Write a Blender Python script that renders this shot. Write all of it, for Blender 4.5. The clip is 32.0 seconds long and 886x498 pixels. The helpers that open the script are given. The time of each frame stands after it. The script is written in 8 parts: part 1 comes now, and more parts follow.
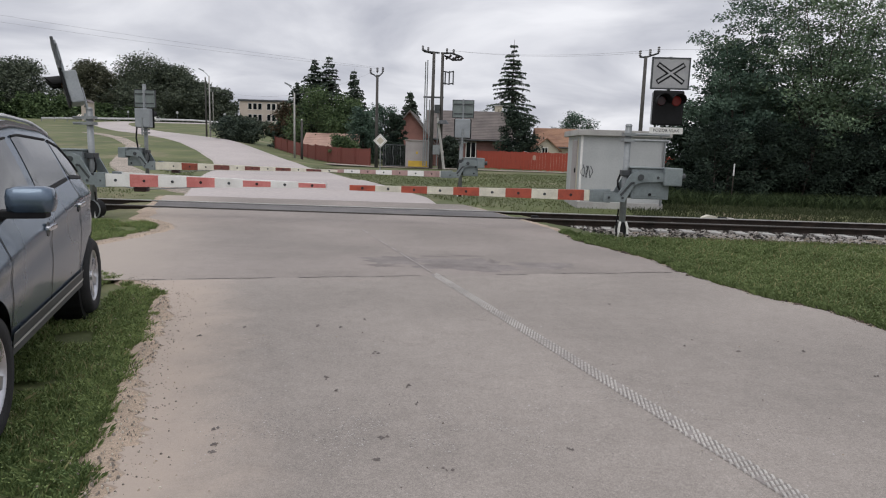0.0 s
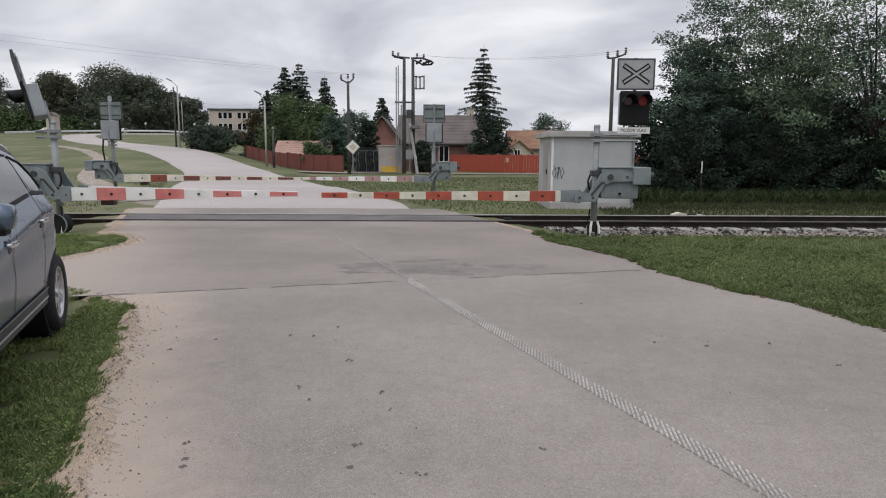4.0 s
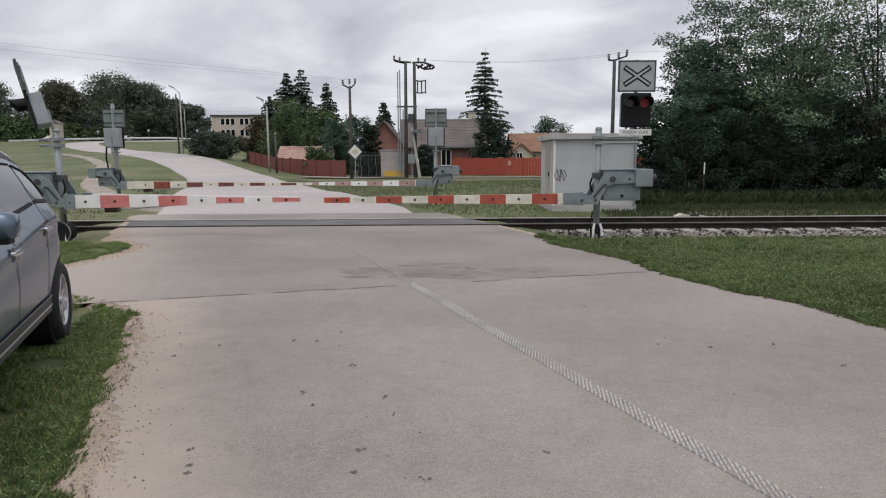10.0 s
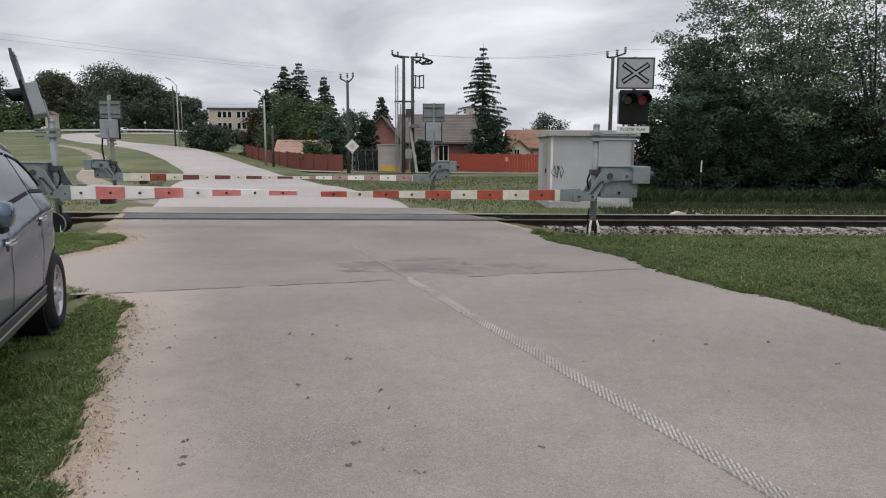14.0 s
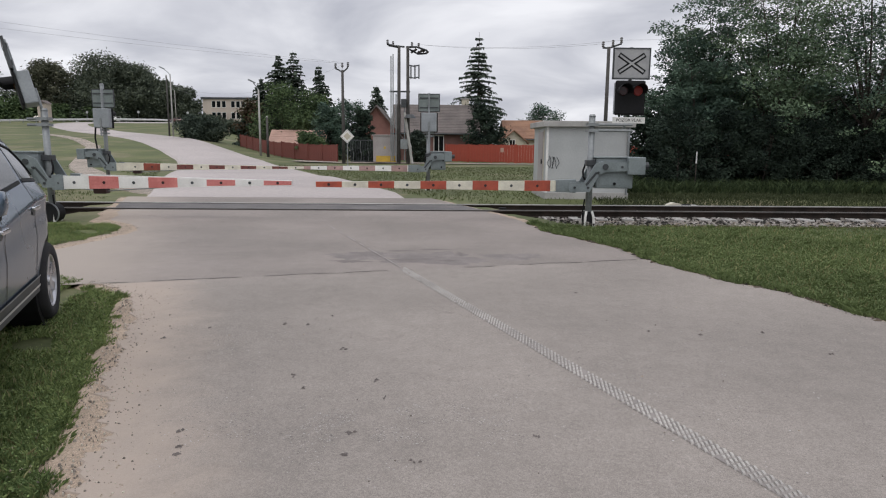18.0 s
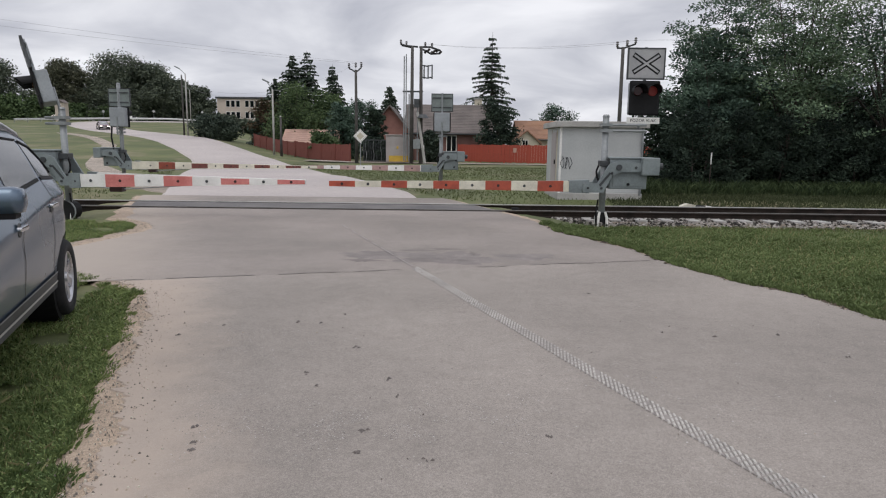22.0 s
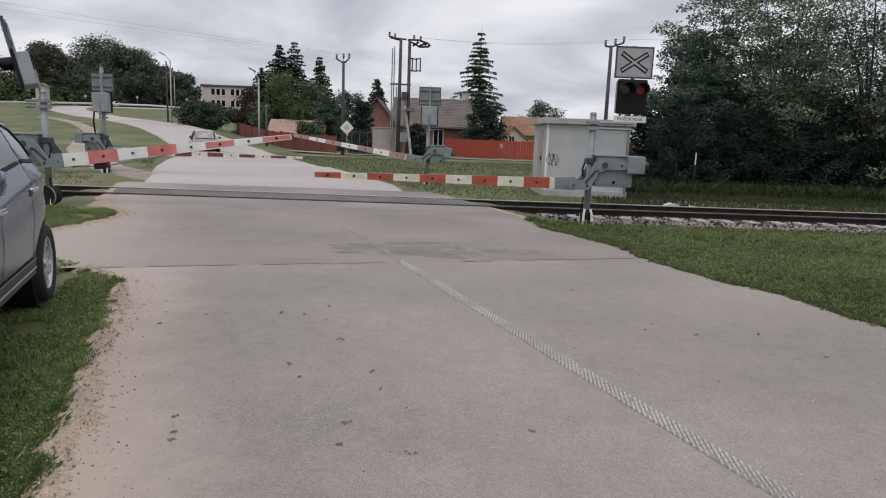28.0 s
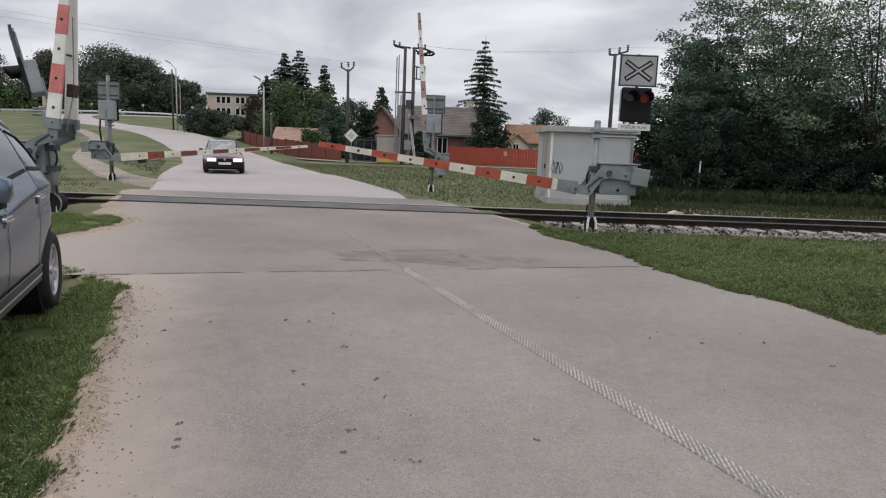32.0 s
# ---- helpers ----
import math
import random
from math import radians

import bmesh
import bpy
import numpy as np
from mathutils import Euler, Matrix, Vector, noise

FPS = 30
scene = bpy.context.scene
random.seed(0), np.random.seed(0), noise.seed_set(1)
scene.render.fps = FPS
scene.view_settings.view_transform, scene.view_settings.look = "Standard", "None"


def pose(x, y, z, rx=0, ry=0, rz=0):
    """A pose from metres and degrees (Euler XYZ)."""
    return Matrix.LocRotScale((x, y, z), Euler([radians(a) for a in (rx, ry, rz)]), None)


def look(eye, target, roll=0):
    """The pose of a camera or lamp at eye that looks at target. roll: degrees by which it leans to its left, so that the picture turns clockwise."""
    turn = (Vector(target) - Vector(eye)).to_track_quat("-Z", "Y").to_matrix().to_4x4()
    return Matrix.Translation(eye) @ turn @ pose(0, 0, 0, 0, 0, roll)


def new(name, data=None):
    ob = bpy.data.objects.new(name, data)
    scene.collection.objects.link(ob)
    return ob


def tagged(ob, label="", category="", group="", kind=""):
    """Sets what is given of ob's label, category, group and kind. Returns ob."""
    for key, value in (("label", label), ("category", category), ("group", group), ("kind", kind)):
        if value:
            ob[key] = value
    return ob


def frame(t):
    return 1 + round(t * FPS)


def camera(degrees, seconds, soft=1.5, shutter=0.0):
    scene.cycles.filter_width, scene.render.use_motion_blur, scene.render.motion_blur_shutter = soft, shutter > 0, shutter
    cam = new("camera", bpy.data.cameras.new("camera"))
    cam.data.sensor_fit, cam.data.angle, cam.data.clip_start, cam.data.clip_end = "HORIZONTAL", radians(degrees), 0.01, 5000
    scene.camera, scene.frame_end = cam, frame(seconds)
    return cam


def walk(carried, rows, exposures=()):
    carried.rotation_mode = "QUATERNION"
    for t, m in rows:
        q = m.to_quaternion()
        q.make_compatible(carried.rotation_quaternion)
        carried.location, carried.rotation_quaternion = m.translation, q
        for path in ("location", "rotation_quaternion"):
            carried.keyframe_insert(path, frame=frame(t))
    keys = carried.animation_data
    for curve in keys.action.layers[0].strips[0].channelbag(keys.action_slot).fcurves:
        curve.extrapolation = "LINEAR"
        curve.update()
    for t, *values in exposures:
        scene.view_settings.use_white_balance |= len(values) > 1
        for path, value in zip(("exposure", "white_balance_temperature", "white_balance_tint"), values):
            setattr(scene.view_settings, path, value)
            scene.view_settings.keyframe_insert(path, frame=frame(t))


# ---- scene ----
cam = camera(69.0, 32.0, soft=1.12)
PATH = [
    (0, -0.048, 0.018, 1.599, 81.264, -1.704, 1.837),
    (0.5, -0.050, 0.020, 1.600, 81.598, -1.737, 1.792),
    (1, -0.049, 0.021, 1.598, 81.546, -1.670, 1.442),
    (1.5, -0.031, 0.012, 1.599, 81.687, -1.317, 0.911),
    (2, -0.021, 0.005, 1.607, 81.781, -1.028, 0.537),
    (2.5, -0.010, -0.004, 1.606, 81.987, -0.861, 0.214),
    (3, -0.009, -0.003, 1.609, 81.763, -0.644, 0.155),
    (3.5, 0.000, -0.003, 1.609, 81.655, -0.403, -0.188),
    (5.5, 0.006, -0.006, 1.609, 81.922, -0.300, -0.798),
    (6, 0.005, -0.006, 1.608, 82.050, -0.187, -0.594),
    (6.5, 0.010, -0.005, 1.609, 82.123, -0.048, -0.511),
    (7, 0.014, -0.005, 1.612, 81.907, 0.164, -0.576),
    (7.5, 0.012, -0.002, 1.607, 82.012, 0.204, -0.226),
    (8, 0.008, -0.004, 1.604, 81.926, 0.275, -0.127),
    (8.5, 0.011, -0.004, 1.610, 81.903, -0.032, -0.177),
    (9, 0.009, 0.001, 1.609, 81.962, 0.066, -0.373),
    (9.5, 0.003, -0.007, 1.609, 82.131, 0.195, -0.324),
    (10, 0.012, -0.008, 1.612, 82.002, 0.342, -0.276),
    (10.5, 0.008, -0.013, 1.609, 82.244, 0.340, -0.000),
    (11, 0.006, -0.004, 1.602, 82.355, 0.186, 0.438),
    (11.5, -0.003, -0.004, 1.601, 82.318, -0.093, 0.275),
    (12, 0.002, -0.005, 1.598, 81.914, -0.353, 0.003),
    (12.5, -0.000, 0.003, 1.602, 81.629, -0.457, -0.080),
    (13, 0.000, 0.001, 1.599, 81.352, -0.445, -0.351),
    (13.5, 0.006, -0.001, 1.601, 81.709, -0.301, -0.519),
    (15.5, 0.007, 0.002, 1.595, 80.856, -0.461, -0.640),
    (16, 0.008, 0.006, 1.593, 80.669, -0.538, -0.921),
    (16.5, 0.000, 0.004, 1.595, 80.554, -0.628, -1.000),
    (17, 0.002, 0.003, 1.593, 80.775, -0.610, -1.001),
    (17.5, 0.005, 0.004, 1.595, 80.625, -0.641, -0.877),
    (18, 0.003, 0.006, 1.595, 80.801, -0.469, -0.932),
    (18.5, 0.003, 0.008, 1.591, 80.934, -0.471, -0.952),
    (19, 0.008, 0.005, 1.593, 80.986, -0.268, -0.486),
    (19.5, 0.005, 0.006, 1.589, 80.917, -0.304, -0.557),
    (20, 0.001, 0.005, 1.591, 80.826, -0.227, -0.326),
    (20.5, -0.001, 0.005, 1.597, 80.786, -0.495, -0.216),
    (21, -0.004, 0.008, 1.590, 80.906, -0.373, 0.267),
    (21.5, -0.004, -0.001, 1.591, 80.935, -0.469, 0.502),
    (22, -0.007, 0.003, 1.589, 80.799, -0.671, 0.171),
    (22.5, -0.005, -0.001, 1.589, 80.911, -0.855, 0.042),
    (23, -0.005, -0.007, 1.590, 81.013, -0.667, 0.211),
    (23.5, -0.013, -0.004, 1.587, 81.002, -0.766, 0.489),
    (24, -0.004, -0.007, 1.589, 80.785, -0.574, 0.243),
    (24.5, -0.003, -0.005, 1.589, 80.715, -0.761, 0.361),
    (25, -0.002, -0.002, 1.583, 80.611, -0.795, 0.145),
    (25.5, -0.011, 0.004, 1.585, 80.453, -1.181, -0.137),
    (27.5, -0.022, 0.018, 1.579, 80.223, -1.940, -0.742),
    (28, -0.021, 0.014, 1.581, 80.315, -2.082, -1.009),
    (28.5, -0.020, 0.006, 1.583, 80.455, -2.099, -0.949),
    (29, -0.027, 0.005, 1.587, 80.498, -2.151, -1.118),
    (29.5, -0.027, 0.011, 1.581, 80.553, -2.015, -1.024),
    (30, -0.032, 0.009, 1.581, 80.673, -2.089, -1.045),
    (30.5, -0.035, 0.011, 1.582, 80.596, -2.329, -0.994),
    (31, -0.030, 0.010, 1.577, 80.576, -2.246, -0.982),
    (31.5, -0.030, 0.008, 1.584, 80.873, -2.112, -0.901),
    (32, -0.025, 0.014, 1.581, 80.980, -2.123, -0.651),
]

walk(cam, [(t, pose(x, y, z, rx, ry, rz)) for t, x, y, z, rx, ry, rz in PATH], ((0, -0.06), (24, -0.06), (27.5, -0.12), (32, -0.12)))

# ---- sky and light: an overcast afternoon ----
SUN_ELEV, SUN_TURN = 68.0, 200.0


def make_world():
    w = bpy.data.worlds.new("overcast_sky")
    scene.world = w
    w.use_nodes = True
    nt = w.node_tree
    nt.nodes.clear()
    N, L = nt.nodes.new, nt.links.new
    out, bg = N("ShaderNodeOutputWorld"), N("ShaderNodeBackground")
    sky = N("ShaderNodeTexSky")
    sky.sky_type = "NISHITA"
    sky.sun_disc = False
    sky.sun_elevation, sky.sun_rotation = radians(SUN_ELEV), radians(SUN_TURN)
    tc, sep = N("ShaderNodeTexCoord"), N("ShaderNodeSeparateXYZ")
    L(tc.outputs["Generated"], sep.inputs[0])
    zc = N("ShaderNodeMath"); zc.operation = "MAXIMUM"; zc.inputs[1].default_value = 0.0
    L(sep.outputs["Z"], zc.inputs[0])
    za = N("ShaderNodeMath"); za.operation = "ADD"; za.inputs[1].default_value = 0.24
    L(zc.outputs[0], za.inputs[0])
    dx, dy = N("ShaderNodeMath"), N("ShaderNodeMath")
    for d, k in ((dx, "X"), (dy, "Y")):
        d.operation = "DIVIDE"
        L(sep.outputs[k], d.inputs[0]); L(za.outputs[0], d.inputs[1])
    com = N("ShaderNodeCombineXYZ")
    L(dx.outputs[0], com.inputs[0]); L(dy.outputs[0], com.inputs[1])
    n1, n2 = N("ShaderNodeTexNoise"), N("ShaderNodeTexNoise")
    n1.inputs["Scale"].default_value, n1.inputs["Detail"].default_value = 1.25, 6.0
    n1.inputs["Roughness"].default_value, n1.inputs["Distortion"].default_value = 0.50, 0.45
    n2.inputs["Scale"].default_value, n2.inputs["Detail"].default_value = 0.33, 3.0
    L(com.outputs[0], n1.inputs["Vector"]); L(com.outputs[0], n2.inputs["Vector"])
    mix = N("ShaderNodeMath"); mix.operation = "ADD"
    L(n1.outputs["Fac"], mix.inputs[0]); L(n2.outputs["Fac"], mix.inputs[1])
    half = N("ShaderNodeMath"); half.operation = "MULTIPLY"; half.inputs[1].default_value = 0.5
    L(mix.outputs[0], half.inputs[0])
    ramp = N("ShaderNodeValToRGB")
    e = ramp.color_ramp.elements
    e[0].position, e[0].color = 0.42, (0.50, 0.515, 0.59, 1)
    e[1].position, e[1].color = 0.575, (0.99, 0.995, 1.045, 1)
    L(half.outputs[0], ramp.inputs[0])
    # an overcast sky is brighter overhead than at the horizon
    zen = N("ShaderNodeMapRange")
    zen.inputs["From Min"].default_value, zen.inputs["From Max"].default_value = 0.22, 1.0
    zen.inputs["To Min"].default_value, zen.inputs["To Max"].default_value = 1.0, 1.9
    L(sep.outputs["Z"], zen.inputs["Value"])
    vm = N("ShaderNodeVectorMath"); vm.operation = "SCALE"
    L(ramp.outputs[0], vm.inputs[0]); L(zen.outputs[0], vm.inputs["Scale"])
    sk = N("ShaderNodeVectorMath"); sk.operation = "SCALE"; sk.inputs["Scale"].default_value = 0.05
    L(sky.outputs[0], sk.inputs[0])
    m = N("ShaderNodeMix"); m.data_type = "RGBA"; m.inputs["Factor"].default_value = 0.93
    L(sk.outputs[0], m.inputs["A"]); L(vm.outputs[0], m.inputs["B"])
    L(m.outputs["Result"], bg.inputs["Color"])
    bg.inputs["Strength"].default_value = 1.0
    L(bg.outputs[0], out.inputs[0])


make_world()
sun = new("sun", bpy.data.lights.new("sun", "SUN"))
sun.data.energy, sun.data.angle, sun.data.color = 0.7, radians(35), (1.0, 0.97, 0.92)
sun.matrix_world = look((0, 0, 50), Vector((0, 0, 50)) - Vector((math.sin(radians(SUN_TURN)) * math.cos(radians(SUN_ELEV)), math.cos(radians(SUN_TURN)) * math.cos(radians(SUN_ELEV)), math.sin(radians(SUN_ELEV)))))


# ---- materials ----
def mat(name, a, b=None, rough=0.7, metal=0.0, big=0.6, fine=30.0, bump=0.15, contrast=(0.35, 0.65), spec=0.4, island=0.0, grime=None):
    """A surface that varies between two colours at two scales, with fine relief."""
    m = bpy.data.materials.new(name)
    m.use_nodes = True
    nt = m.node_tree
    N, L = nt.nodes.new, nt.links.new
    p = nt.nodes["Principled BSDF"]
    b = b or tuple(c * 0.8 for c in a)
    tc = N("ShaderNodeTexCoord")
    n1, n2 = N("ShaderNodeTexNoise"), N("ShaderNodeTexNoise")
    for n, s, d in ((n1, big, 5.0), (n2, fine, 3.0)):
        n.inputs["Scale"].default_value, n.inputs["Detail"].default_value = s, d
        L(tc.outputs["Object"], n.inputs["Vector"])
    add = N("ShaderNodeMath"); add.operation = "MULTIPLY_ADD"; add.inputs[1].default_value = 0.45
    L(n2.outputs["Fac"], add.inputs[0]); L(n1.outputs["Fac"], add.inputs[2])
    sub = N("ShaderNodeMath"); sub.operation = "SUBTRACT"; sub.inputs[1].default_value = 0.225
    L(add.outputs[0], sub.inputs[0])
    fac = sub
    if island:
        geo = N("ShaderNodeNewGeometry")
        mul = N("ShaderNodeMath"); mul.operation = "MULTIPLY_ADD"
        mul.inputs[1].default_value = island
        L(geo.outputs["Random Per Island"], mul.inputs[0]); L(sub.outputs[0], mul.inputs[2])
        s2 = N("ShaderNodeMath"); s2.operation = "SUBTRACT"; s2.inputs[1].default_value = island / 2
        L(mul.outputs[0], s2.inputs[0])
        fac = s2
    r = N("ShaderNodeValToRGB")
    e = r.color_ramp.elements
    e[0].position, e[1].position = contrast
    e[0].color, e[1].color = (*b, 1), (*a, 1)
    L(fac.outputs[0], r.inputs[0])
    col = r.outputs[0]
    if grime:
        n3 = N("ShaderNodeTexNoise")
        n3.inputs["Scale"].default_value, n3.inputs["Detail"].default_value = grime[1], 7.0
        n3.inputs["Roughness"].default_value = 0.7
        L(tc.outputs["Object"], n3.inputs["Vector"])
        r3 = N("ShaderNodeValToRGB")
        r3.color_ramp.elements[0].position, r3.color_ramp.elements[1].position = grime[2], grime[2] + 0.14
        L(n3.outputs["Fac"], r3.inputs[0])
        mx = N("ShaderNodeMix"); mx.data_type = "RGBA"
        mx.inputs["B"].default_value = (*grime[0], 1)
        L(r3.outputs[0], mx.inputs["Factor"]); L(col, mx.inputs["A"])
        col = mx.outputs["Result"]
    L(col, p.inputs["Base Color"])
    rr = N("ShaderNodeMapRange")
    rr.inputs["To Min"].default_value, rr.inputs["To Max"].default_value = max(0.05, rough - 0.12), min(1, rough + 0.1)
    L(n1.outputs["Fac"], rr.inputs["Value"]); L(rr.outputs[0], p.inputs["Roughness"])
    p.inputs["Metallic"].default_value = metal
    p.inputs["Specular IOR Level"].default_value = spec
    if bump:
        bm_ = N("ShaderNodeBump")
        bm_.inputs["Strength"].default_value, bm_.inputs["Distance"].default_value = bump, 0.01
        L(n2.outputs["Fac"], bm_.inputs["Height"]); L(bm_.outputs[0], p.inputs["Normal"])
    return m


def leaf_mat(name, a, b, island=0.6):
    m = mat(name, a, b, rough=0.75, big=0.5, fine=3, bump=0, island=island, contrast=(0.2, 0.8), spec=0.12)
    p = m.node_tree.nodes["Principled BSDF"]
    p.inputs["Transmission Weight"].default_value = 0.0
    return m


def glow(name, colour, strength):
    m = bpy.data.materials.new(name)
    m.use_nodes = True
    p = m.node_tree.nodes["Principled BSDF"]
    p.inputs["Base Color"].default_value = (*colour, 1)
    p.inputs["Emission Color"].default_value = (*colour, 1)
    p.inputs["Emission Strength"].default_value = strength
    return m


def weather(m, speck=0.35, mottle=0.18, dust=None):
    """Adds stone grain, hand-wide mottling and, on a road, blown dust along its sides."""
    nt = m.node_tree
    N, L = nt.nodes.new, nt.links.new
    p = nt.nodes["Principled BSDF"]
    col = p.inputs["Base Color"].links[0].from_socket
    tc = N("ShaderNodeTexCoord")
    for scale, amount, detail in ((210.0, speck, 1.0), (80.0, speck * 0.55, 2.0), (5.5, mottle, 4.0), (28.0, mottle * 0.8, 3.0)):
        n = N("ShaderNodeTexNoise")
        n.inputs["Scale"].default_value, n.inputs["Detail"].default_value = scale, detail
        L(tc.outputs["Object"], n.inputs["Vector"])
        r = N("ShaderNodeMapRange")
        r.inputs["From Min"].default_value, r.inputs["From Max"].default_value = 0.3, 0.7
        r.inputs["To Min"].default_value, r.inputs["To Max"].default_value = 1 - amount, 1 + amount
        L(n.outputs["Fac"], r.inputs["Value"])
        v = N("ShaderNodeVectorMath"); v.operation = "SCALE"
        L(col, v.inputs[0]); L(r.outputs[0], v.inputs["Scale"])
        col = v.outputs[0]
    if dust:
        sep = N("ShaderNodeSeparateXYZ")
        L(tc.outputs["Object"], sep.inputs[0])
        a = N("ShaderNodeMath"); a.operation = "MULTIPLY_ADD"; a.inputs[1].default_value = 0.375
        L(sep.outputs["Y"], a.inputs[0]); L(sep.outputs["X"], a.inputs[2])
        n = N("ShaderNodeTexNoise")
        n.inputs["Scale"].default_value, n.inputs["Detail"].default_value = 1.6, 8.0
        n.inputs["Roughness"].default_value = 0.7
        L(tc.outputs["Object"], n.inputs["Vector"])
        b = N("ShaderNodeMath"); b.operation = "MULTIPLY_ADD"; b.inputs[1].default_value = 1.3
        L(n.outputs["Fac"], b.inputs[0]); L(a.outputs[0], b.inputs[2])
        r = N("ShaderNodeMapRange"); r.interpolation_type = "SMOOTHSTEP"
        r.inputs["From Min"].default_value, r.inputs["From Max"].default_value = dust[1] + 0.65, dust[2] + 0.65
        r.inputs["To Min"].default_value, r.inputs["To Max"].default_value = 0.85, 0.0
        L(b.outputs[0], r.inputs["Value"])
        mx = N("ShaderNodeMix"); mx.data_type = "RGBA"
        mx.inputs["B"].default_value = (*dust[0], 1)
        L(r.outputs[0], mx.inputs["Factor"]); L(col, mx.inputs["A"])
        col = mx.outputs["Result"]
    L(col, p.inputs["Base Color"])
    return m


M = {}
M["asphalt_old"] = weather(mat("asphalt_old", (0.289, 0.256, 0.229), (0.220, 0.195, 0.174), 0.9, big=0.33, fine=150, bump=0.25, contrast=(0.37, 0.63), grime=((0.20, 0.172, 0.157), 1.3, 0.62)), 0.24, 0.06, ((0.40, 0.33, 0.275), -0.62, 0.35))
M["asphalt_new"] = weather(mat("asphalt_new", (0.266, 0.232, 0.210), (0.200, 0.176, 0.158), 0.88, big=0.45, fine=140, bump=0.22, contrast=(0.36, 0.64), grime=((0.17, 0.15, 0.14), 0.9, 0.63)), 0.2, 0.05, ((0.355, 0.305, 0.262), -1.7, 0.2))
M["asphalt_dark"] = mat("asphalt_dark", (0.15, 0.14, 0.135), (0.09, 0.085, 0.085), 0.85, big=1.2, fine=60, bump=0.5)
M["gravel"] = weather(mat("gravel", (0.35, 0.30, 0.25), (0.24, 0.205, 0.17), 0.95, big=0.8, fine=60, bump=0.9), 0.45, 0.2)
M["line_paint"] = mat("line_paint", (0.43, 0.405, 0.375), (0.30, 0.28, 0.26), 0.75, big=2, fine=40, bump=0.2)
M["line_worn"] = mat("line_worn", (0.272, 0.245, 0.229), (0.205, 0.186, 0.174), 0.85, big=6, fine=60, bump=0.2)
M["earth"] = mat("earth_and_grass", (0.115, 0.13, 0.05), (0.068, 0.082, 0.030), 0.95, big=0.25, fine=9, bump=0.6, grime=((0.18, 0.16, 0.095), 0.16, 0.50))
M["grass"] = leaf_mat("grass_blades", (0.175, 0.222, 0.09), (0.082, 0.112, 0.042))
M["grass_brown"] = leaf_mat("brownish_blades", (0.19, 0.165, 0.095), (0.085, 0.08, 0.042))
# rough grass beside the trees, its colour darkened for their shade
M["grass_shade"] = leaf_mat("shaded_grass_blades", (0.072, 0.085, 0.042), (0.034, 0.043, 0.02))
M["grass_dry"] = leaf_mat("dry_grass_blades", (0.105, 0.125, 0.05), (0.06, 0.075, 0.03))
M["leaf"] = leaf_mat("broad_leaves", (0.125, 0.185, 0.13), (0.028, 0.050, 0.042), 0.28)
# air haze is put into these far leaf colours, paler and greyer
M["leaf_hazy"] = leaf_mat("hazy_far_leaves", (0.125, 0.145, 0.10), (0.05, 0.064, 0.05))
M["leaf_shrub"] = leaf_mat("shrub_leaves", (0.12, 0.17, 0.075), (0.04, 0.065, 0.032))
M["leaf_rust"] = leaf_mat("rusty_leaves", (0.12, 0.075, 0.05), (0.03, 0.04, 0.02))
# needle tones are lifted a little to hold the haze before the spruces
M["needle"] = leaf_mat("fir_needles", (0.085, 0.108, 0.078), (0.025, 0.037, 0.03))
M["bark"] = mat("bark", (0.075, 0.062, 0.05), (0.032, 0.027, 0.023), 0.95, big=3, fine=25, bump=0.8)
M["ballast"] = mat("ballast_stone", (0.33, 0.305, 0.28), (0.03, 0.027, 0.024), 0.95, big=4, fine=30, bump=0.5, island=1.2)
M["ballast_bed"] = mat("ballast_bed", (0.07, 0.06, 0.052), (0.03, 0.026, 0.022), 0.95, big=6, fine=25, bump=1.0)
M["rail_side"] = mat("rusty_rail", (0.032, 0.024, 0.020), (0.016, 0.013, 0.011), 0.9, big=3, fine=30, spec=0.15)
M["rail_top"] = mat("worn_rail_head", (0.50, 0.49, 0.47), (0.36, 0.35, 0.34), 0.5, metal=0.45, big=2, fine=20, bump=0.05)
M["concrete"] = mat("concrete", (0.40, 0.39, 0.37), (0.30, 0.29, 0.275), 0.9, big=1.5, fine=35, bump=0.3)
M["grey_paint"] = mat("grey_green_paint", (0.215, 0.245, 0.25), (0.155, 0.18, 0.185), 0.5, big=2.5, fine=25, bump=0.05, grime=((0.12, 0.115, 0.10), 3.0, 0.62))
M["grey_dark"] = mat("dark_grey_metal", (0.06, 0.065, 0.07), (0.035, 0.038, 0.04), 0.5, big=3, fine=25, bump=0.05)
M["zinc"] = mat("galvanised_steel", (0.27, 0.285, 0.29), (0.20, 0.212, 0.216), 0.5, metal=0.3, big=3, fine=20, bump=0.05)
M["black"] = mat("matt_black", (0.013, 0.013, 0.014), (0.008, 0.008, 0.009), 0.65, big=3, fine=20, bump=0.05, spec=0.2)
M["board_back"] = mat("weathered_grey_board", (0.29, 0.31, 0.325), (0.22, 0.237, 0.25), 0.5, big=3, fine=25, bump=0.05)
M["white"] = mat("white_paint", (0.76, 0.75, 0.72), (0.64, 0.63, 0.60), 0.5, big=2.5, fine=30, bump=0.05, grime=((0.42, 0.39, 0.34), 2.5, 0.68))
M["red_sheet"] = mat("faded_red_sheeting", (0.40, 0.082, 0.046), (0.27, 0.06, 0.038), 0.5, big=5, fine=25, bump=0.05, grime=((0.18, 0.05, 0.04), 4.0, 0.58))
M["sign_white"] = mat("sign_face", (0.36, 0.36, 0.365), (0.29, 0.29, 0.30), 0.45, big=3, fine=20, bump=0.02)
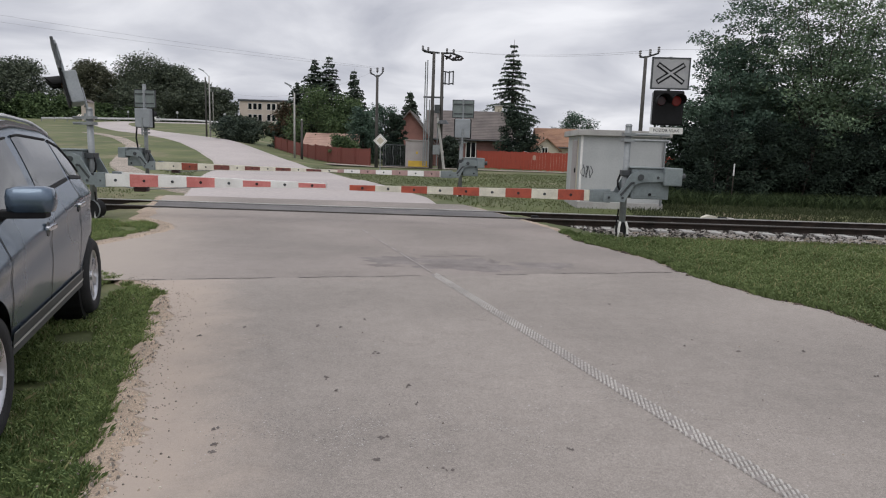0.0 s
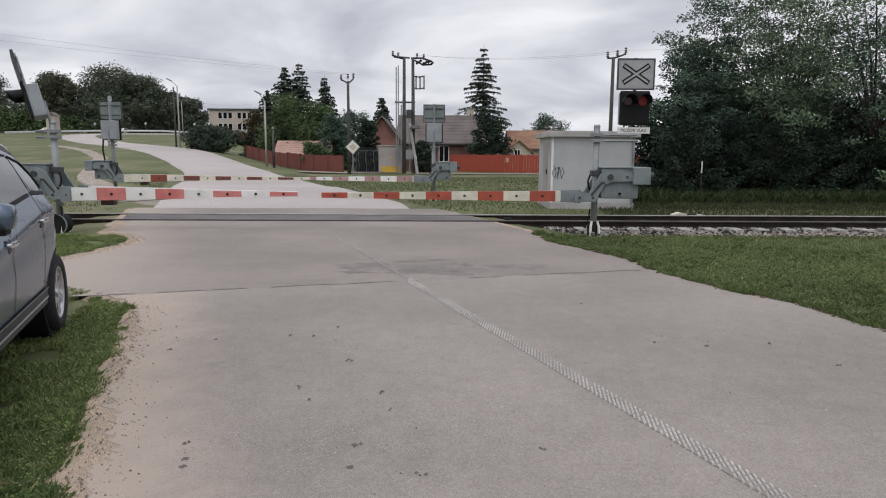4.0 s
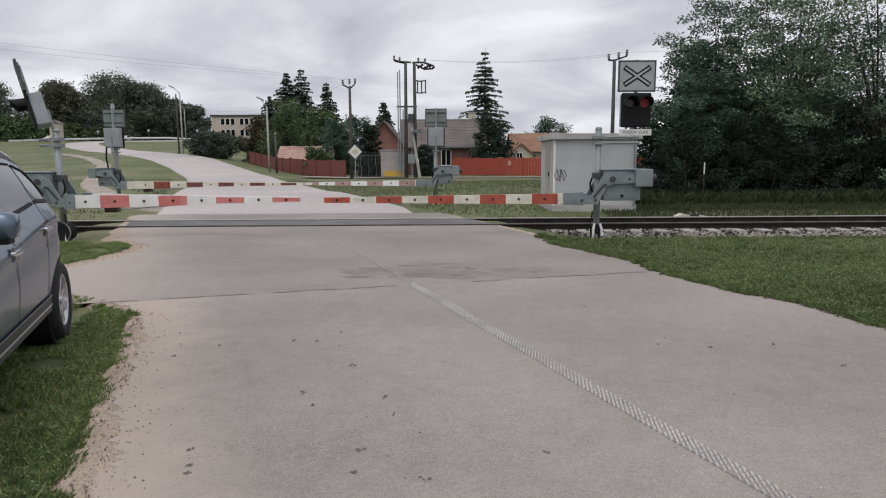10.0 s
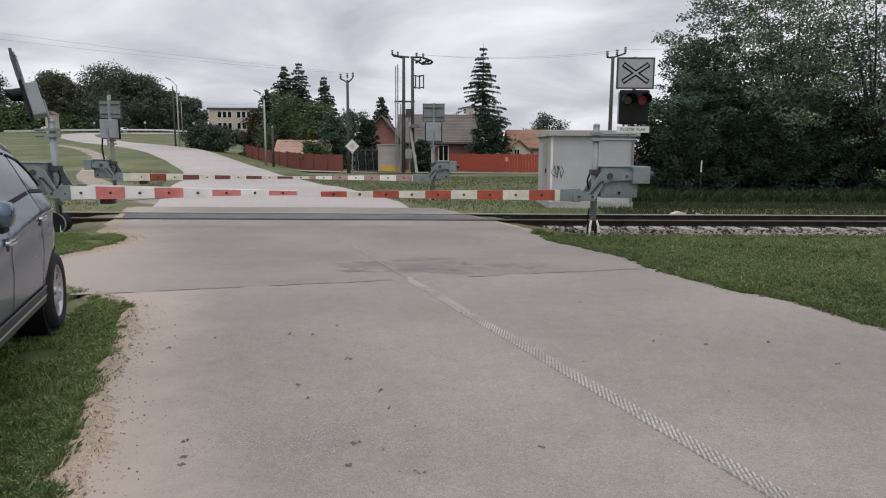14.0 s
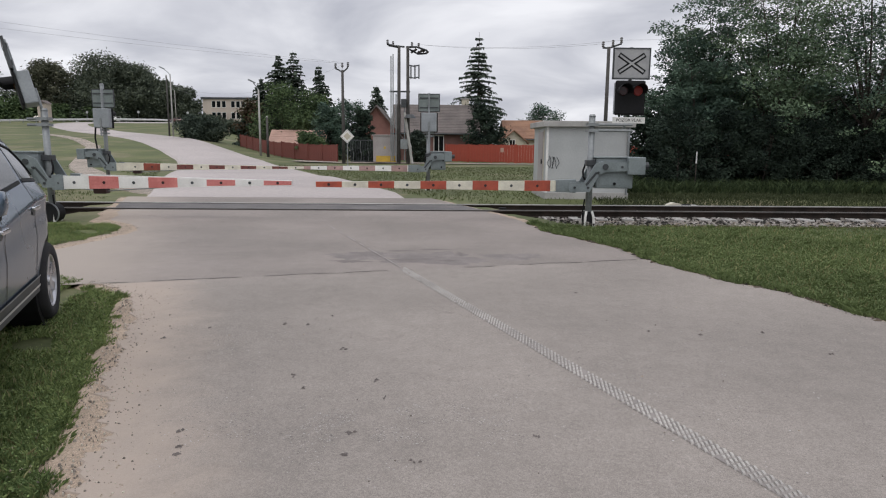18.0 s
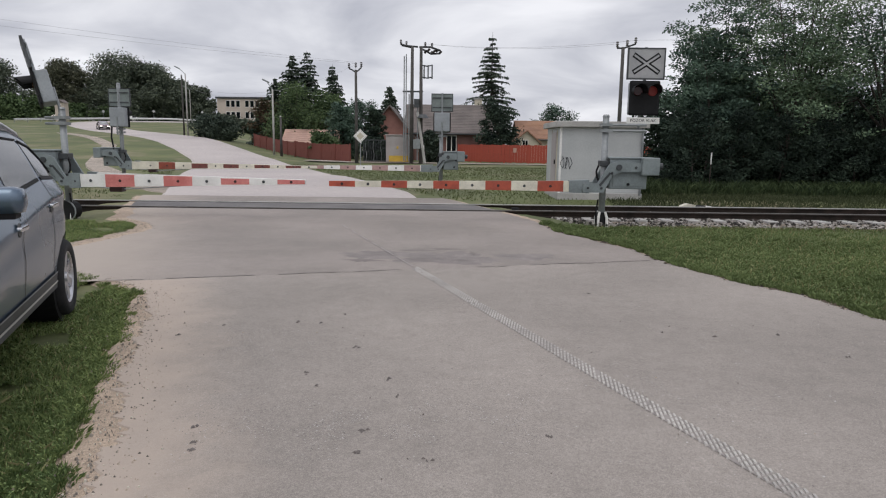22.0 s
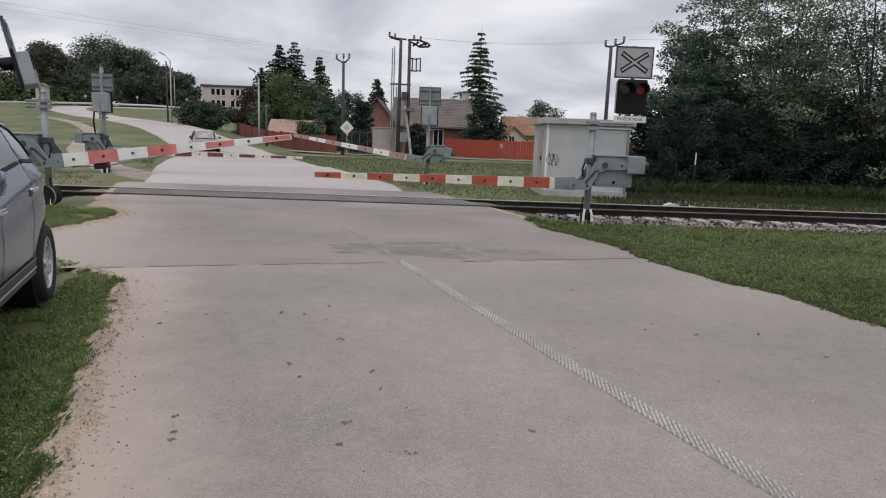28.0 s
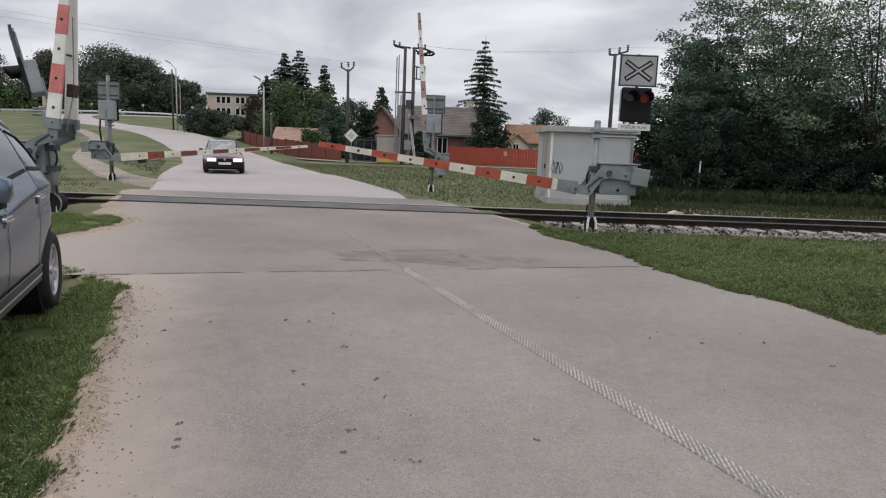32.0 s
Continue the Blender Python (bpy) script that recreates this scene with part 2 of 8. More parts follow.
M["red_dull"] = mat("dull_red_edge", (0.045, 0.02, 0.02), (0.03, 0.014, 0.014), 0.5, big=3, fine=20, bump=0.0)
M["board_green"] = mat("mossy_grey_board", (0.185, 0.215, 0.205), (0.135, 0.158, 0.152), 0.55, big=3, fine=25, bump=0.05, grime=((0.10, 0.105, 0.095), 4.0, 0.6))
M["sticker_dark"] = mat("brown_red_sheeting", (0.17, 0.055, 0.045), (0.11, 0.04, 0.034), 0.5, big=5, fine=25, bump=0.05)
M["red_lit"] = glow("dim_lit_red_lens", (0.13, 0.010, 0.008), 0.20)
M["pebble"] = mat("pale_pebbles", (0.50, 0.45, 0.38), (0.20, 0.175, 0.15), 0.9, big=3, fine=30, bump=0.2, island=1.2)
M["red_lens"] = mat("unlit_red_lens", (0.045, 0.006, 0.006), (0.03, 0.004, 0.004), 0.2, big=3, fine=20, bump=0.0)
M["train_red"] = mat("train_red", (0.36, 0.029, 0.016), (0.30, 0.025, 0.014), 0.32, big=1.2, fine=12, bump=0.02, spec=0.4, grime=((0.23, 0.03, 0.02), 0.9, 0.66))
M["train_maroon"] = mat("train_maroon", (0.15, 0.032, 0.028), (0.115, 0.026, 0.024), 0.35, big=1.2, fine=12, bump=0.02)
M["train_white"] = mat("train_white", (0.66, 0.66, 0.66), (0.56, 0.56, 0.56), 0.35, big=1.5, fine=12, bump=0.02, grime=((0.44, 0.42, 0.40), 2.2, 0.66))
M["train_grey"] = mat("train_grey", (0.42, 0.44, 0.45), (0.34, 0.355, 0.36), 0.4, big=1.5, fine=12, bump=0.02, grime=((0.22, 0.20, 0.18), 2.0, 0.64))
M["train_roof"] = mat("train_roof", (0.125, 0.15, 0.16), (0.085, 0.105, 0.112), 0.55, big=1.2, fine=12, bump=0.05, grime=((0.06, 0.06, 0.06), 1.3, 0.62))
M["under"] = mat("sooty_underframe", (0.022, 0.020, 0.019), (0.010, 0.0095, 0.009), 0.85, big=3, fine=20, bump=0.2, spec=0.15)
M["alu"] = mat("window_aluminium", (0.62, 0.62, 0.61), (0.5, 0.5, 0.5), 0.35, metal=0.4, big=3, fine=20, bump=0.02)
M["glass_dark"] = mat("dark_window", (0.008, 0.011, 0.011), (0.003, 0.004, 0.005), 0.14, big=2, fine=9, bump=0.0, spec=0.11)
M["rubber"] = mat("tyre_rubber", (0.022, 0.022, 0.023), (0.013, 0.013, 0.014), 0.85, big=6, fine=60, bump=0.3)
M["alloy"] = mat("alloy_wheel", (0.55, 0.55, 0.57), (0.42, 0.42, 0.44), 0.3, metal=0.8, big=4, fine=25, bump=0.02)
M["chrome"] = mat("chrome", (0.72, 0.72, 0.74), (0.62, 0.62, 0.64), 0.15, metal=1.0, big=4, fine=25, bump=0.0)
M["lamp_glass"] = glow("lit_headlamp", (1.0, 0.95, 0.88), 1.3)
M["lamp_warm"] = glow("lit_train_lamp", (0.8, 0.6, 0.42), 0.12)
M["brick_red"] = mat("house_brick", (0.27, 0.135, 0.112), (0.20, 0.098, 0.082), 0.9, big=1.0, fine=18, bump=0.4)
M["brick_pink"] = mat("house_plaster", (0.225, 0.125, 0.108), (0.17, 0.092, 0.08), 0.9, big=1.0, fine=18, bump=0.3)
M["roof_brown"] = mat("roof_brown", (0.155, 0.132, 0.122), (0.105, 0.09, 0.083), 0.85, big=0.8, fine=8, bump=0.4)
M["roof_orange"] = mat("roof_orange", (0.29, 0.165, 0.105), (0.215, 0.12, 0.08), 0.85, big=0.8, fine=8, bump=0.4)
M["roof_pink"] = mat("roof_faded", (0.46, 0.30, 0.24), (0.36, 0.235, 0.19), 0.85, big=0.8, fine=8, bump=0.3)
M["fence_red"] = mat("fence_red", (0.37, 0.072, 0.042), (0.29, 0.058, 0.038), 0.8, big=0.5, fine=9, bump=0.2, grime=((0.24, 0.06, 0.045), 0.8, 0.6))
M["fence_dark"] = mat("fence_maroon", (0.19, 0.055, 0.04), (0.13, 0.04, 0.032), 0.8, big=0.5, fine=9, bump=0.2)
M["wood"] = mat("pole_wood", (0.085, 0.08, 0.075), (0.05, 0.047, 0.044), 0.9, big=1.5, fine=15, bump=0.4)
M["cream"] = mat("cream_render", (0.55, 0.50, 0.40), (0.46, 0.42, 0.335), 0.85, big=0.4, fine=8, bump=0.1)
M["hut_wall"] = mat("hut_render", (0.435, 0.445, 0.44), (0.37, 0.38, 0.378), 0.8, big=1.0, fine=20, bump=0.15, grime=((0.36, 0.35, 0.33), 1.6, 0.66))
M["yellow"] = mat("yellow_paint", (0.55, 0.36, 0.05), (0.43, 0.28, 0.05), 0.6, big=2, fine=15, bump=0.05)
M["ceramic"] = mat("insulator", (0.05, 0.04, 0.038), (0.03, 0.026, 0.025), 0.3, big=3, fine=15, bump=0.0)
M["cable"] = mat("cable", (0.34, 0.34, 0.36), (0.27, 0.27, 0.29), 0.6, big=3, fine=15, bump=0.0)
M["red_pale"] = mat("bleached_red_sheeting", (0.60, 0.22, 0.20), (0.48, 0.15, 0.135), 0.45, big=3, fine=25, bump=0.05)
M["red_faint"] = mat("worn_off_sheeting", (0.40, 0.26, 0.235), (0.30, 0.20, 0.19), 0.5, big=5, fine=25, bump=0.05)
M["boom_cream"] = mat("yellowed_white_sheeting", (0.66, 0.63, 0.52), (0.52, 0.49, 0.41), 0.5, big=4, fine=30, bump=0.05, grime=((0.36, 0.33, 0.27), 4.0, 0.64))
M["school_wall"] = mat("school_render", (0.50, 0.43, 0.365), (0.42, 0.36, 0.305), 0.85, big=0.4, fine=8, bump=0.1)
M["kiosk"] = mat("kiosk_sheet", (0.36, 0.33, 0.32), (0.29, 0.26, 0.255), 0.7, big=1.0, fine=12, bump=0.1)
M["sleeper"] = mat("oiled_sleeper", (0.075, 0.066, 0.058), (0.04, 0.035, 0.031), 0.9, big=3, fine=25, bump=0.3)
M["leaf_mid"] = leaf_mat("light_leaves", (0.185, 0.255, 0.145), (0.045, 0.074, 0.054), 0.28)
M["leaf_brown"] = leaf_mat("brownish_leaves", (0.13, 0.132, 0.088), (0.055, 0.06, 0.042))
M["straw"] = leaf_mat("straw_blades", (0.32, 0.29, 0.15), (0.15, 0.15, 0.065))
M["asphalt_patch"] = mat("asphalt_stain", (0.185, 0.16, 0.148), (0.135, 0.118, 0.11), 0.86, big=6, fine=110, bump=0.5)
M["asphalt_damp"] = weather(mat("asphalt_damp", (0.222, 0.196, 0.184), (0.158, 0.139, 0.130), 0.88, big=2.2, fine=120, bump=0.25, contrast=(0.3, 0.7)), 0.2, 0.1)
M["bank_earth"] = weather(mat("brown_bank_earth", (0.175, 0.142, 0.11), (0.075, 0.06, 0.046), 0.95, big=1.5, fine=40, bump=0.6), 0.4, 0.2)
M["rail_dull"] = mat("dull_rail_head", (0.17, 0.16, 0.15), (0.11, 0.105, 0.10), 0.6, metal=0.2, big=2, fine=20, bump=0.05)
M["line_faint"] = mat("line_faint", (0.36, 0.33, 0.31), (0.24, 0.22, 0.208), 0.8, big=7, fine=60, bump=0.2)
M["grass_lush"] = leaf_mat("verge_grass", (0.245, 0.305, 0.115), (0.08, 0.12, 0.045))
# glass with a pale reflection painted into its base colour
M["windscreen"] = mat("windscreen_reflection", (0.36, 0.37, 0.36), (0.17, 0.18, 0.18), 0.10, big=1.1, fine=5, bump=0.0, spec=0.7)
M["crack"] = mat("asphalt_crack", (0.17, 0.148, 0.138), (0.12, 0.106, 0.10), 0.9, big=8, fine=60, bump=0.3)
M["asphalt_hill"] = weather(mat("asphalt_hill", (0.43, 0.385, 0.367), (0.345, 0.308, 0.295), 0.88, big=0.12, fine=20, bump=0.3), 0.1, 0.08)
M["dust"] = weather(mat("sandy_dust", (0.40, 0.315, 0.24), (0.32, 0.25, 0.19), 0.95, big=1.6, fine=70, bump=0.35, grime=((0.25, 0.19, 0.14), 5.0, 0.60)), 0.3, 0.12)
M["grit"] = mat("brown_grit", (0.36, 0.30, 0.24), (0.13, 0.11, 0.095), 0.9, big=3, fine=30, bump=0.2, island=1.2)
M["aggregate"] = mat("worn_bare_asphalt", (0.42, 0.40, 0.385), (0.12, 0.108, 0.102), 0.9, big=5, fine=60, bump=0.4, island=1.0)
M["train_hood"] = mat("train_hood", (0.075, 0.085, 0.092), (0.05, 0.058, 0.063), 0.5, big=1.5, fine=12, bump=0.05)
M["alu_bright"] = mat("bright_window_frame", (0.78, 0.78, 0.77), (0.62, 0.62, 0.62), 0.35, metal=0.1, big=3, fine=20, bump=0.02)
M["soil"] = mat("dark_soil", (0.10, 0.078, 0.058), (0.04, 0.032, 0.025), 0.95, big=4, fine=40, bump=0.4, island=0.8)
M["red_aged"] = mat("aged_red_sheeting", (0.27, 0.062, 0.036), (0.16, 0.045, 0.03), 0.5, big=5, fine=25, bump=0.05, grime=((0.10, 0.04, 0.03), 4.0, 0.58))
M["car_glass"] = mat("car_window", (0.02, 0.024, 0.026), (0.012, 0.014, 0.016), 0.08, big=2, fine=9, bump=0.0, spec=1.0)
M["car_glass"].node_tree.nodes["Principled BSDF"].inputs["Coat Weight"].default_value = 0.3
# dark garden foliage; on the undergrowth this tone holds the canopy's shade
M["leaf_dark_shaded"] = leaf_mat("dark_and_shaded_leaves", (0.052, 0.075, 0.05), (0.012, 0.020, 0.017), 0.35)
# weeds at the foot of the trees, with tree shade mixed into the green
M["weed_shaded"] = leaf_mat("tall_weeds", (0.068, 0.092, 0.04), (0.022, 0.036, 0.016))


# ---- mesh helpers ----
def mesh_ob(name, bm, material, parent=None, smooth=False):
    me = bpy.data.meshes.new(name)
    bm.normal_update()
    bm.to_mesh(me)
    bm.free()
    if smooth:
        for f in me.polygons:
            f.use_smooth = True
    for k in material if isinstance(material, (list, tuple)) else [material]:
        me.materials.append(M[k])
    ob = new(name, me)
    if parent:
        ob.parent = parent
    return ob


def part(name, bm, material, parent, label="", smooth=False):
    ob = mesh_ob(name, bm, material, parent, smooth)
    return tagged(ob, label) if label else ob


def thing(name, m, label, category, group="", kind=""):
    ob = new(name)
    ob.matrix_basis = m
    return tagged(ob, label, category, group, kind)


def box(bm, x0, x1, y0, y1, z0, z1, bevel=0.0):
    v = [bm.verts.new((x, y, z)) for z in (z0, z1) for y in (y0, y1) for x in (x0, x1)]
    fs = [bm.faces.new([v[i] for i in q]) for q in ((0, 2, 3, 1), (4, 5, 7, 6), (0, 1, 5, 4), (2, 6, 7, 3), (0, 4, 6, 2), (1, 3, 7, 5))]
    if bevel:
        es = list({e for f in fs for e in f.edges})
        bmesh.ops.bevel(bm, geom=es, offset=bevel, segments=2, affect="EDGES", profile=0.6)
    return bm


def B():
    return bmesh.new()


def bbox(x0, x1, y0, y1, z0, z1, bevel=0.0):
    return box(bmesh.new(), x0, x1, y0, y1, z0, z1, bevel)


def tube(bm, p0, p1, r0, r1=None, seg=10, caps=True):
    p0, p1 = Vector(p0), Vector(p1)
    r1 = r0 if r1 is None else r1
    d = (p1 - p0).normalized()
    u = d.orthogonal().normalized()
    w = d.cross(u)
    rings = []
    for p, r in ((p0, r0), (p1, r1)):
        rings.append([bm.verts.new(p + r * (math.cos(2 * math.pi * i / seg) * u + math.sin(2 * math.pi * i / seg) * w)) for i in range(seg)])
    for i in range(seg):
        j = (i + 1) % seg
        bm.faces.new((rings[0][i], rings[0][j], rings[1][j], rings[1][i]))
    if caps:
        bm.faces.new(rings[0][::-1]); bm.faces.new(rings[1])
    return bm


def path_tube(bm, pts, r, seg=6):
    for a, b in zip(pts, pts[1:]):
        tube(bm, a, b, r, r, seg)
    return bm


def prism(bm, poly, axis, a, b):
    """A flat outline extruded along an axis: x (outline in y, z), y (x, z) or z (x, y)."""
    def at(p, s):
        return {"x": (s, p[0], p[1]), "y": (p[0], s, p[1]), "z": (p[0], p[1], s)}[axis]
    lo, hi = [bm.verts.new(at(p, a)) for p in poly], [bm.verts.new(at(p, b)) for p in poly]
    n = len(poly)
    fs = [bm.faces.new(lo), bm.faces.new(hi)]
    for i in range(n):
        fs.append(bm.faces.new((lo[i], lo[(i + 1) % n], hi[(i + 1) % n], hi[i])))
    bmesh.ops.recalc_face_normals(bm, faces=fs)
    return bm


def sheet(bm, rows):
    """A sheet through rows of points."""
    vs = [[bm.verts.new(p) for p in r] for r in rows]
    for a, b in zip(vs, vs[1:]):
        for i in range(len(a) - 1):
            bm.faces.new((a[i], a[i + 1], b[i + 1], b[i]))
    return bm


def raw(name, verts, faces, material, parent=None):
    me = bpy.data.meshes.new(name)
    me.from_pydata(verts, [], faces)
    me.materials.append(M[material])
    ob = new(name, me)
    if parent:
        ob.parent = parent
    return ob


def writing(name, text, size, material, parent, m, thick=0.002):
    c = bpy.data.curves.new(name, "FONT")
    c.body, c.size, c.extrude, c.align_x, c.align_y = text, size, thick, "CENTER", "CENTER"
    c.resolution_u = 2
    c.materials.append(M[material])
    ob = new(name, c)
    ob.parent = parent
    ob.matrix_basis = m
    return ob


def smooth01(a, b, v):
    t = np.clip((v - a) / (b - a), 0, 1)
    return t * t * (3 - 2 * t)


# ---- the plan ----
TRACK_Y = 16.4                       # the middle of the track, which runs along x
RAIL = 0.755                         # half the distance of the rail heads
CLIMB_Y = (0, 45, 50, 70, 76, 90, 108, 122, 135, 150, 175, 260, 600, 4000)
CLIMB_Z = (0, 0, 0.38, 1.65, 2.0, 2.5, 3.2, 4.05, 4.5, 5.4, 6.8, 8.5, 9.0, 9.0)


def mid(y):
    """The middle of the road where it crosses the track."""
    return 2.70 - 0.375 * y


def height(x, y):
    x, y = np.asarray(x, float), np.asarray(y, float)
    az = x / np.maximum(y, 1)
    w = 1 - smooth01(-0.38, -0.17, az)
    z = np.interp(y, CLIMB_Y, CLIMB_Z) * w
    # the track lies in a shallow cutting beside the road
    off = np.abs(x - mid(y))
    dip = 0.24 * (1 - smooth01(1.9, 3.6, np.abs(y - TRACK_Y))) * smooth01(5.0, 6.6, off)
    return z - dip


def hz(x, y):
    return float(height(x, y))


# ---- ground ----
def make_ground():
    def axis(stops):
        out = []
        for a, b, step in stops:
            out += list(np.arange(a, b, step))
        return np.array(out + [stops[-1][1]])
    xs = axis(((-3000, -400, 400), (-400, -120, 28), (-120, -24, 4), (-24, 24, 0.5), (24, 120, 8), (120, 400, 40), (400, 3000, 520)))
    ys = axis(((-1500, -100, 350), (-100, -4, 12), (-4, 24, 0.5), (24, 60, 2), (60, 200, 5), (200, 600, 50), (600, 4000, 680)))
    X, Y = np.meshgrid(xs, ys)
    Z = height(X, Y) - 0.03
    verts = np.stack([X, Y, Z], -1).reshape(-1, 3)
    for v in verts:
        if abs(v[0]) < 24 and -4 < v[1] < 60:
            v[2] += 0.03 * noise.noise((v[0] * 0.8, v[1] * 0.8, 0)) - 0.012
    nx = len(xs)
    faces = [(j * nx + i, j * nx + i + 1, (j + 1) * nx + i + 1, (j + 1) * nx + i) for j in range(len(ys) - 1) for i in range(nx - 1)]
    ob = raw("ground", verts.tolist(), faces, "earth")
    for f in ob.data.polygons:
        f.use_smooth = True
    tagged(ob, "grassy ground with dry patches beside road and track", "ground", kind="structure")


def ragged(y, seed, amp):
    return amp * (noise.noise((y * 1.3, seed, 0)) + 0.6 * noise.noise((y * 4.1, seed, 3)) + 0.4 * noise.noise((y * 11.0, seed, 7)))


def edge_left(y):
    return mid(y) + np.interp(y, (0, 6.6, 7.4, 8.2, 9.5, 10.3, 11.8, 12.6, 13.4, 19, 22, 30), (-3.35, -3.4, -3.95, -4.9, -5.1, -4.6, -3.9, -4.1, -4.6, -4.6, -4.2, -3.7))


def edge_right(y):
    return mid(y) + np.interp(y, (0, 6, 6.5, 7, 7.3, 7.6, 8.05, 9.1, 10, 11, 12, 14, 19, 24, 30), (3.75, 3.85, 3.9, 4.0, 3.95, 3.85, 3.76, 3.92, 4.2, 4.1, 4.1, 4.6, 4.6, 4.3, 4.2))


SEAM_Y0, SEAM_SLOPE = 8.26, 0.26


def road_sheet(name, y0, y1, z, material, label, inset=0.0, inset_r=0.0, step=0.1):
    n = int((y1 - y0) / step)
    rows = []
    for k in range(n + 1):
        y = y0 + (y1 - y0) * k / n
        a, b = edge_left(y) + inset + ragged(y, 1 if inset < 0 else 2, 0.10 if inset < 0 else 0.13) + (0 if inset < 0 else 0.07 * noise.noise((y * 17, 3, 0)) + 0.05 * noise.noise((y * 41, 4, 0))), edge_right(y) - inset_r + ragged(y, 9, 0.10)
        rows.append([(a + (b - a) * s, y + (SEAM_SLOPE * (a + (b - a) * s) if y0 > 3 and k == 0 else 0) + (SEAM_SLOPE * (a + (b - a) * s) if y1 < 12 and k == n else 0), z - (0.05 if s in (0, 1) else 0)) for s in (0, 0.012, 0.15, 0.3, 0.45, 0.6, 0.75, 0.88, 0.988, 1)])
    ob = mesh_ob(name, sheet(B(), rows), material)
    return tagged(ob, label, "road", kind="structure")


ROAD_FAR = ((19.2, -4.5), (26, -7.05), (33, -9.7), (40, -12.3), (50, -16.5), (60, -21.9), (70, -27.8), (80, -34.5), (90, -41.2), (100, -48.8), (110, -56.6), (120, -64), (130, -70.4), (140, -76.6), (148, -81.2), (155, -84.6), (161, -86.2))


def make_roads():
    road_sheet("road_gravel_edge", -3, 19, -0.002, "dust", "pale gravel and dust along the road edge", -0.16, -0.10)
    road_sheet("road", -3.0, 8.26, 0.006, "asphalt_old", "worn pale grey asphalt road", 0.02, 0.10, 0.03)
    # the newer surface from the seam to the track
    n, rows = 64, []
    for k in range(n + 1):
        y = 8.26 + (15.45 - 8.26) * k / n
        a, b = edge_left(y) + 0.2 + ragged(y, 1, 0.10), edge_right(y) - 0.1 + ragged(y, 9, 0.08)
        w = max(0.0, (10 - k) / 10)
        rows.append([(a + (b - a) * s, y + SEAM_SLOPE * (a + (b - a) * s) * w + (0.10 * noise.noise((s * 7, 0, 0)) + 0.06 * noise.noise((s * 31, 2, 0)) - 0.05 if k == 0 else 0), -0.012 if s in (0.0, 1.0) else 0.006 if k == 0 else 0.0095) for s in [i / 48 for i in range(49)]])
    tagged(mesh_ob("road_approach", sheet(B(), rows), "asphalt_new"), "slightly darker resurfaced asphalt before the track", "road", kind="structure")
    # the joint between the two surfaces, and old stains
    rng = random.Random(6)
    jn = thing("road_joint", Matrix(), "dark broken joint between two asphalt surfaces", "road", kind="structure")
    x = -4.2
    while x < 2.6:
        ln = rng.uniform(0.12, 0.5)
        if rng.random() < 0.72:
            rows = []
            for k in range(6):
                xx = x + ln * k / 5
                yy = 8.21 + SEAM_SLOPE * xx + 0.05 * noise.noise((xx * 2.2, 0, 0)) + 0.02 * noise.noise((xx * 9, 0, 0))
                w = 0.004 + 0.012 * rng.random()
                rows.append([(xx, yy - w, 0.0112), (xx, yy + w, 0.0112)])
            part("joint_crack", sheet(B(), rows), "crack", jn)
        x += ln
    st = thing("road_stains", Matrix(), "irregular dark stains on the asphalt", "road", kind="structure")
    for cx, cy, a, b in ((0.05, 9.0, 0.95, 0.62), (-0.9, 9.2, 0.75, 0.45), (1.15, 9.15, 0.55, 0.35)):
        bm = B()
        n = 48
        out = []
        for k in range(n):
            ca, sa = math.cos(k * 6.283 / n), math.sin(k * 6.283 / n)
            q = 0.72 + 0.42 * noise.noise((ca * 2.5 + cx * 5, sa * 2.5, cy)) + 0.22 * noise.noise((ca * 9, sa * 9 + cx, 2.0))
            px, py = cx + a * q * ca, cy + b * q * sa
            out.append(bm.verts.new((px, max(py, 8.32 + SEAM_SLOPE * px), 0.0101 + 0.0001 * cx)))
        bm.faces.new(out)
        part("stain", bm, "asphalt_damp", st, "broad darker stain past the joint")
    for cx, cy, a, b in ((-0.45, 9.6, 0.30, 0.10), (0.05, 9.75, 0.35, 0.09), (0.42, 9.35, 0.10, 0.22), (-0.35, 8.85, 0.32, 0.10), (0.2, 8.8, 0.25, 0.08), (-1.15, 8.7, 0.35, 0.13)):
        bm = B()
        n = 26
        out = [bm.verts.new((cx + a * (0.7 + 0.7 * noise.noise((math.cos(k * 6.283 / n) * 2 + cx * 5, math.sin(k * 6.283 / n) * 2, cy))) * math.cos(k * 6.283 / n), cy + b * (0.7 + 0.7 * noise.noise((math.cos(k * 6.283 / n) * 2, math.sin(k * 6.283 / n) * 2 + cy * 3, cx))) * math.sin(k * 6.283 / n), 0.0105)) for k in range(n)]
        bm.faces.new(out)
        part("stain", bm, "asphalt_patch", st)
    # over the track: strips before, between and behind the rails
    for nm, a, b, z, k, lab in (("crossing_strip", 15.45, 15.585, 0.003, "asphalt_patch", "dark flange groove beside the rail"),
                                ("crossing_panel", 15.72, 17.08, 0.010, "asphalt_dark", "dark asphalt between the rails"),
                                ("crossing_strip", 17.215, 17.35, 0.004, "asphalt_patch", "dark flange groove beside the rail"),
                                ("road_beyond", 17.35, 19.2, 0.008, "asphalt_new", "pale asphalt behind the track")):
        rws = []
        for k2 in range(7):
            y = a + (b - a) * k2 / 6
            rws.append([(edge_left(y) + 0.1 + (edge_right(y) - edge_left(y) - 0.2) * s / 10, y, z) for s in range(11)])
        tagged(mesh_ob(nm, sheet(B(), rws), k), lab, "road", kind="structure")
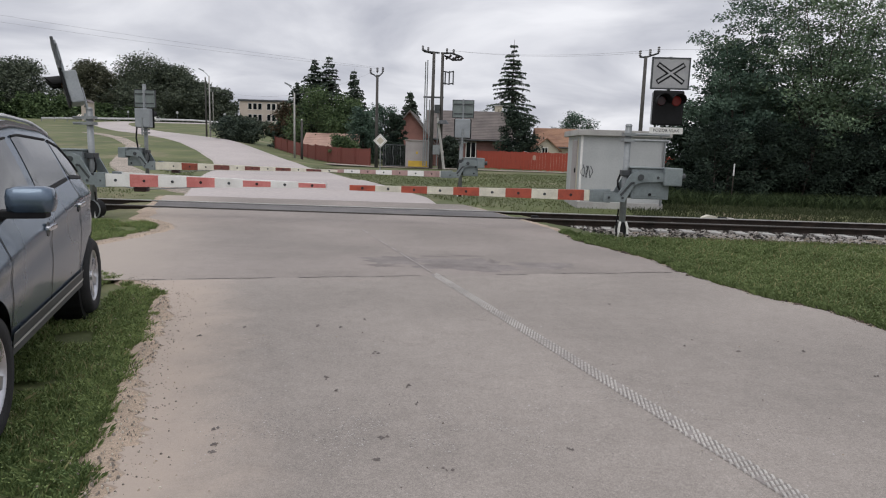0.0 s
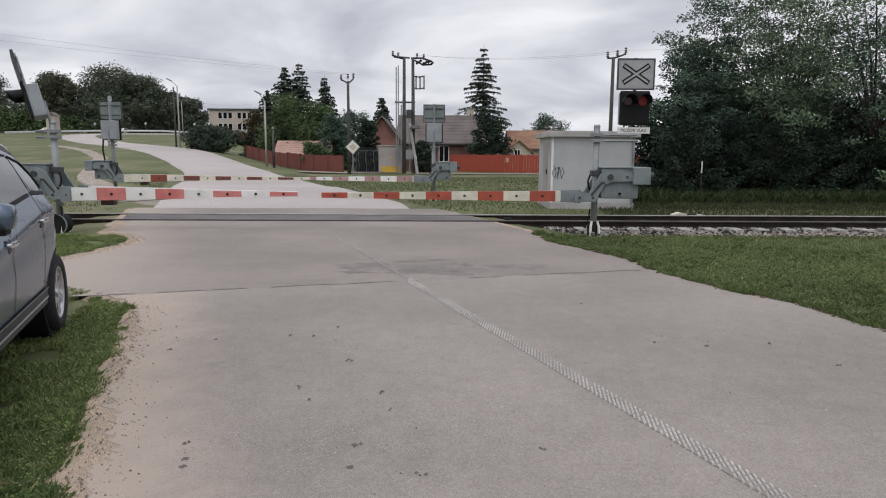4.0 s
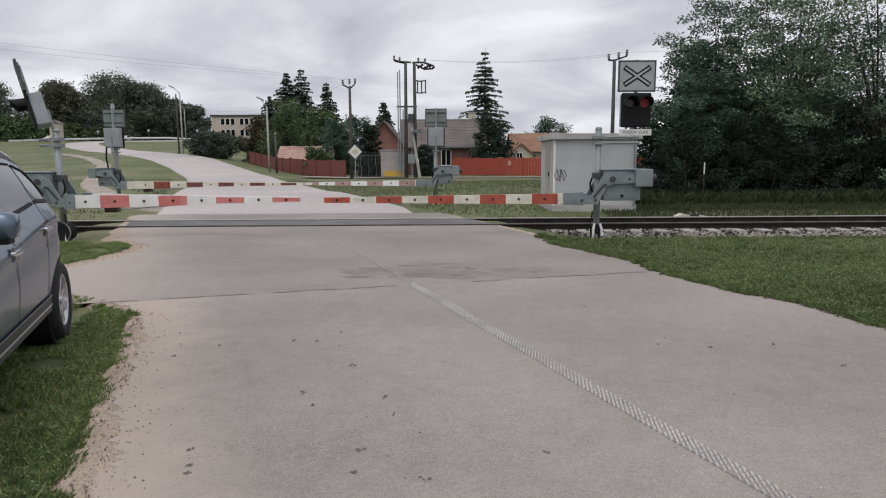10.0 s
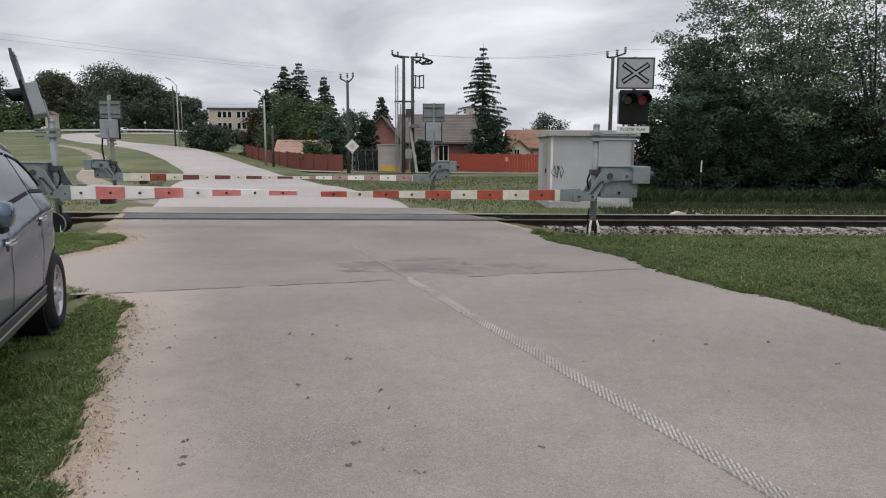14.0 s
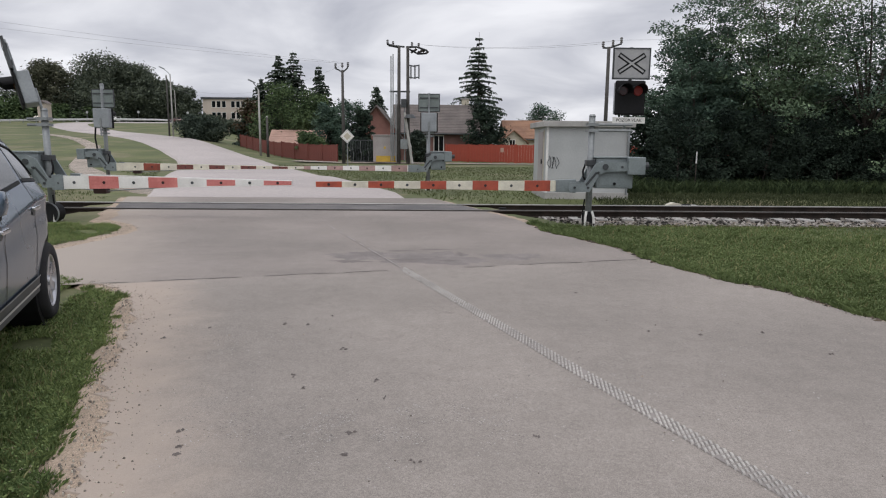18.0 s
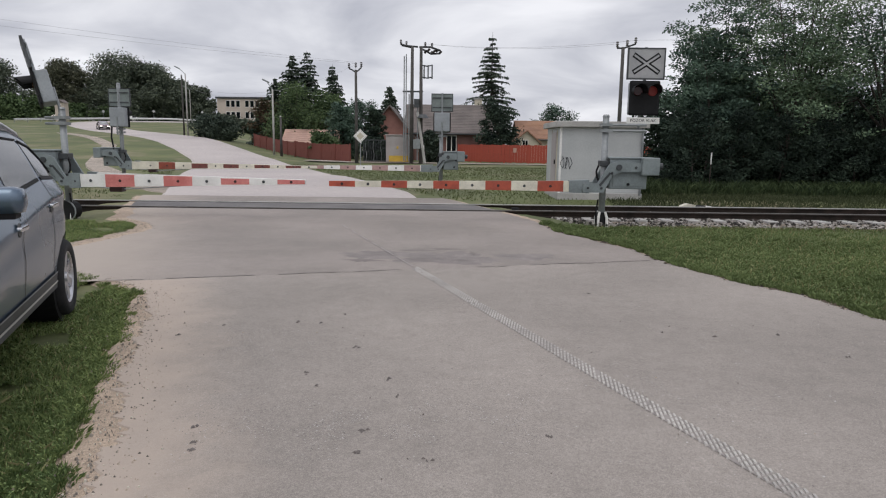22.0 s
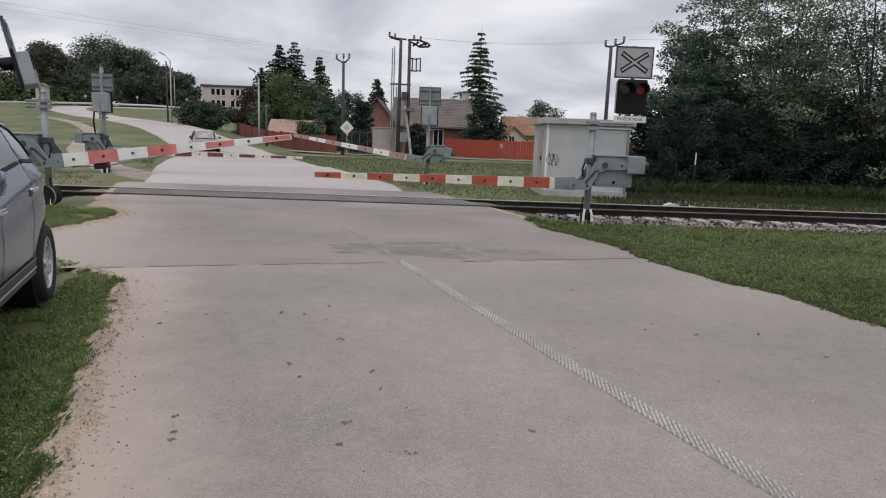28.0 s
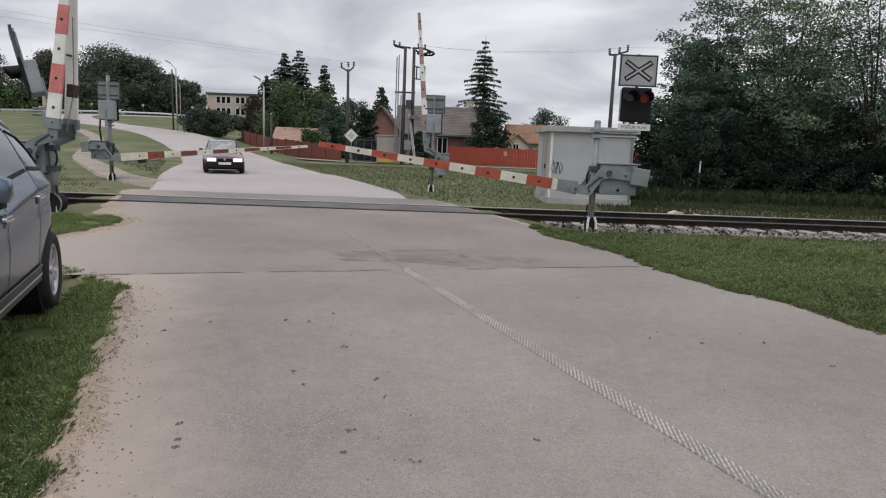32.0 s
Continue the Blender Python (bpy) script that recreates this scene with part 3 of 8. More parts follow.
    # the road that climbs the hill and bends at the top
    pts = [(x, y) for y, x in ROAD_FAR] + [(-85.6, 166), (-82, 169.5), (-74, 171), (-60, 171), (-40, 168), (0, 160), (60, 145)]
    dense = []
    for (x0, y0), (x1, y1) in zip(pts, pts[1:]):
        for k in range(6):
            dense.append((x0 + (x1 - x0) * k / 6, y0 + (y1 - y0) * k / 6))
    dense.append(pts[-1])
    rows = []
    for i, (x, y) in enumerate(dense):
        a, b = dense[max(i - 2, 0)], dense[min(i + 2, len(dense) - 1)]
        d = Vector((b[0] - a[0], b[1] - a[1])).normalized()
        nrm = Vector((d.y, -d.x))
        wl, wr = (3.5 - 0.8 * float(smooth01(30, 45, y)) + 0.6 * float(smooth01(100, 130, y)), 3.5)
        if y < 30:
            wl, wr = 3.6, 3.9
        row = []
        for s in (-wl - 0.15, -wl, -wl * 0.75, -wl / 2, -wl / 4, 0, wr / 4, wr / 2, wr * 0.75, wr, wr + 0.15):
            px, py = x + nrm.x * s, y + nrm.y * s
            row.append((px, py if i else 19.2, hz(px, py) + (0.0095 + 0.04 * float(smooth01(19.2, 26, y)) if -wl <= s <= wr else -0.06)))
        rows.append(row)
    tagged(mesh_ob("road_uphill", sheet(B(), rows), "asphalt_hill"), "pale asphalt road climbing and bending uphill", "road", kind="structure")
    # footpath that leaves the crossing to the side
    rows = []
    for x, y in ((-7.9, 20.2), (-9.0, 21.3), (-10.1, 22.6), (-11.4, 24.2), (-12.8, 26.0), (-14.6, 29), (-16.5, 32), (-20.6, 38.6), (-24.3, 45.1), (-27.3, 51.9), (-31.9, 62), (-38.8, 72.5), (-46.2, 82.6), (-54, 92)):
        rows.append([(x + q * 0.6, y + q * 0.28, hz(x + q * 0.6, y + q * 0.28) + ((0.002 if y < 22 else 0.045) if abs(q) < 1 else -0.08)) for q in (-1, -0.88, -0.4, 0, 0.4, 0.88, 1)])
    tagged(mesh_ob("footpath", sheet(B(), rows), "gravel"), "pale gravel footpath beside the road", "path", kind="structure")
    # lane that runs in front of the red fence
    rows = [[(x, 54.2 - 0.05 * x, hz(x, 54) + 0.03), (x, 57.0 - 0.25 * x * 0.4, hz(x, 56) + 0.03)] for x in (-12, -8, -4, 0, 4, 8, 12, 20, 40)]
    tagged(mesh_ob("side_lane", sheet(B(), rows), "gravel"), "pale gravel lane in front of the fence", "path", kind="structure")


def make_line():
    root = thing("road_line", Matrix(), "ribbed white edge-worn centre line on asphalt", "road marking", kind="structure")
    d = Vector((-0.375, 1, 0)).normalized()
    nrm = Vector((d.y, -d.x, 0))
    vs, fs = [], []

    lay_dir = (nrm + d * 1.76).normalized()          # the studs stand in slanting rows
    cross = Vector((lay_dir.y, -lay_dir.x, 0))

    def stud(c, a, b, h):
        base = len(vs)
        for sx, sy in ((-1, -1), (1, -1), (1, 1), (-1, 1)):
            p = c + cross * (sx * a) + lay_dir * (sy * b)
            vs.append((p.x, p.y, 0.004)); vs.append((c.x + (p.x - c.x) * 0.72, c.y + (p.y - c.y) * 0.72, h))
        fs.append((base + 1, base + 3, base + 5, base + 7))
        for k in range(4):
            a0, a1 = base + 2 * k, base + 2 * ((k + 1) % 4)
            fs.append((a0, a1, a1 + 1, a0 + 1))
    rng = random.Random(4)
    y = 0.5
    while y < 8.2:
        c = Vector((mid(y), y, 0))
        for q in (-0.045, -0.015, 0.015, 0.045):
            if rng.random() < 0.96:
                stud(c + nrm * q + d * (q * 1.76), 0.0078 + 0.0015 * rng.random(), 0.024 + 0.004 * rng.random(), 0.016)
        y += 0.047
    tagged(raw("rib", vs, fs, "line_paint", root), kind="stuff")
    rows = [[(mid(y) - 0.062, y, 0.0092), (mid(y) + 0.062, y, 0.0092)] for y in np.linspace(0.3, 8.2, 20)]
    part("strip", sheet(B(), rows), "line_worn", root)
    for y0, y1 in ((8.3, 9.05), (9.12, 9.8), (9.95, 10.3), (10.5, 11.15), (11.4, 11.7), (12.0, 12.6)):
        rows = [[(mid(y) - 0.012 - 0.012 * noise.noise((y * 5, 1, 0)), y, 0.0155), (mid(y) + 0.012 + 0.012 * noise.noise((y * 6, 5, 0)), y, 0.0155)] for y in np.linspace(y0, y1, 14)]
        part("faded_strip", sheet(B(), rows), "line_faint", root, "thin pale remnant of the line")


def make_track():
    root = thing("railway_track", Matrix(), "single railway track with rusty rails on stone ballast", "railway", kind="structure")
    prof = [(-0.07, -0.16), (0.07, -0.16), (0.07, -0.145), (0.015, -0.12), (0.015, -0.045), (0.036, -0.03), (0.036, -0.004), (0.03, 0.0), (-0.03, 0.0), (-0.036, -0.004), (-0.036, -0.03), (-0.015, -0.045), (-0.015, -0.12), (-0.07, -0.145)]
    for s in (-1, 1):
        y = TRACK_Y + s * RAIL
        rail = part("rail", prism(B(), [(y + a, b + 0.015) for a, b in prof], "x", -260, 260), "rail_side", root)
        part("rail_head", bbox(-260, 260, y - 0.031, y + 0.031, 0.000, 0.034), "rail_top" if s > 0 else "rail_dull", rail, "polished steel running surface" if s > 0 else "dull steel running surface")
    bed = sheet(B(), [[(x, y, z) for y, z in ((13.9, -0.30), (14.9, -0.205), (15.4, -0.155), (17.4, -0.155), (18.0, -0.2), (19.0, -0.30))] for x in (-260, -12)])
    part("ballast_bed", bed, "ballast_bed", root)
    bed = sheet(B(), [[(x, y, z) for y, z in ((13.9, -0.30), (14.9, -0.205), (15.4, -0.155), (17.4, -0.155), (18.0, -0.2), (19.0, -0.30))] for x in (1.8, 14, 260)])
    part("ballast_bed", bed, "ballast_bed", root)
    part("bank", sheet(B(), [[(x, y, z + 0.012) for y, z in ((13.85, -0.30), (14.9, -0.20), (15.2, -0.175))] for x in (2.6, 14, 260)]), "bank_earth", root, "brown earth slope in front of the ballast")
    sl = None
    for k in range(60):
        x = (2.2 + k * 0.62) if k < 44 else (-9.8 - (k - 44) * 0.62)
        if sl is None:
            sl = part("sleeper", bbox(-0.125, 0.125, -1.25, 1.25, -0.1, 0.02, 0.015), "concrete", root)
            sl.location = (x, TRACK_Y, -0.136)
        else:
            o = sl.copy(); scene.collection.objects.link(o); o.location = (x, TRACK_Y, -0.136)
    # loose stones
    rng = np.random.RandomState(5)
    vs, fs = [], []
    cube = np.array([(x, y, z) for z in (-1, 1) for y in (-1, 1) for x in (-1, 1)], float)
    quads = ((0, 2, 3, 1), (4, 5, 7, 6), (0, 1, 5, 4), (2, 6, 7, 3), (0, 4, 6, 2), (1, 3, 7, 5))
    for k in range(7200):
        x = rng.uniform(2.6, 15.5) if k < 6000 else rng.uniform(-17, -8.4)
        y = rng.triangular(13.0, 14.8, 16.9) if rng.rand() < 0.8 else rng.uniform(15.7, 19)
        if x < mid(y) + 4.9 and x > 0:
            continue
        z = np.interp(y, (13.7, 14.9, 15.4, 17.4, 18, 19), (-0.27, -0.2, -0.15, -0.15, -0.2, -0.3))
        z = max(z, hz(x, y) - 0.01) if y < 14.6 else z
        r = rng.uniform(0.013, 0.038)
        c = cube * r * rng.uniform(0.55, 1.1, 3) * rng.uniform(0.75, 1.15, (8, 1))
        a = rng.uniform(0, 6.28)
        b = rng.uniform(-0.6, 0.6)
        rot = np.array(Euler((b, b * 0.7, a)).to_matrix())
        base = len(vs)
        vs += ((c @ rot.T) + (x, y, z + r * 0.35)).tolist()
        fs += [tuple(base + i for i in q) for q in quads]
    tagged(raw("ballast_stones", vs, fs, "ballast", root), kind="stuff")


# ---- plants ----
def leaves(blobs, count, size, seed, flat=0.6):
    """Leaf quads scattered through rounded clumps (x, y, z, rx, ry, rz), denser near the skin."""
    rng = np.random.RandomState(seed)
    vol = np.array([b[3] * b[4] * b[5] for b in blobs]) ** 0.75
    pick = rng.choice(len(blobs), count, p=vol / vol.sum())
    bl = np.array(blobs)[pick]
    d = rng.normal(size=(count, 3))
    d /= np.linalg.norm(d, axis=1)[:, None]
    r = rng.uniform(0.35, 1.0, count) ** 0.6 * (1 + 0.22 * rng.normal(size=count))
    c = bl[:, :3] + d * r[:, None] * bl[:, 3:]
    u = rng.normal(size=(count, 3)); u[:, 2] *= flat; u /= np.linalg.norm(u, axis=1)[:, None]
    w = np.cross(u, rng.normal(size=(count, 3))); w /= np.linalg.norm(w, axis=1)[:, None]
    s = size * rng.uniform(0.6, 1.4, (count, 1))
    a = np.stack([c - u * s, c + w * s * 0.5, c + u * s, c - w * s * 0.5], 1).reshape(-1, 3)
    return a.tolist(), [(4 * i, 4 * i + 1, 4 * i + 2, 4 * i + 3) for i in range(count)]


def broad_tree(name, m, h, r, label, seed, leaf="leaf", count=6000, size=0.09, low=0.25, category="tree", clumps=26, group=""):
    rng = random.Random(seed)
    root = thing(name, m, label, category, group)
    bm = B()
    tips = []
    top = h * 0.72
    lean = Vector((rng.uniform(-0.3, 0.3), rng.uniform(-0.3, 0.3), top))
    tube(bm, (0, 0, -0.1), lean * 0.5, 0.014 * h, 0.010 * h, 8)
    tube(bm, lean * 0.5, lean, 0.010 * h, 0.003 * h, 7)
    blobs = []
    for k in range(clumps):
        f = low + (0.97 - low) * (k + 0.5) / clumps
        a = k * 2.4 + rng.uniform(-0.5, 0.5)
        reach = r * (0.35 + 0.65 * math.sin(math.pi * min(1, max(0.08, (f - low) / (1.02 - low)) ** 0.75))) * rng.uniform(0.6, 1.05)
        p = Vector((math.cos(a) * reach, math.sin(a) * reach, f * h))
        st = lean * min(1, f * 0.8)
        tube(bm, st, p, 0.0045 * h, 0.0015 * h, 5, False)
        q = r * rng.uniform(0.22, 0.42)
        blobs.append((p.x, p.y, p.z, q, q, q * rng.uniform(0.55, 0.85)))
        blobs.append((p.x * 0.6, p.y * 0.6, p.z - 0.2, q, q, q * 0.8))
    part("trunk", bm, "bark", root, smooth=True)
    v, f = leaves(blobs, count, size, seed)
    tagged(raw("crown", v, f, leaf, root), kind="stuff")
    return root


def leafy_tree(name, m, h, r, label, seed, leaf, count, size, low, group):
    """A tree with forking limbs whose twigs carry many small loose sprays of leaves."""
    rng = random.Random(seed)
    root = thing(name, m, label, "tree", group)
    bm = B()
    sprays = []
    fork = Vector((rng.uniform(-0.2, 0.2), rng.uniform(-0.2, 0.2), h * 0.22))
    tube(bm, (0, 0, -0.1), fork, 0.015 * h, 0.011 * h, 8)
    limbs = 14
    for k in range(limbs):
        a = k * 2.4 + rng.uniform(-0.4, 0.4)
        up = ((k + 0.7) / limbs) ** 0.8
        reach = r * (1.0 - 0.5 * up ** 2) * rng.uniform(0.7, 1.0)
        end = Vector((math.cos(a) * reach, math.sin(a) * reach, h * (low + (0.95 - low) * up)))
        bend = fork.lerp(end, 0.5) + Vector((-math.cos(a) * 0.15, -math.sin(a) * 0.15, 0.12 * h * (1 - up)))
        tube(bm, fork, bend, 0.0065 * h, 0.0035 * h, 6, False)
        tube(bm, bend, end, 0.0035 * h, 0.0008 * h, 5, False)
        for j in range(11):
            t = rng.uniform(0.42, 1.10)
            p = (fork.lerp(bend, 2 * t) if t < 0.5 else bend.lerp(end, 2 * t - 1)) + Vector((rng.gauss(0, 0.30) * r, rng.gauss(0, 0.30) * r, rng.gauss(0, 0.065) * h))
            p.z = min(max(p.z, h * low * 0.6), h)
            if j % 3 == 0:
                tube(bm, fork.lerp(end, min(1, t)), p, 0.0014 * h, 0.0006 * h, 3, False)
            q = r * rng.uniform(0.10, 0.24)
            sprays.append((p.x, p.y, p.z, q * 1.25, q * 1.25, q * 0.62))
    part("trunk", bm, "bark", root, smooth=True)
    v, f = leaves(sprays, count, size, seed)
    tagged(raw("crown", v, f, leaf, root), kind="stuff")
    return root


def fir(name, m, h, r, label, seed, gappy=0.0, leaf="needle", group="", full=1.0):
    rng = np.random.RandomState(seed)
    root = thing(name, m, label, "tree", group)
    part("trunk", tube(B(), (0, 0, -0.2), (0, 0, h), 0.018 * h, 0.01, 8), "bark", root)
    vs, fs = [], []
    bmb = B()
    z = h * 0.06
    while z < h * 0.985:
        f = z / h
        n = max(5, int(15 * (1 - f) + 5))
        for k in range(n):
            if rng.rand() < gappy:
                continue
            a = rng.uniform(0, 6.283)
            ln = r * (1 - f) ** 0.85 * rng.uniform(0.6, 1.12) + 0.08
            d = np.array((math.cos(a), math.sin(a), 0.0))
            rise = 0.25 * (f - 0.3)
            tip = d * ln + (0, 0, z + ln * rise - 0.18 * ln)
            tube(bmb, (0, 0, z), tip.tolist(), 0.012, 0.004, 3, False)
            side = np.array((-d[1], d[0], 0))
            steps = max(3, int(ln / 0.16))
            for j in range(steps):
                t = (j + 0.6) / steps
                p = d * ln * t + np.array((0, 0, z + (ln * rise - 0.18 * ln) * t * t))
                for sg in (-1, 1, 0.1):
                    w = (0.30 + 0.10 * (1 - t)) * rng.uniform(0.6, 1.3) * min(1, ln) * full
                    q = p + side * sg * w + d * rng.uniform(-0.05, 0.22) + (0, 0, -rng.uniform(0.02, 0.30) * full)
                    base = len(vs)
                    e = d * rng.uniform(0.05, 0.12) + rng.normal(0, 0.05, 3)
                    vs += [(p - e).tolist(), (p + e).tolist(), (q + e * 0.3).tolist(), (q - e * 0.6).tolist()]
                    fs.append((base, base + 1, base + 2, base + 3))
        z += h * (0.032 if gappy > 0.1 else 0.024) * rng.uniform(0.7, 1.4)
    tagged(part("branches", bmb, "bark", root), kind="stuff")
    tagged(raw("needles", vs, fs, leaf, root), kind="stuff")
    return root


def blades(name, label, places, material, hmin, hmax, seed, wide=0.006):
    rng = np.random.RandomState(seed)
    n = len(places)
    p = np.array(places)
    a = rng.uniform(0, 6.283, n)
    u = np.stack([np.cos(a), np.sin(a), np.zeros(n)], 1) * (wide * rng.uniform(0.6, 1.5, n))[:, None]
    tuft = 0.5 + 0.25 * (np.sin(p[:, 0] * 7.3 + 2.1 * np.sin(p[:, 1] * 3.1)) + np.sin(p[:, 1] * 8.9 + 1.7 * np.sin(p[:, 0] * 4.3)))
    h = rng.uniform(hmin, hmax, n) * (0.8 + 0.3 * tuft) * rng.uniform(0.6, 1.2, n)
    lean = rng.normal(0, 0.45, (n, 2)) * h[:, None]
    top = p + np.stack([lean[:, 0], lean[:, 1], h], 1)
    midp = p + np.stack([lean[:, 0] * 0.3, lean[:, 1] * 0.3, h * 0.6], 1)
    v = np.stack([p - u, p + u, midp + u * 0.8, top, midp - u * 0.8], 1).reshape(-1, 3)
    ob = raw(name, v.tolist(), [(5 * i, 5 * i + 1, 5 * i + 2, 5 * i + 3, 5 * i + 4) for i in range(n)], material)
    return tagged(ob, label, "grass", kind="stuff")


def lay(spots, dz):
    """Puts scattered spots on the ground."""
    p = np.array(spots)
    return np.column_stack([p, height(p[:, 0], p[:, 1]) + dz])


EDGES = {}


def verge_edge(fn, y, seed, amp, tuft):
    """The ragged edge of the grass, kept in steps of 2 cm."""
    k = (fn, int(y * 50), tuft)
    if k not in EDGES:
        yy = int(y * 50) / 50
        EDGES[k] = float(fn(yy)) - 0.10 + ragged(yy, seed, amp) + 0.10 * noise.noise((yy * 2.2, tuft, 0))
    return EDGES[k]


def edge_tufts(fn, seed, amp, tuft, y0, y1, n, side, rs):
    """Spots of tufts strung along a road edge."""
    rng = np.random.RandomState(rs)
    out = []
    for k in range(n):
        y = rng.uniform(y0, y1)
        out.append((verge_edge(fn, y, seed, amp, tuft) + side * abs(rng.normal(0, 0.09)) - side * 0.02, y))
    return lay(out, -0.02)


def tufts(name, label, centres, each, material, hmin, hmax, seed, wide):
    """Bunches of blades that lean outwards from their middles."""
    rng = np.random.RandomState(seed)
    n = len(centres) * each
    c = np.repeat(np.asarray(centres), each, 0)
    big = np.repeat(rng.uniform(0.55, 1.25, len(centres)), each)
    a = rng.uniform(0, 6.283, n)
    out = np.stack([np.cos(a), np.sin(a)], 1)
    r = 0.055 * np.sqrt(rng.rand(n)) * big
    p = c + np.column_stack([out * r[:, None], np.zeros(n)])
    h = rng.uniform(hmin, hmax, n) * big
    lean = out * (h * rng.uniform(0.1, 0.9, n))[:, None] + rng.normal(0, 0.15, (n, 2)) * h[:, None]
    u = np.column_stack([-out[:, 1], out[:, 0], np.zeros(n)]) * (wide * rng.uniform(0.6, 1.4, n))[:, None]
    m = p + np.column_stack([lean * 0.3, h * 0.62])
    top = p + np.column_stack([lean, h * (1 - 0.25 * rng.rand(n))])
    v = np.stack([p - u, p + u, m + u * 0.8, top, m - u * 0.8], 1).reshape(-1, 3)
    ob = raw(name, v.tolist(), [(5 * i, 5 * i + 1, 5 * i + 2, 5 * i + 3, 5 * i + 4) for i in range(n)], material)
    return tagged(ob, label, "grass", kind="stuff")


def clover(name, label, places, material, size, seed):
    """Small flat leaves at all heights of the sward."""
    rng = np.random.RandomState(seed)
    n = len(places)
    c = np.array(places) + np.stack([np.zeros(n), np.zeros(n), 0.025 + 0.05 * rng.rand(n)], 1)
    u = rng.normal(size=(n, 3)); u[:, 2] *= 0.45; u /= np.linalg.norm(u, axis=1)[:, None]
    w = np.cross(u, np.stack([rng.normal(0, 0.4, n), rng.normal(0, 0.4, n), np.ones(n)], 1)); w /= np.linalg.norm(w, axis=1)[:, None]
    s = size * rng.uniform(0.5, 1.5, (n, 1))
    v = np.stack([c - u * s, c + w * s * 0.6, c + u * s, c - w * s * 0.6], 1).reshape(-1, 3)
    ob = raw(name, v.tolist(), [(4 * i, 4 * i + 1, 4 * i + 2, 4 * i + 3) for i in range(n)], material)
    return tagged(ob, label, "grass", kind="stuff")


def grass_left(n, seed):
    rng = np.random.RandomState(seed)
    out = []
    while len(out) < n:
        y = rng.uniform(1.2, 12.9)
        e = verge_edge(edge_left, y, 1, 0.17, 40)
        x = e - abs(rng.normal(0, 1.0)) * 1.5
        bare = noise.noise((x * 1.4, y * 1.4, 5)) + (0.5 if 8.2 < y < 10.1 and x > -6.6 else 0)
        if bare > 0.27 or (y < 4.6 and x < -4.5):
            continue
        out.append((x, y))
    return lay(out, -0.03)


def grass_right(n, seed):
    rng = np.random.RandomState(seed)
    out = []
    while len(out) < n:
        y = 4.5 + 9.6 * rng.beta(1.1, 1.3)
        e = verge_edge(edge_right, y, 9, 0.08, 60)
        x = e + abs(rng.normal(0, 1)) * 4.0
        if (abs(x - 3.32) < 0.3 and abs(y - 13.4) < 0.5) or x > 13 or noise.noise((x * 0.9, y * 0.9, 8)) > 0.7 or (y > 12.8 and rng.rand() < (y - 12.7) * 1.1):
            continue
        out.append((x, y))
    return lay(out, -0.035)


PATH_POINTS = [(-7.9, 20.2), (-9.0, 21.3), (-10.1, 22.6), (-11.4, 24.2), (-12.8, 26.0), (-13.7, 27.5), (-14.6, 29), (-15.5, 30.5), (-16.5, 32), (-17.8, 34.2), (-19.2, 36.4), (-20.6, 38.6), (-22.4, 41.8), (-24.3, 45.1), (-25.8, 48.5)]


def grass_far(n, seed, shaded):
    """Rougher growth behind the track: below the trees, or along the hill road."""
    rng = np.random.RandomState(seed)
    out = []
    while len(out) < n:
        if shaded:
            x, y = rng.uniform(5.0, 20), rng.uniform(18.6, 26)
        else:
            x, y = rng.uniform(-24, 10), rng.uniform(18.9, 48)
        yy = min(y, 30)
        if y < 30 and edge_left(yy) - 0.2 < x < edge_right(yy) + 0.1:
            continue
        if y >= 30:
            c = np.interp(y, [a for a, b in ROAD_FAR], [b for a, b in ROAD_FAR])
            if abs(x - c) < 4.2:
                continue
        if any(abs(x - qx) + abs(y - qy) * 0.4 < 1.4 for qx, qy in PATH_POINTS) or (-12 < y and 3.4 < x < 6.2 and 19.9 < y < 22.6):
            continue
        out.append((x, y))
    return lay(out, -0.03)


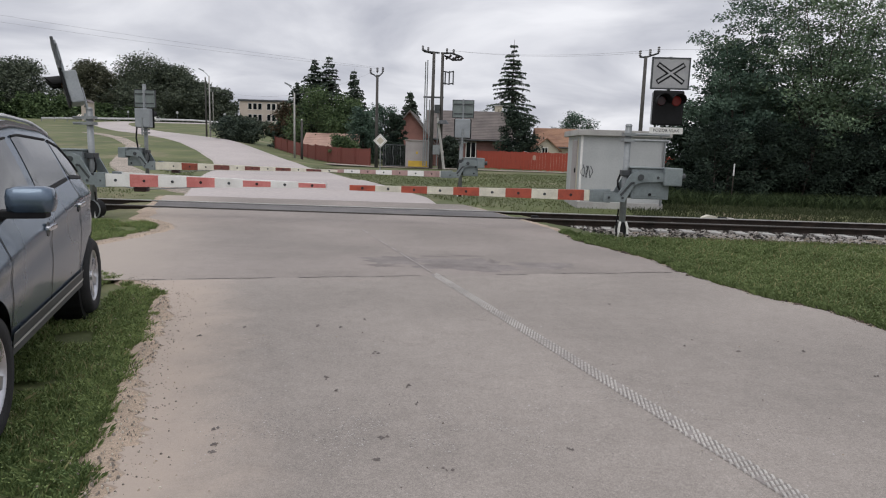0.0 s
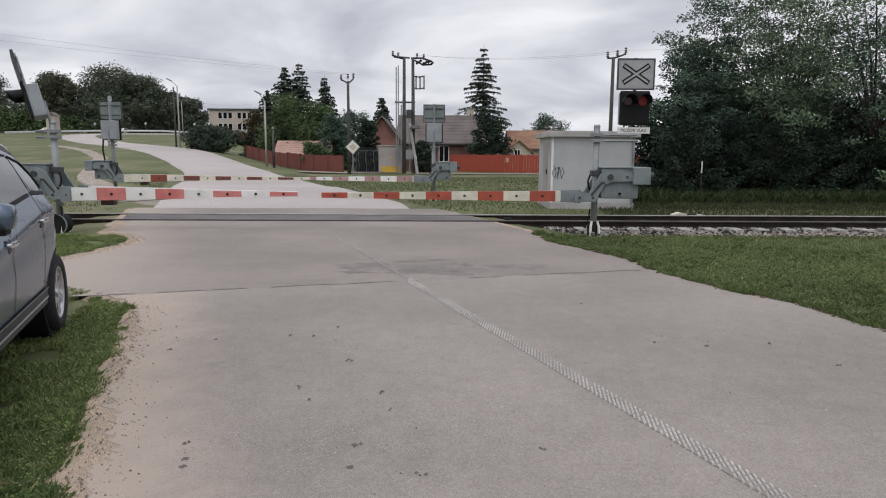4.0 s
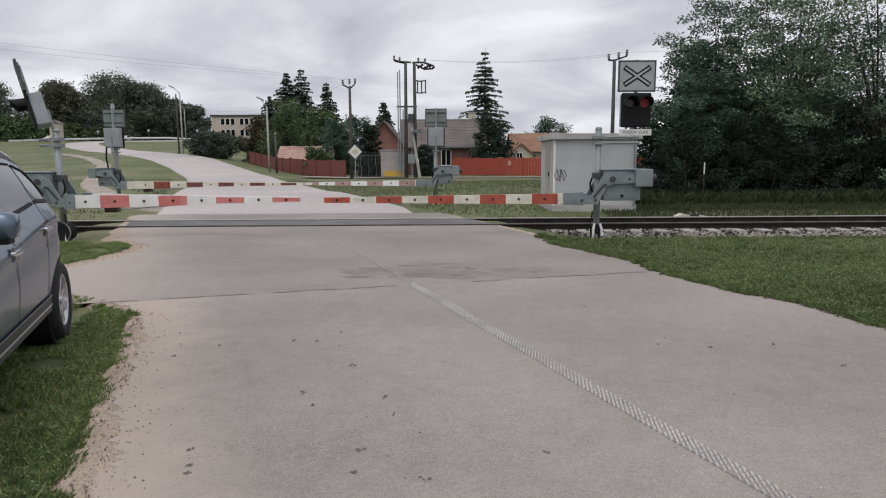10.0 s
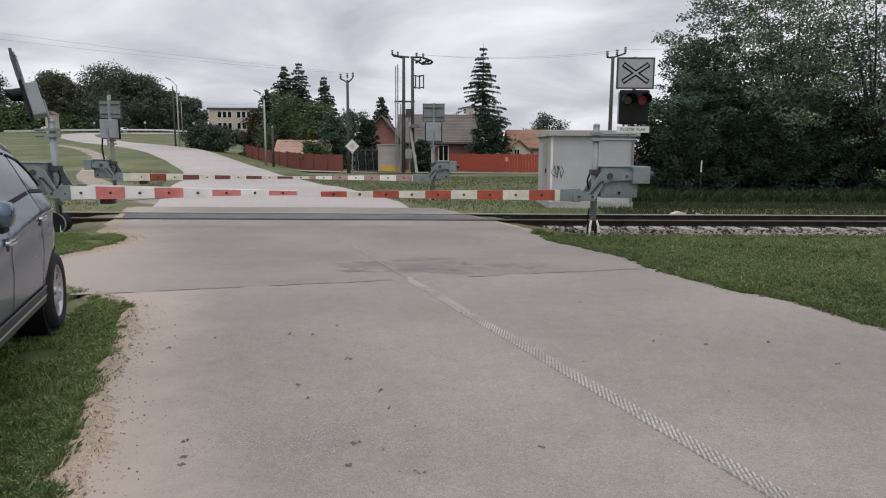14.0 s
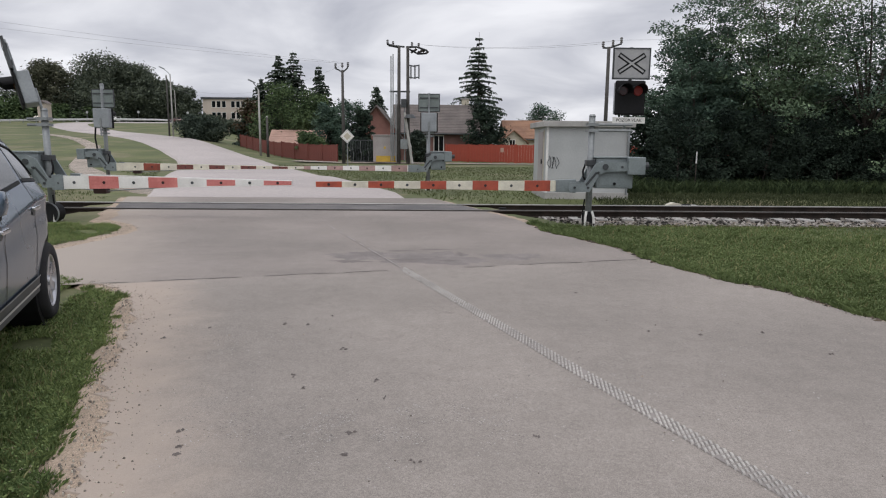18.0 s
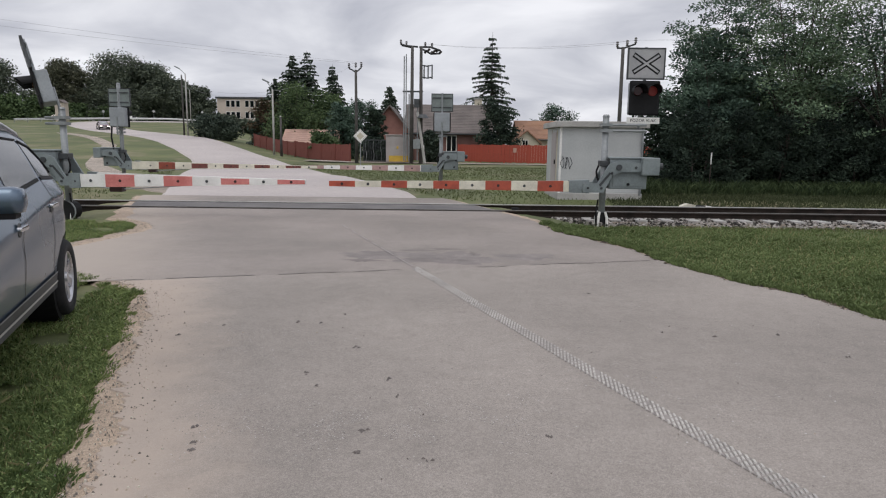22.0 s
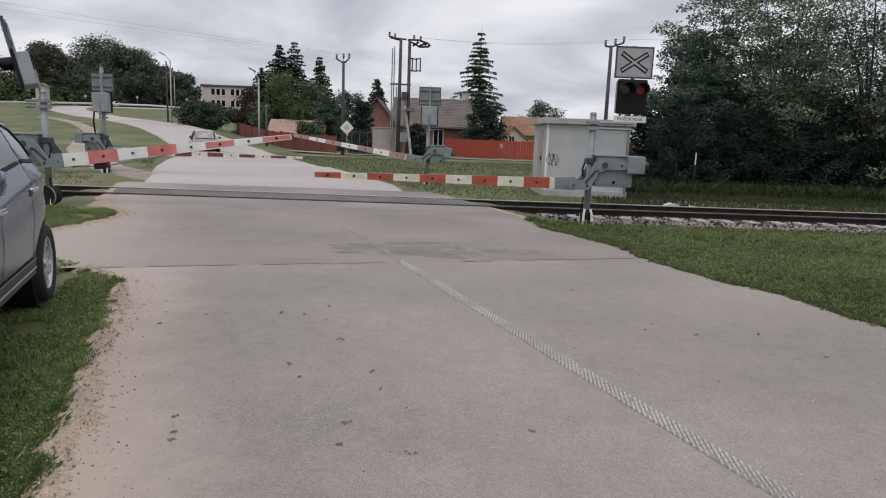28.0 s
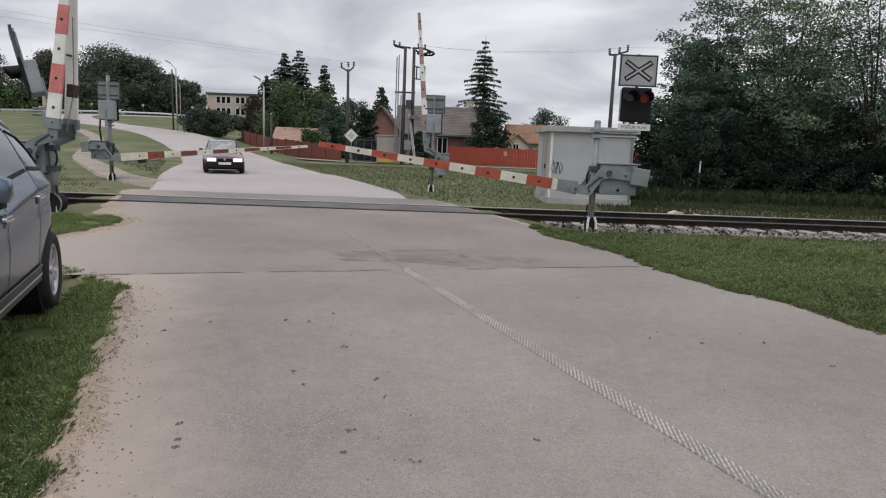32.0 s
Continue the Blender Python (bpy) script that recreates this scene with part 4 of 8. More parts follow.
def make_plants():
    blades("grass_verge", "lush short green grass on the road verge", grass_left(80000, 1), "grass_lush", 0.02, 0.06, 11, 0.004)
    clover("verge_clover", "small round leaves of clover and weeds in the verge", grass_left(40000, 6), "grass_lush", 0.006, 16)
    tufts("grass_tufts", "leaning tufts of longer green grass on the verge", grass_left(1500, 21), 70, "grass_lush", 0.022, 0.06, 22, 0.0026)
    tufts("grass_tufts", "leaning tufts of longer green grass along the road edge", edge_tufts(edge_left, 1, 0.17, 40, 1.5, 12.6, 420, -1, 23), 60, "grass_lush", 0.02, 0.055, 24, 0.0026)
    tufts("grass_tufts", "leaning tufts of longer green grass along the road edge", edge_tufts(edge_right, 9, 0.08, 60, 4.6, 13.4, 520, 1, 25), 60, "grass", 0.03, 0.09, 26, 0.005)
    tufts("grass_tufts", "leaning tufts of longer green grass beside the track", grass_right(420, 27), 60, "grass", 0.03, 0.085, 28, 0.005)
    clover("verge_clover", "small round leaves of clover and weeds in the verge", grass_right(60000, 7), "grass", 0.009, 17)
    blades("grass_verge", "mown green grass beside road and track", grass_right(130000, 2), "grass", 0.02, 0.055, 12, 0.005)
    blades("grass_rough", "rough uneven grass behind the track", grass_far(42000, 3, False), "grass_dry", 0.03, 0.10, 13, 0.009)
    blades("grass_rough", "rough dark grass between track and trees, tree shade in its colour", grass_far(45000, 31, True), "grass_shade", 0.04, 0.15, 19, 0.010)
    rs = np.random.RandomState(33)
    weeds = [(x, y) for x, y in zip(rs.uniform(6.6, 21, 40000), rs.uniform(21.0, 25.6, 40000)) if y > 21.9 + 1.2 * noise.noise((x * 0.6, 1.0, 0))]
    blades("tall_weeds", "tall dark weeds and nettles before the trees, shade in their colour", lay(weeds, -0.03), "weed_shaded", 0.12, 0.5, 18, 0.016)
    fr = np.random.RandomState(44)
    fringe = [(x, y) for x, y in zip(fr.uniform(3.6, 15, 9000), fr.normal(13.5, 0.38, 9000)) if abs(x - 3.32) > 0.35 and x > mid(y) + 4.9]
    blades("dry_grass", "short brownish grass thinning out on the ballast bank", lay(fringe, -0.02), "grass_brown", 0.02, 0.06, 45, 0.006)
    blades("dry_grass", "scattered straw-coloured blades on the verge", grass_left(7000, 4), "straw", 0.03, 0.08, 14, 0.004)
    blades("dry_grass", "scattered straw-coloured blades beside the track", grass_right(5000, 5), "straw", 0.03, 0.09, 15, 0.007)
    rng = random.Random(9)
    spec = ((10.35, 25.9, 7.0, 1.9), (11.7, 26.9, 8.2, 2.1), (13.0, 25.4, 8.9, 2.6), (14.6, 26.6, 9.8, 2.8), (16.9, 25.2, 10.0, 2.9), (19.4, 26.5, 10.4, 3.1), (22.5, 26.5, 10, 3.2))
    for i, (x, y, h, r) in enumerate(spec):
        leafy_tree("locust_tree", pose(x, y, hz(x, y)), h, r, "tall dark green leafy tree in a dense row", 20 + i, ("leaf", "leaf", "leaf_mid", "leaf_mid", "leaf", "leaf_mid", "leaf")[i], 23000 if i < 3 else 14000, 0.056, 0.14, "trees behind the track")
    # back row and undergrowth: canopy shade is put into the leaf colour
    for i, (x, y, h, r) in enumerate(((10.6, 29, 4.2, 2.2), (13.2, 29.5, 4.4, 2.4), (16.2, 29, 4.4, 2.6), (19.4, 29.5, 4.2, 2.6))):
        broad_tree("locust_tree", pose(x, y, hz(x, y)), h, r, "lower dark leafy tree in the back row, canopy shade in its colour", 40 + i, "leaf_dark_shaded", 12000, 0.10, 0.03, "tree", 30, "trees behind the track")
    for i in range(8):
        x, y = 9.4 + i * 1.7, 27.6 + rng.uniform(-0.4, 0.4)
        broad_tree("undergrowth_shrub", pose(x, y, hz(x, y)), rng.uniform(2.4, 3.4), rng.uniform(1.2, 1.6), "dense dark green shrub below the trees, canopy shade in its colour", 50 + i, "leaf_dark_shaded", 5500, 0.085, 0.04, "shrub", 14, "shrubs below the trees")
    for i in range(8):
        x, y = 9.3 + i * 1.6, 24.6 + rng.uniform(-0.35, 0.35)
        broad_tree("undergrowth_shrub", pose(x, y, hz(x, y)), rng.uniform(2.5, 3.7), rng.uniform(1.1, 1.45), "low dark elder shrub below the trees, canopy shade in its colour", 60 + i, "leaf_dark_shaded", 9000, 0.05, 0.04, "shrub", 16, "shrubs below the trees")
    # firs in the gardens
    fir("fir_tree", pose(5.12, 74, 0), 13.9, 4.7, "tall sparse dark spruce behind the house", 3, 0.25, full=0.95)
    for x, h, r, sd, lab in ((-18.0, 11.4, 4.4, 4, "dark spruce in a garden group"), (-16.3, 12.1, 4.7, 5, "tall dark spruce in a garden group"), (-20.1, 8.4, 3.6, 6, "lower dark spruce in a garden group"), (-13.3, 10.8, 3.3, 7, "slim grey-green spruce in a garden group")):
        fir("fir_tree", pose(x, 78, hz(x, 78)), h, r, lab, sd, 0.06, group="garden spruces", full=0.95)
    fir("pine_tree", pose(-6.6, 78, 0), 8.4, 3.3, "small dark pine behind the house gable", 8, 0.05, full=1.0)
    for i, (x, y, h, r, leaf, lab) in enumerate((
            (-17.0, 74, 8.0, 3.2, "leaf_shrub", "green garden tree behind the maroon fence"), (-13.2, 74.5, 7.4, 3.0, "leaf_shrub", "green garden tree behind the maroon fence"), (-6.55, 61.0, 5.0, 1.0, "leaf_dark_shaded", "dark bushy conifer before the brick gable"), (-6.2, 58.3, 2.2, 1.2, "leaf_dark_shaded", "dark bush behind the yard gate"),
            (-20.6, 77, 5.6, 2.0, "leaf_rust", "small rusty-leaved garden tree by the fence"), (-22.0, 79, 4.2, 1.7, "leaf", "dark garden bush beside the hill road"),
            (-10.6, 68, 5.8, 2.0, "leaf", "dark garden tree beside the gable"), (-9.0, 73, 6.4, 2.5, "leaf", "dark garden tree behind the gable"),
            (4.9, 63.4, 5.7, 2.15, "leaf_dark_shaded", "rounded dark garden tree before the house"), (2.9, 80, 6.4, 2.2, "leaf", "dark tree behind the long roof"),
            (13.6, 82, 6.6, 2.8, "leaf", "far dark tree behind the hut"), (-1.2, 60.5, 2.9, 0.9, "needle", "slim dark conifer shrub by the wall"),
            (-28.9, 80, 2.7, 2.1, "needle", "wide dark green bush beside the hill road"), (-26.8, 79, 2.6, 2.1, "needle", "wide dark green bush beside the hill road"),
            (-11.8, 63.5, 2.6, 1.5, "leaf_shrub", "low green bush behind the maroon fence"))):
        broad_tree("garden_tree", pose(x, y, hz(x, y) - 0.1), h, r, lab, 70 + i, leaf, 9000, 0.115, 0.06, "tree", 26, "garden trees")
    for i, x in enumerate((-51, -48, -45, -42.2, -39.5)):
        broad_tree("hedge_bush", pose(x, 145.5, hz(x, 145.5) - 0.2), 3.0 + 0.4 * (i % 2), 2.3, "low dark bush before the school", 130 + i, "leaf_hazy", 2200, 0.28, 0.05, "bush", 14, "bushes before the school")
    for i, (x, y, h, r) in enumerate(((-103, 183, 5.0, 4.5), (-111, 181, 6.0, 5.5), (-120, 178, 6.5, 6.0), (-130, 174, 7.0, 6.0), (-96, 186, 4.2, 4.0))):
        broad_tree("hill_bush", pose(x, y, hz(x, y) - 0.3), h, r, "broad green bush below the wood", 150 + i, "leaf_shrub", 4500, 0.42, 0.04, "bush", 18, "bushes below the wood")
    # the wood on the hill
    for i, (x, y, h, r) in enumerate(((-95, 192, 18.4, 11.0), (-87, 195, 16.4, 8.6), (-109, 190, 16.4, 6.8), (-80, 197, 12.4, 6.0), (-75, 200, 10.4, 5.0), (-126, 185, 16.0, 9), (-137, 180, 17.0, 10), (-116, 198, 10.5, 7), (-100, 200, 15, 8), (-148, 178, 16, 10), (-128, 160, 8, 6.0), (-91, 205, 16, 8))):
        broad_tree("hill_tree", pose(x, y, hz(x, y) - 0.2), h, r, "large dark leafy tree on the hill", 100 + i, "leaf_brown" if i == 2 else "leaf_hazy", 20000, 0.32, 0.04, "tree", 34, "trees on the hill")


# ---- the half barriers ----
PIVOT = (-0.25, 0.0, 1.19)


def barrier_unit(m, length, label, sign_turn, sign_dz=0.0, lower_bar=0.0, tip_red=True, red_kind="red_sheet", sign_x=-0.66, tilt=0.0, step=0.546, tall=2.22, plated=False, tip=0.052, short=1.0):
    """A post with drive box, twin arms, a striped boom along +x and a warning signal on a side bracket."""
    root = thing("level_crossing_barrier", m, label, "barrier", "four half barriers of the crossing")
    post = part("post", tube(B(), (0, 0, -0.3), (0, 0, tall), 0.068, 0.066, 14), "zinc", root, "galvanised steel post", True)
    part("cap", tube(B(), (0, 0, tall), (0, 0, tall + 0.04), 0.075, 0.05, 14), "zinc", post)
    foot = part("foot_guard", tube(B(), (0, 0, -0.3), (0, 0, 0.24), 0.13, 0.10, 12), "black", root, "black foot of the post")
    for k in range(4):
        a = radians(-55 + 90 * k) if k % 2 == 0 else radians(-125 + 90 * (k - 1))
        b = B()
        c, s_ = math.cos(a), math.sin(a)
        path_tube(b, [(c * r_, s_ * r_, z_) for r_, z_ in ((0.10, 0.25), (0.15, 0.14), (0.16, -0.04), (0.13, -0.25))], 0.026, 6)
        part("guard_rib", b, "white", foot, "white painted rib")
    box_ = part("drive_box", bbox(-0.86 * short, -0.09, -0.19, 0.19, 0.74, 1.36, 0.025), "grey_paint", root, "grey-green steel drive cabinet")
    part("box_lid", bbox(-0.90 * short, -0.05, -0.215, 0.215, 1.364, 1.395, 0.01), "grey_paint", box_)
    for s in (-1, 1):
        part("box_door", bbox(-0.80 * short, -0.15, s * 0.194 - 0.006, s * 0.194 + 0.006, 0.80, 1.08, 0.004), "grey_paint", box_)
    for s in (-1, 1):
        for x_ in (-0.74 * short, -0.20):
            part("hinge", bbox(x_ - 0.03, x_ + 0.03, s * 0.205 - 0.012, s * 0.205 + 0.012, 1.05, 1.10, 0.004), "grey_dark", box_)
        part("lock", tube(B(), (-0.47, s * 0.20, 0.84), (-0.47, s * 0.225, 0.84), 0.03, 0.03, 10), "black", box_)
        part("type_plate", bbox(-0.60, -0.42, s * 0.193 - 0.004, s * 0.193 + 0.004, 1.18, 1.28), "board_back", box_, "small pale plate with unreadable marks")
    part("clamp", bbox(-0.11, 0.10, -0.11, 0.11, 0.78, 0.90, 0.015), "grey_dark", root)
    part("clamp", bbox(-0.11, 0.10, -0.11, 0.11, 1.20, 1.32, 0.015), "grey_dark", root)
    part("cable", path_tube(B(), [(0.08, -0.06, 1.25), (0.13, -0.08, 1.1), (0.12, -0.08, 0.98), (0.08, -0.07, 0.9)], 0.02), "black", root)
    part("cable", path_tube(B(), [(0.07, -0.07, 0.5), (0.10, -0.09, 0.2), (0.09, -0.09, -0.1)], 0.016), "black", root)
    # bracket and warning signal
    br = part("bracket", bracket_mesh(sign_x), "zinc", root, "galvanised side bracket")
    S = pose(sign_x, 0, sign_dz + 2.0, 0, tilt, 0) @ pose(0, 0, -2.0, 0, 0, sign_turn)

    def sp(name, bm, k, lab="", parent=root):
        bmesh.ops.transform(bm, matrix=S, verts=bm.verts)
        return part(name, bm, k, parent, lab)
    sp("signal_mast", tube(B(), (0, 0.30, 1.98), (0, 0.30, 2.6), 0.03, 0.03, 10), "zinc")
    sp("signal_mast", tube(B(), (0, 0.06, 2.9), (0, 0.06, 3.55), 0.03, 0.03, 10), "zinc")
    face = sp("cross_board", bbox(-0.37, 0.37, -0.012, 0.012, 2.99, 3.58, 0.02), "sign_white", "pale board with a level crossing cross")
    sp("cross_board_back", bbox(-0.36, 0.36, 0.013, 0.03, 3.0, 3.57), "board_green", "mossy grey board back", face)
    sp("board_rail", bbox(-0.03, 0.03, 0.031, 0.075, 2.93, 3.62, 0.005), "board_back", "", face)
    for z in (3.12, 3.45):
        sp("board_rail", bbox(-0.33, 0.33, 0.031, 0.055, z - 0.018, z + 0.018), "grey_dark", "", face)
    bm = B()
    for x0, x1, z0, z1 in ((-0.38, 0.38, 3.575, 3.60), (-0.38, 0.38, 2.97, 2.995), (-0.385, -0.36, 2.97, 3.60), (0.36, 0.385, 2.97, 3.60)):
        box(bm, x0, x1, -0.02, 0.034, z0, z1)
    sp("board_rim", bm, "grey_dark", "", face)
    for s in (-1, 1):
        ang = math.atan2(0.36, 0.54) * s
        d, q = Vector((math.cos(ang), 0, math.sin(ang))), Vector((-math.sin(ang), 0, math.cos(ang)))
        c = Vector((0, 0, 3.285))
        for w, yy, k, nm in ((0.052, -0.0165, "black", "cross_edge"), (0.020, -0.0205, "sign_white", "cross_bar")):
            b = B()
            ln = 0.32 if k == "black" else 0.30
            vs = [c + d * (a * ln) + q * (e * w) for a, e in ((-1, -1), (1, -1), (1, 1), (-1, 1))]
            prism(b, [(v.x, v.z) for v in vs], "y", yy - s * 0.001, yy + 0.004)
            sp(nm, b, k, "", face)
    lamp = sp("light_board", bbox(-0.31, 0.31, -0.03, 0.03, 2.25, 2.95, 0.04), "black", "black signal board with two red lamps")
    sp("light_board_back", bbox(-0.27, 0.27, 0.032, 0.28, 2.27, 2.93, 0.03), "board_back", "grey housing behind the signal board", lamp)
    if tall > 3:
        sp("conduit", path_tube(B(), [(0.22, 0.24, 2.28), (0.27, 0.22, 1.9), (0.24, 0.16, 1.45), (0.14, 0.08, 1.25)], 0.03, 6), "black", "black cable conduit below the signal")
    for s in (-1, 1):
        sp("red_lamp", tube(B(), (s * 0.15, -0.034, 2.74), (s * 0.15, -0.055, 2.74), 0.10, 0.085, 18), "red_lit" if plated and s > 0 else "red_lens", "dim lit red signal lens" if plated and s > 0 else "dark red signal lens", lamp)
        b = B()
        n = 14
        lo, hi = [], []
        for k in range(n + 1):
            a = radians(-25 + 230 * k / n)
            lo.append((s * 0.15 + 0.13 * math.cos(a), -0.03, 2.74 + 0.12 * math.sin(a)))
            hi.append((s * 0.15 + 0.14 * math.cos(a), -0.24 - 0.08 * math.sin(a), 2.74 + 0.125 * math.sin(a)))
        sheet(b, [lo, hi])
        sp("lamp_hood", b, "black", "", lamp)
    if plated:
        plate = sp("name_plate", bbox(-0.34, 0.34, -0.012, 0.006, 2.08, 2.21, 0.008), "white", "white plate with black words")
        t = writing("words", "POZOR VLAK", 0.088, "black", plate, S @ pose(0, -0.0135, 2.145, 90, 0, 0), 0.001)
    # moving arms; their own space has the pivot at its origin
    arm = B()
    wide = 0.34 if lower_bar else 0.25
    for s in (-1, 1):
        y0, y1 = s * wide - 0.022, s * wide + 0.022
        prism(arm, [(-0.78 * short, -0.07), (-0.05, -0.10), (0.12, -0.16), (0.30, -0.52), (0.72, -0.52), (0.72, -0.33), (0.42, -0.33), (0.20, 0.06), (0.04, 0.12), (-0.78 * short, 0.08)], "y", y0, y1)
    arm_ob = part("boom_arm", arm, "grey_paint", root, "grey-green cast twin arm")
    arm_ob.location = PIVOT
    part("axle", tube(B(), (0, -wide - 0.05, 0), (0, wide + 0.05, 0), 0.06, 0.06, 14), "grey_dark", arm_ob)
    for s in (-1, 1):
        for bx, bz_ in ((0.02, 0.0), (0.14, -0.12), (0.34, -0.43), (0.62, -0.43), (-0.35, 0.0)):
            part("arm_bolt", tube(B(), (bx, s * (wide + 0.02), bz_), (bx, s * (wide + 0.045), bz_), 0.028, 0.024, 8), "grey_dark", arm_ob)
        part("arm_rib", prism(B(), [(0.16, -0.13), (0.19, -0.10), (0.40, -0.36), (0.37, -0.40)], "y", s * (wide + 0.022) - 0.006, s * (wide + 0.022) + 0.012), "grey_dark", arm_ob)
    part("counterweight", bbox(-0.82 * short, -0.46 * short, -wide - 0.08, wide + 0.08, -0.16, 0.20, 0.02), "grey_paint", arm_ob, "grey steel counterweight block")
    part("counterweight_bolt", tube(B(), (-0.97 * short, 0, 0.02), (-0.80 * short, 0, 0.02), 0.075, 0.075, 12), "grey_dark", arm_ob)
    part("cross_tie", bbox(0.34, 0.62, -wide - 0.01, wide + 0.01, -0.50, -0.36, 0.01), "grey_dark", arm_ob)
    x0, x1 = 0.55, length - PIVOT[0] + 0.0
    zc = -0.415

    deep = 0.138 if lower_bar else 0.115
    e = x0 + (x1 - x0) * lower_bar

    def hh(x):
        return deep + (tip - deep) * (x - x0) / (x1 - x0)

    def off(x):
        """How far each of the two beams lies from the middle plane."""
        return wide * max(0.0, (e - x) / (e - x0)) if lower_bar else 0.0

    def slab(a, b, yo, g=1.0, side=0):
        """A length of boom, or of one of its two converging beams."""
        bm = B()
        vs = []
        for x in (a, b):
            for yy in (-yo, yo):
                for z in (-1, 1):
                    vs.append(bm.verts.new((x, side * off(x) + yy, zc + z * hh(x) * g)))
        for q in ((0, 1, 3, 2), (4, 6, 7, 5), (0, 4, 5, 1), (2, 3, 7, 6), (1, 5, 7, 3), (0, 2, 6, 4)):
            bm.faces.new([vs[i] for i in q])
        bmesh.ops.recalc_face_normals(bm, faces=bm.faces)
        return bm
    sheeting = "white" if red_kind in ("red_pale", "red_faint") else "boom_cream"
    sides = (-1, 1) if lower_bar else (0,)
    if lower_bar:
        for side in sides:
            part("boom_beam", slab(x0, e, 0.03, 1.0, side), sheeting, arm_ob, "weathered white beam of the twin boom")
    part("boom", slab(e if lower_bar else x0, x1, 0.045), sheeting, arm_ob, "weathered white tapered boom")
    x, red, k = x1, tip_red, 0
    while x - step > x0 + (0.0 if lower_bar else 0.2):
        near = x - step / 2 < x0 + 2.2
        for side in (-1,) if lower_bar and x - step < e else (0,):
            t_ = 0.0335 if x <= e and lower_bar else 0.0485
            if red and x - step > x0 + 0.3 * (tall > 3):
                kind_ = red_kind if near or red_kind != "red_aged" else "sticker_dark"
                part("red_stripe", slab(x - step, x - 0.004, t_, 1.03 if near or not lower_bar else 0.78, side), kind_, arm_ob, "faded red reflective stripe")
            c = x - step / 2
            yy = side * off(c)
            part("reflector", tube(B(), (c, yy - t_ - 0.006, zc), (c, yy + t_ + 0.006, zc), 0.03, 0.03, 10), "red_dull" if red else "grey_dark", arm_ob)
        x -= step
        red = not red
    if lower_bar:
        for side in sides:
            part("boom_socket", slab(x0 - 0.04, x0 + 0.17, 0.05, 1.1, side), "grey_paint", arm_ob, "grey steel boom socket")
        for q in (0.35, 0.7):
            xx = x0 + (e - x0) * q
            part("spreader", bbox(xx - 0.02, xx + 0.02, -off(xx), off(xx), zc - 0.02, zc + 0.02), "grey_dark", arm_ob)
        part("stay_rod", path_tube(B(), [(x0 - 0.1, 0, zc - 0.09), (x0 + 0.75, 0, zc - 0.20), (x0 + 2.2, 0, zc - hh(x0 + 2.2))], 0.012, 6), "zinc", arm_ob, "thin steel stay below the boom")
        part("boom_lamp", bbox(x0 + 0.62, x0 + 0.88, -0.10, 0.10, zc - 0.245, zc - 0.10, 0.02), "red_dull", arm_ob, "dark red lamp hanging below the boom")
    else:
        part("boom_sleeve", prism(B(), [(x0, zc - 0.14), (x0 + 0.42, zc - 0.125), (x0 + 0.42, zc + 0.125), (x0, zc + 0.14)], "y", -0.07, 0.07), "grey_paint", arm_ob, "grey steel boom socket")
    return root, arm_ob


def bracket_mesh(reach):
    bm = B()
    for z in (1.93, 2.05):
        tube(bm, (0.08, 0.05, z), (min(-0.2, reach - 0.06), 0.07, z), 0.028, 0.028, 8)
    box(bm, -0.12, 0.11, -0.10, 0.10, 1.90, 1.96)
    box(bm, -0.12, 0.11, -0.10, 0.10, 2.02, 2.08)
    return bm


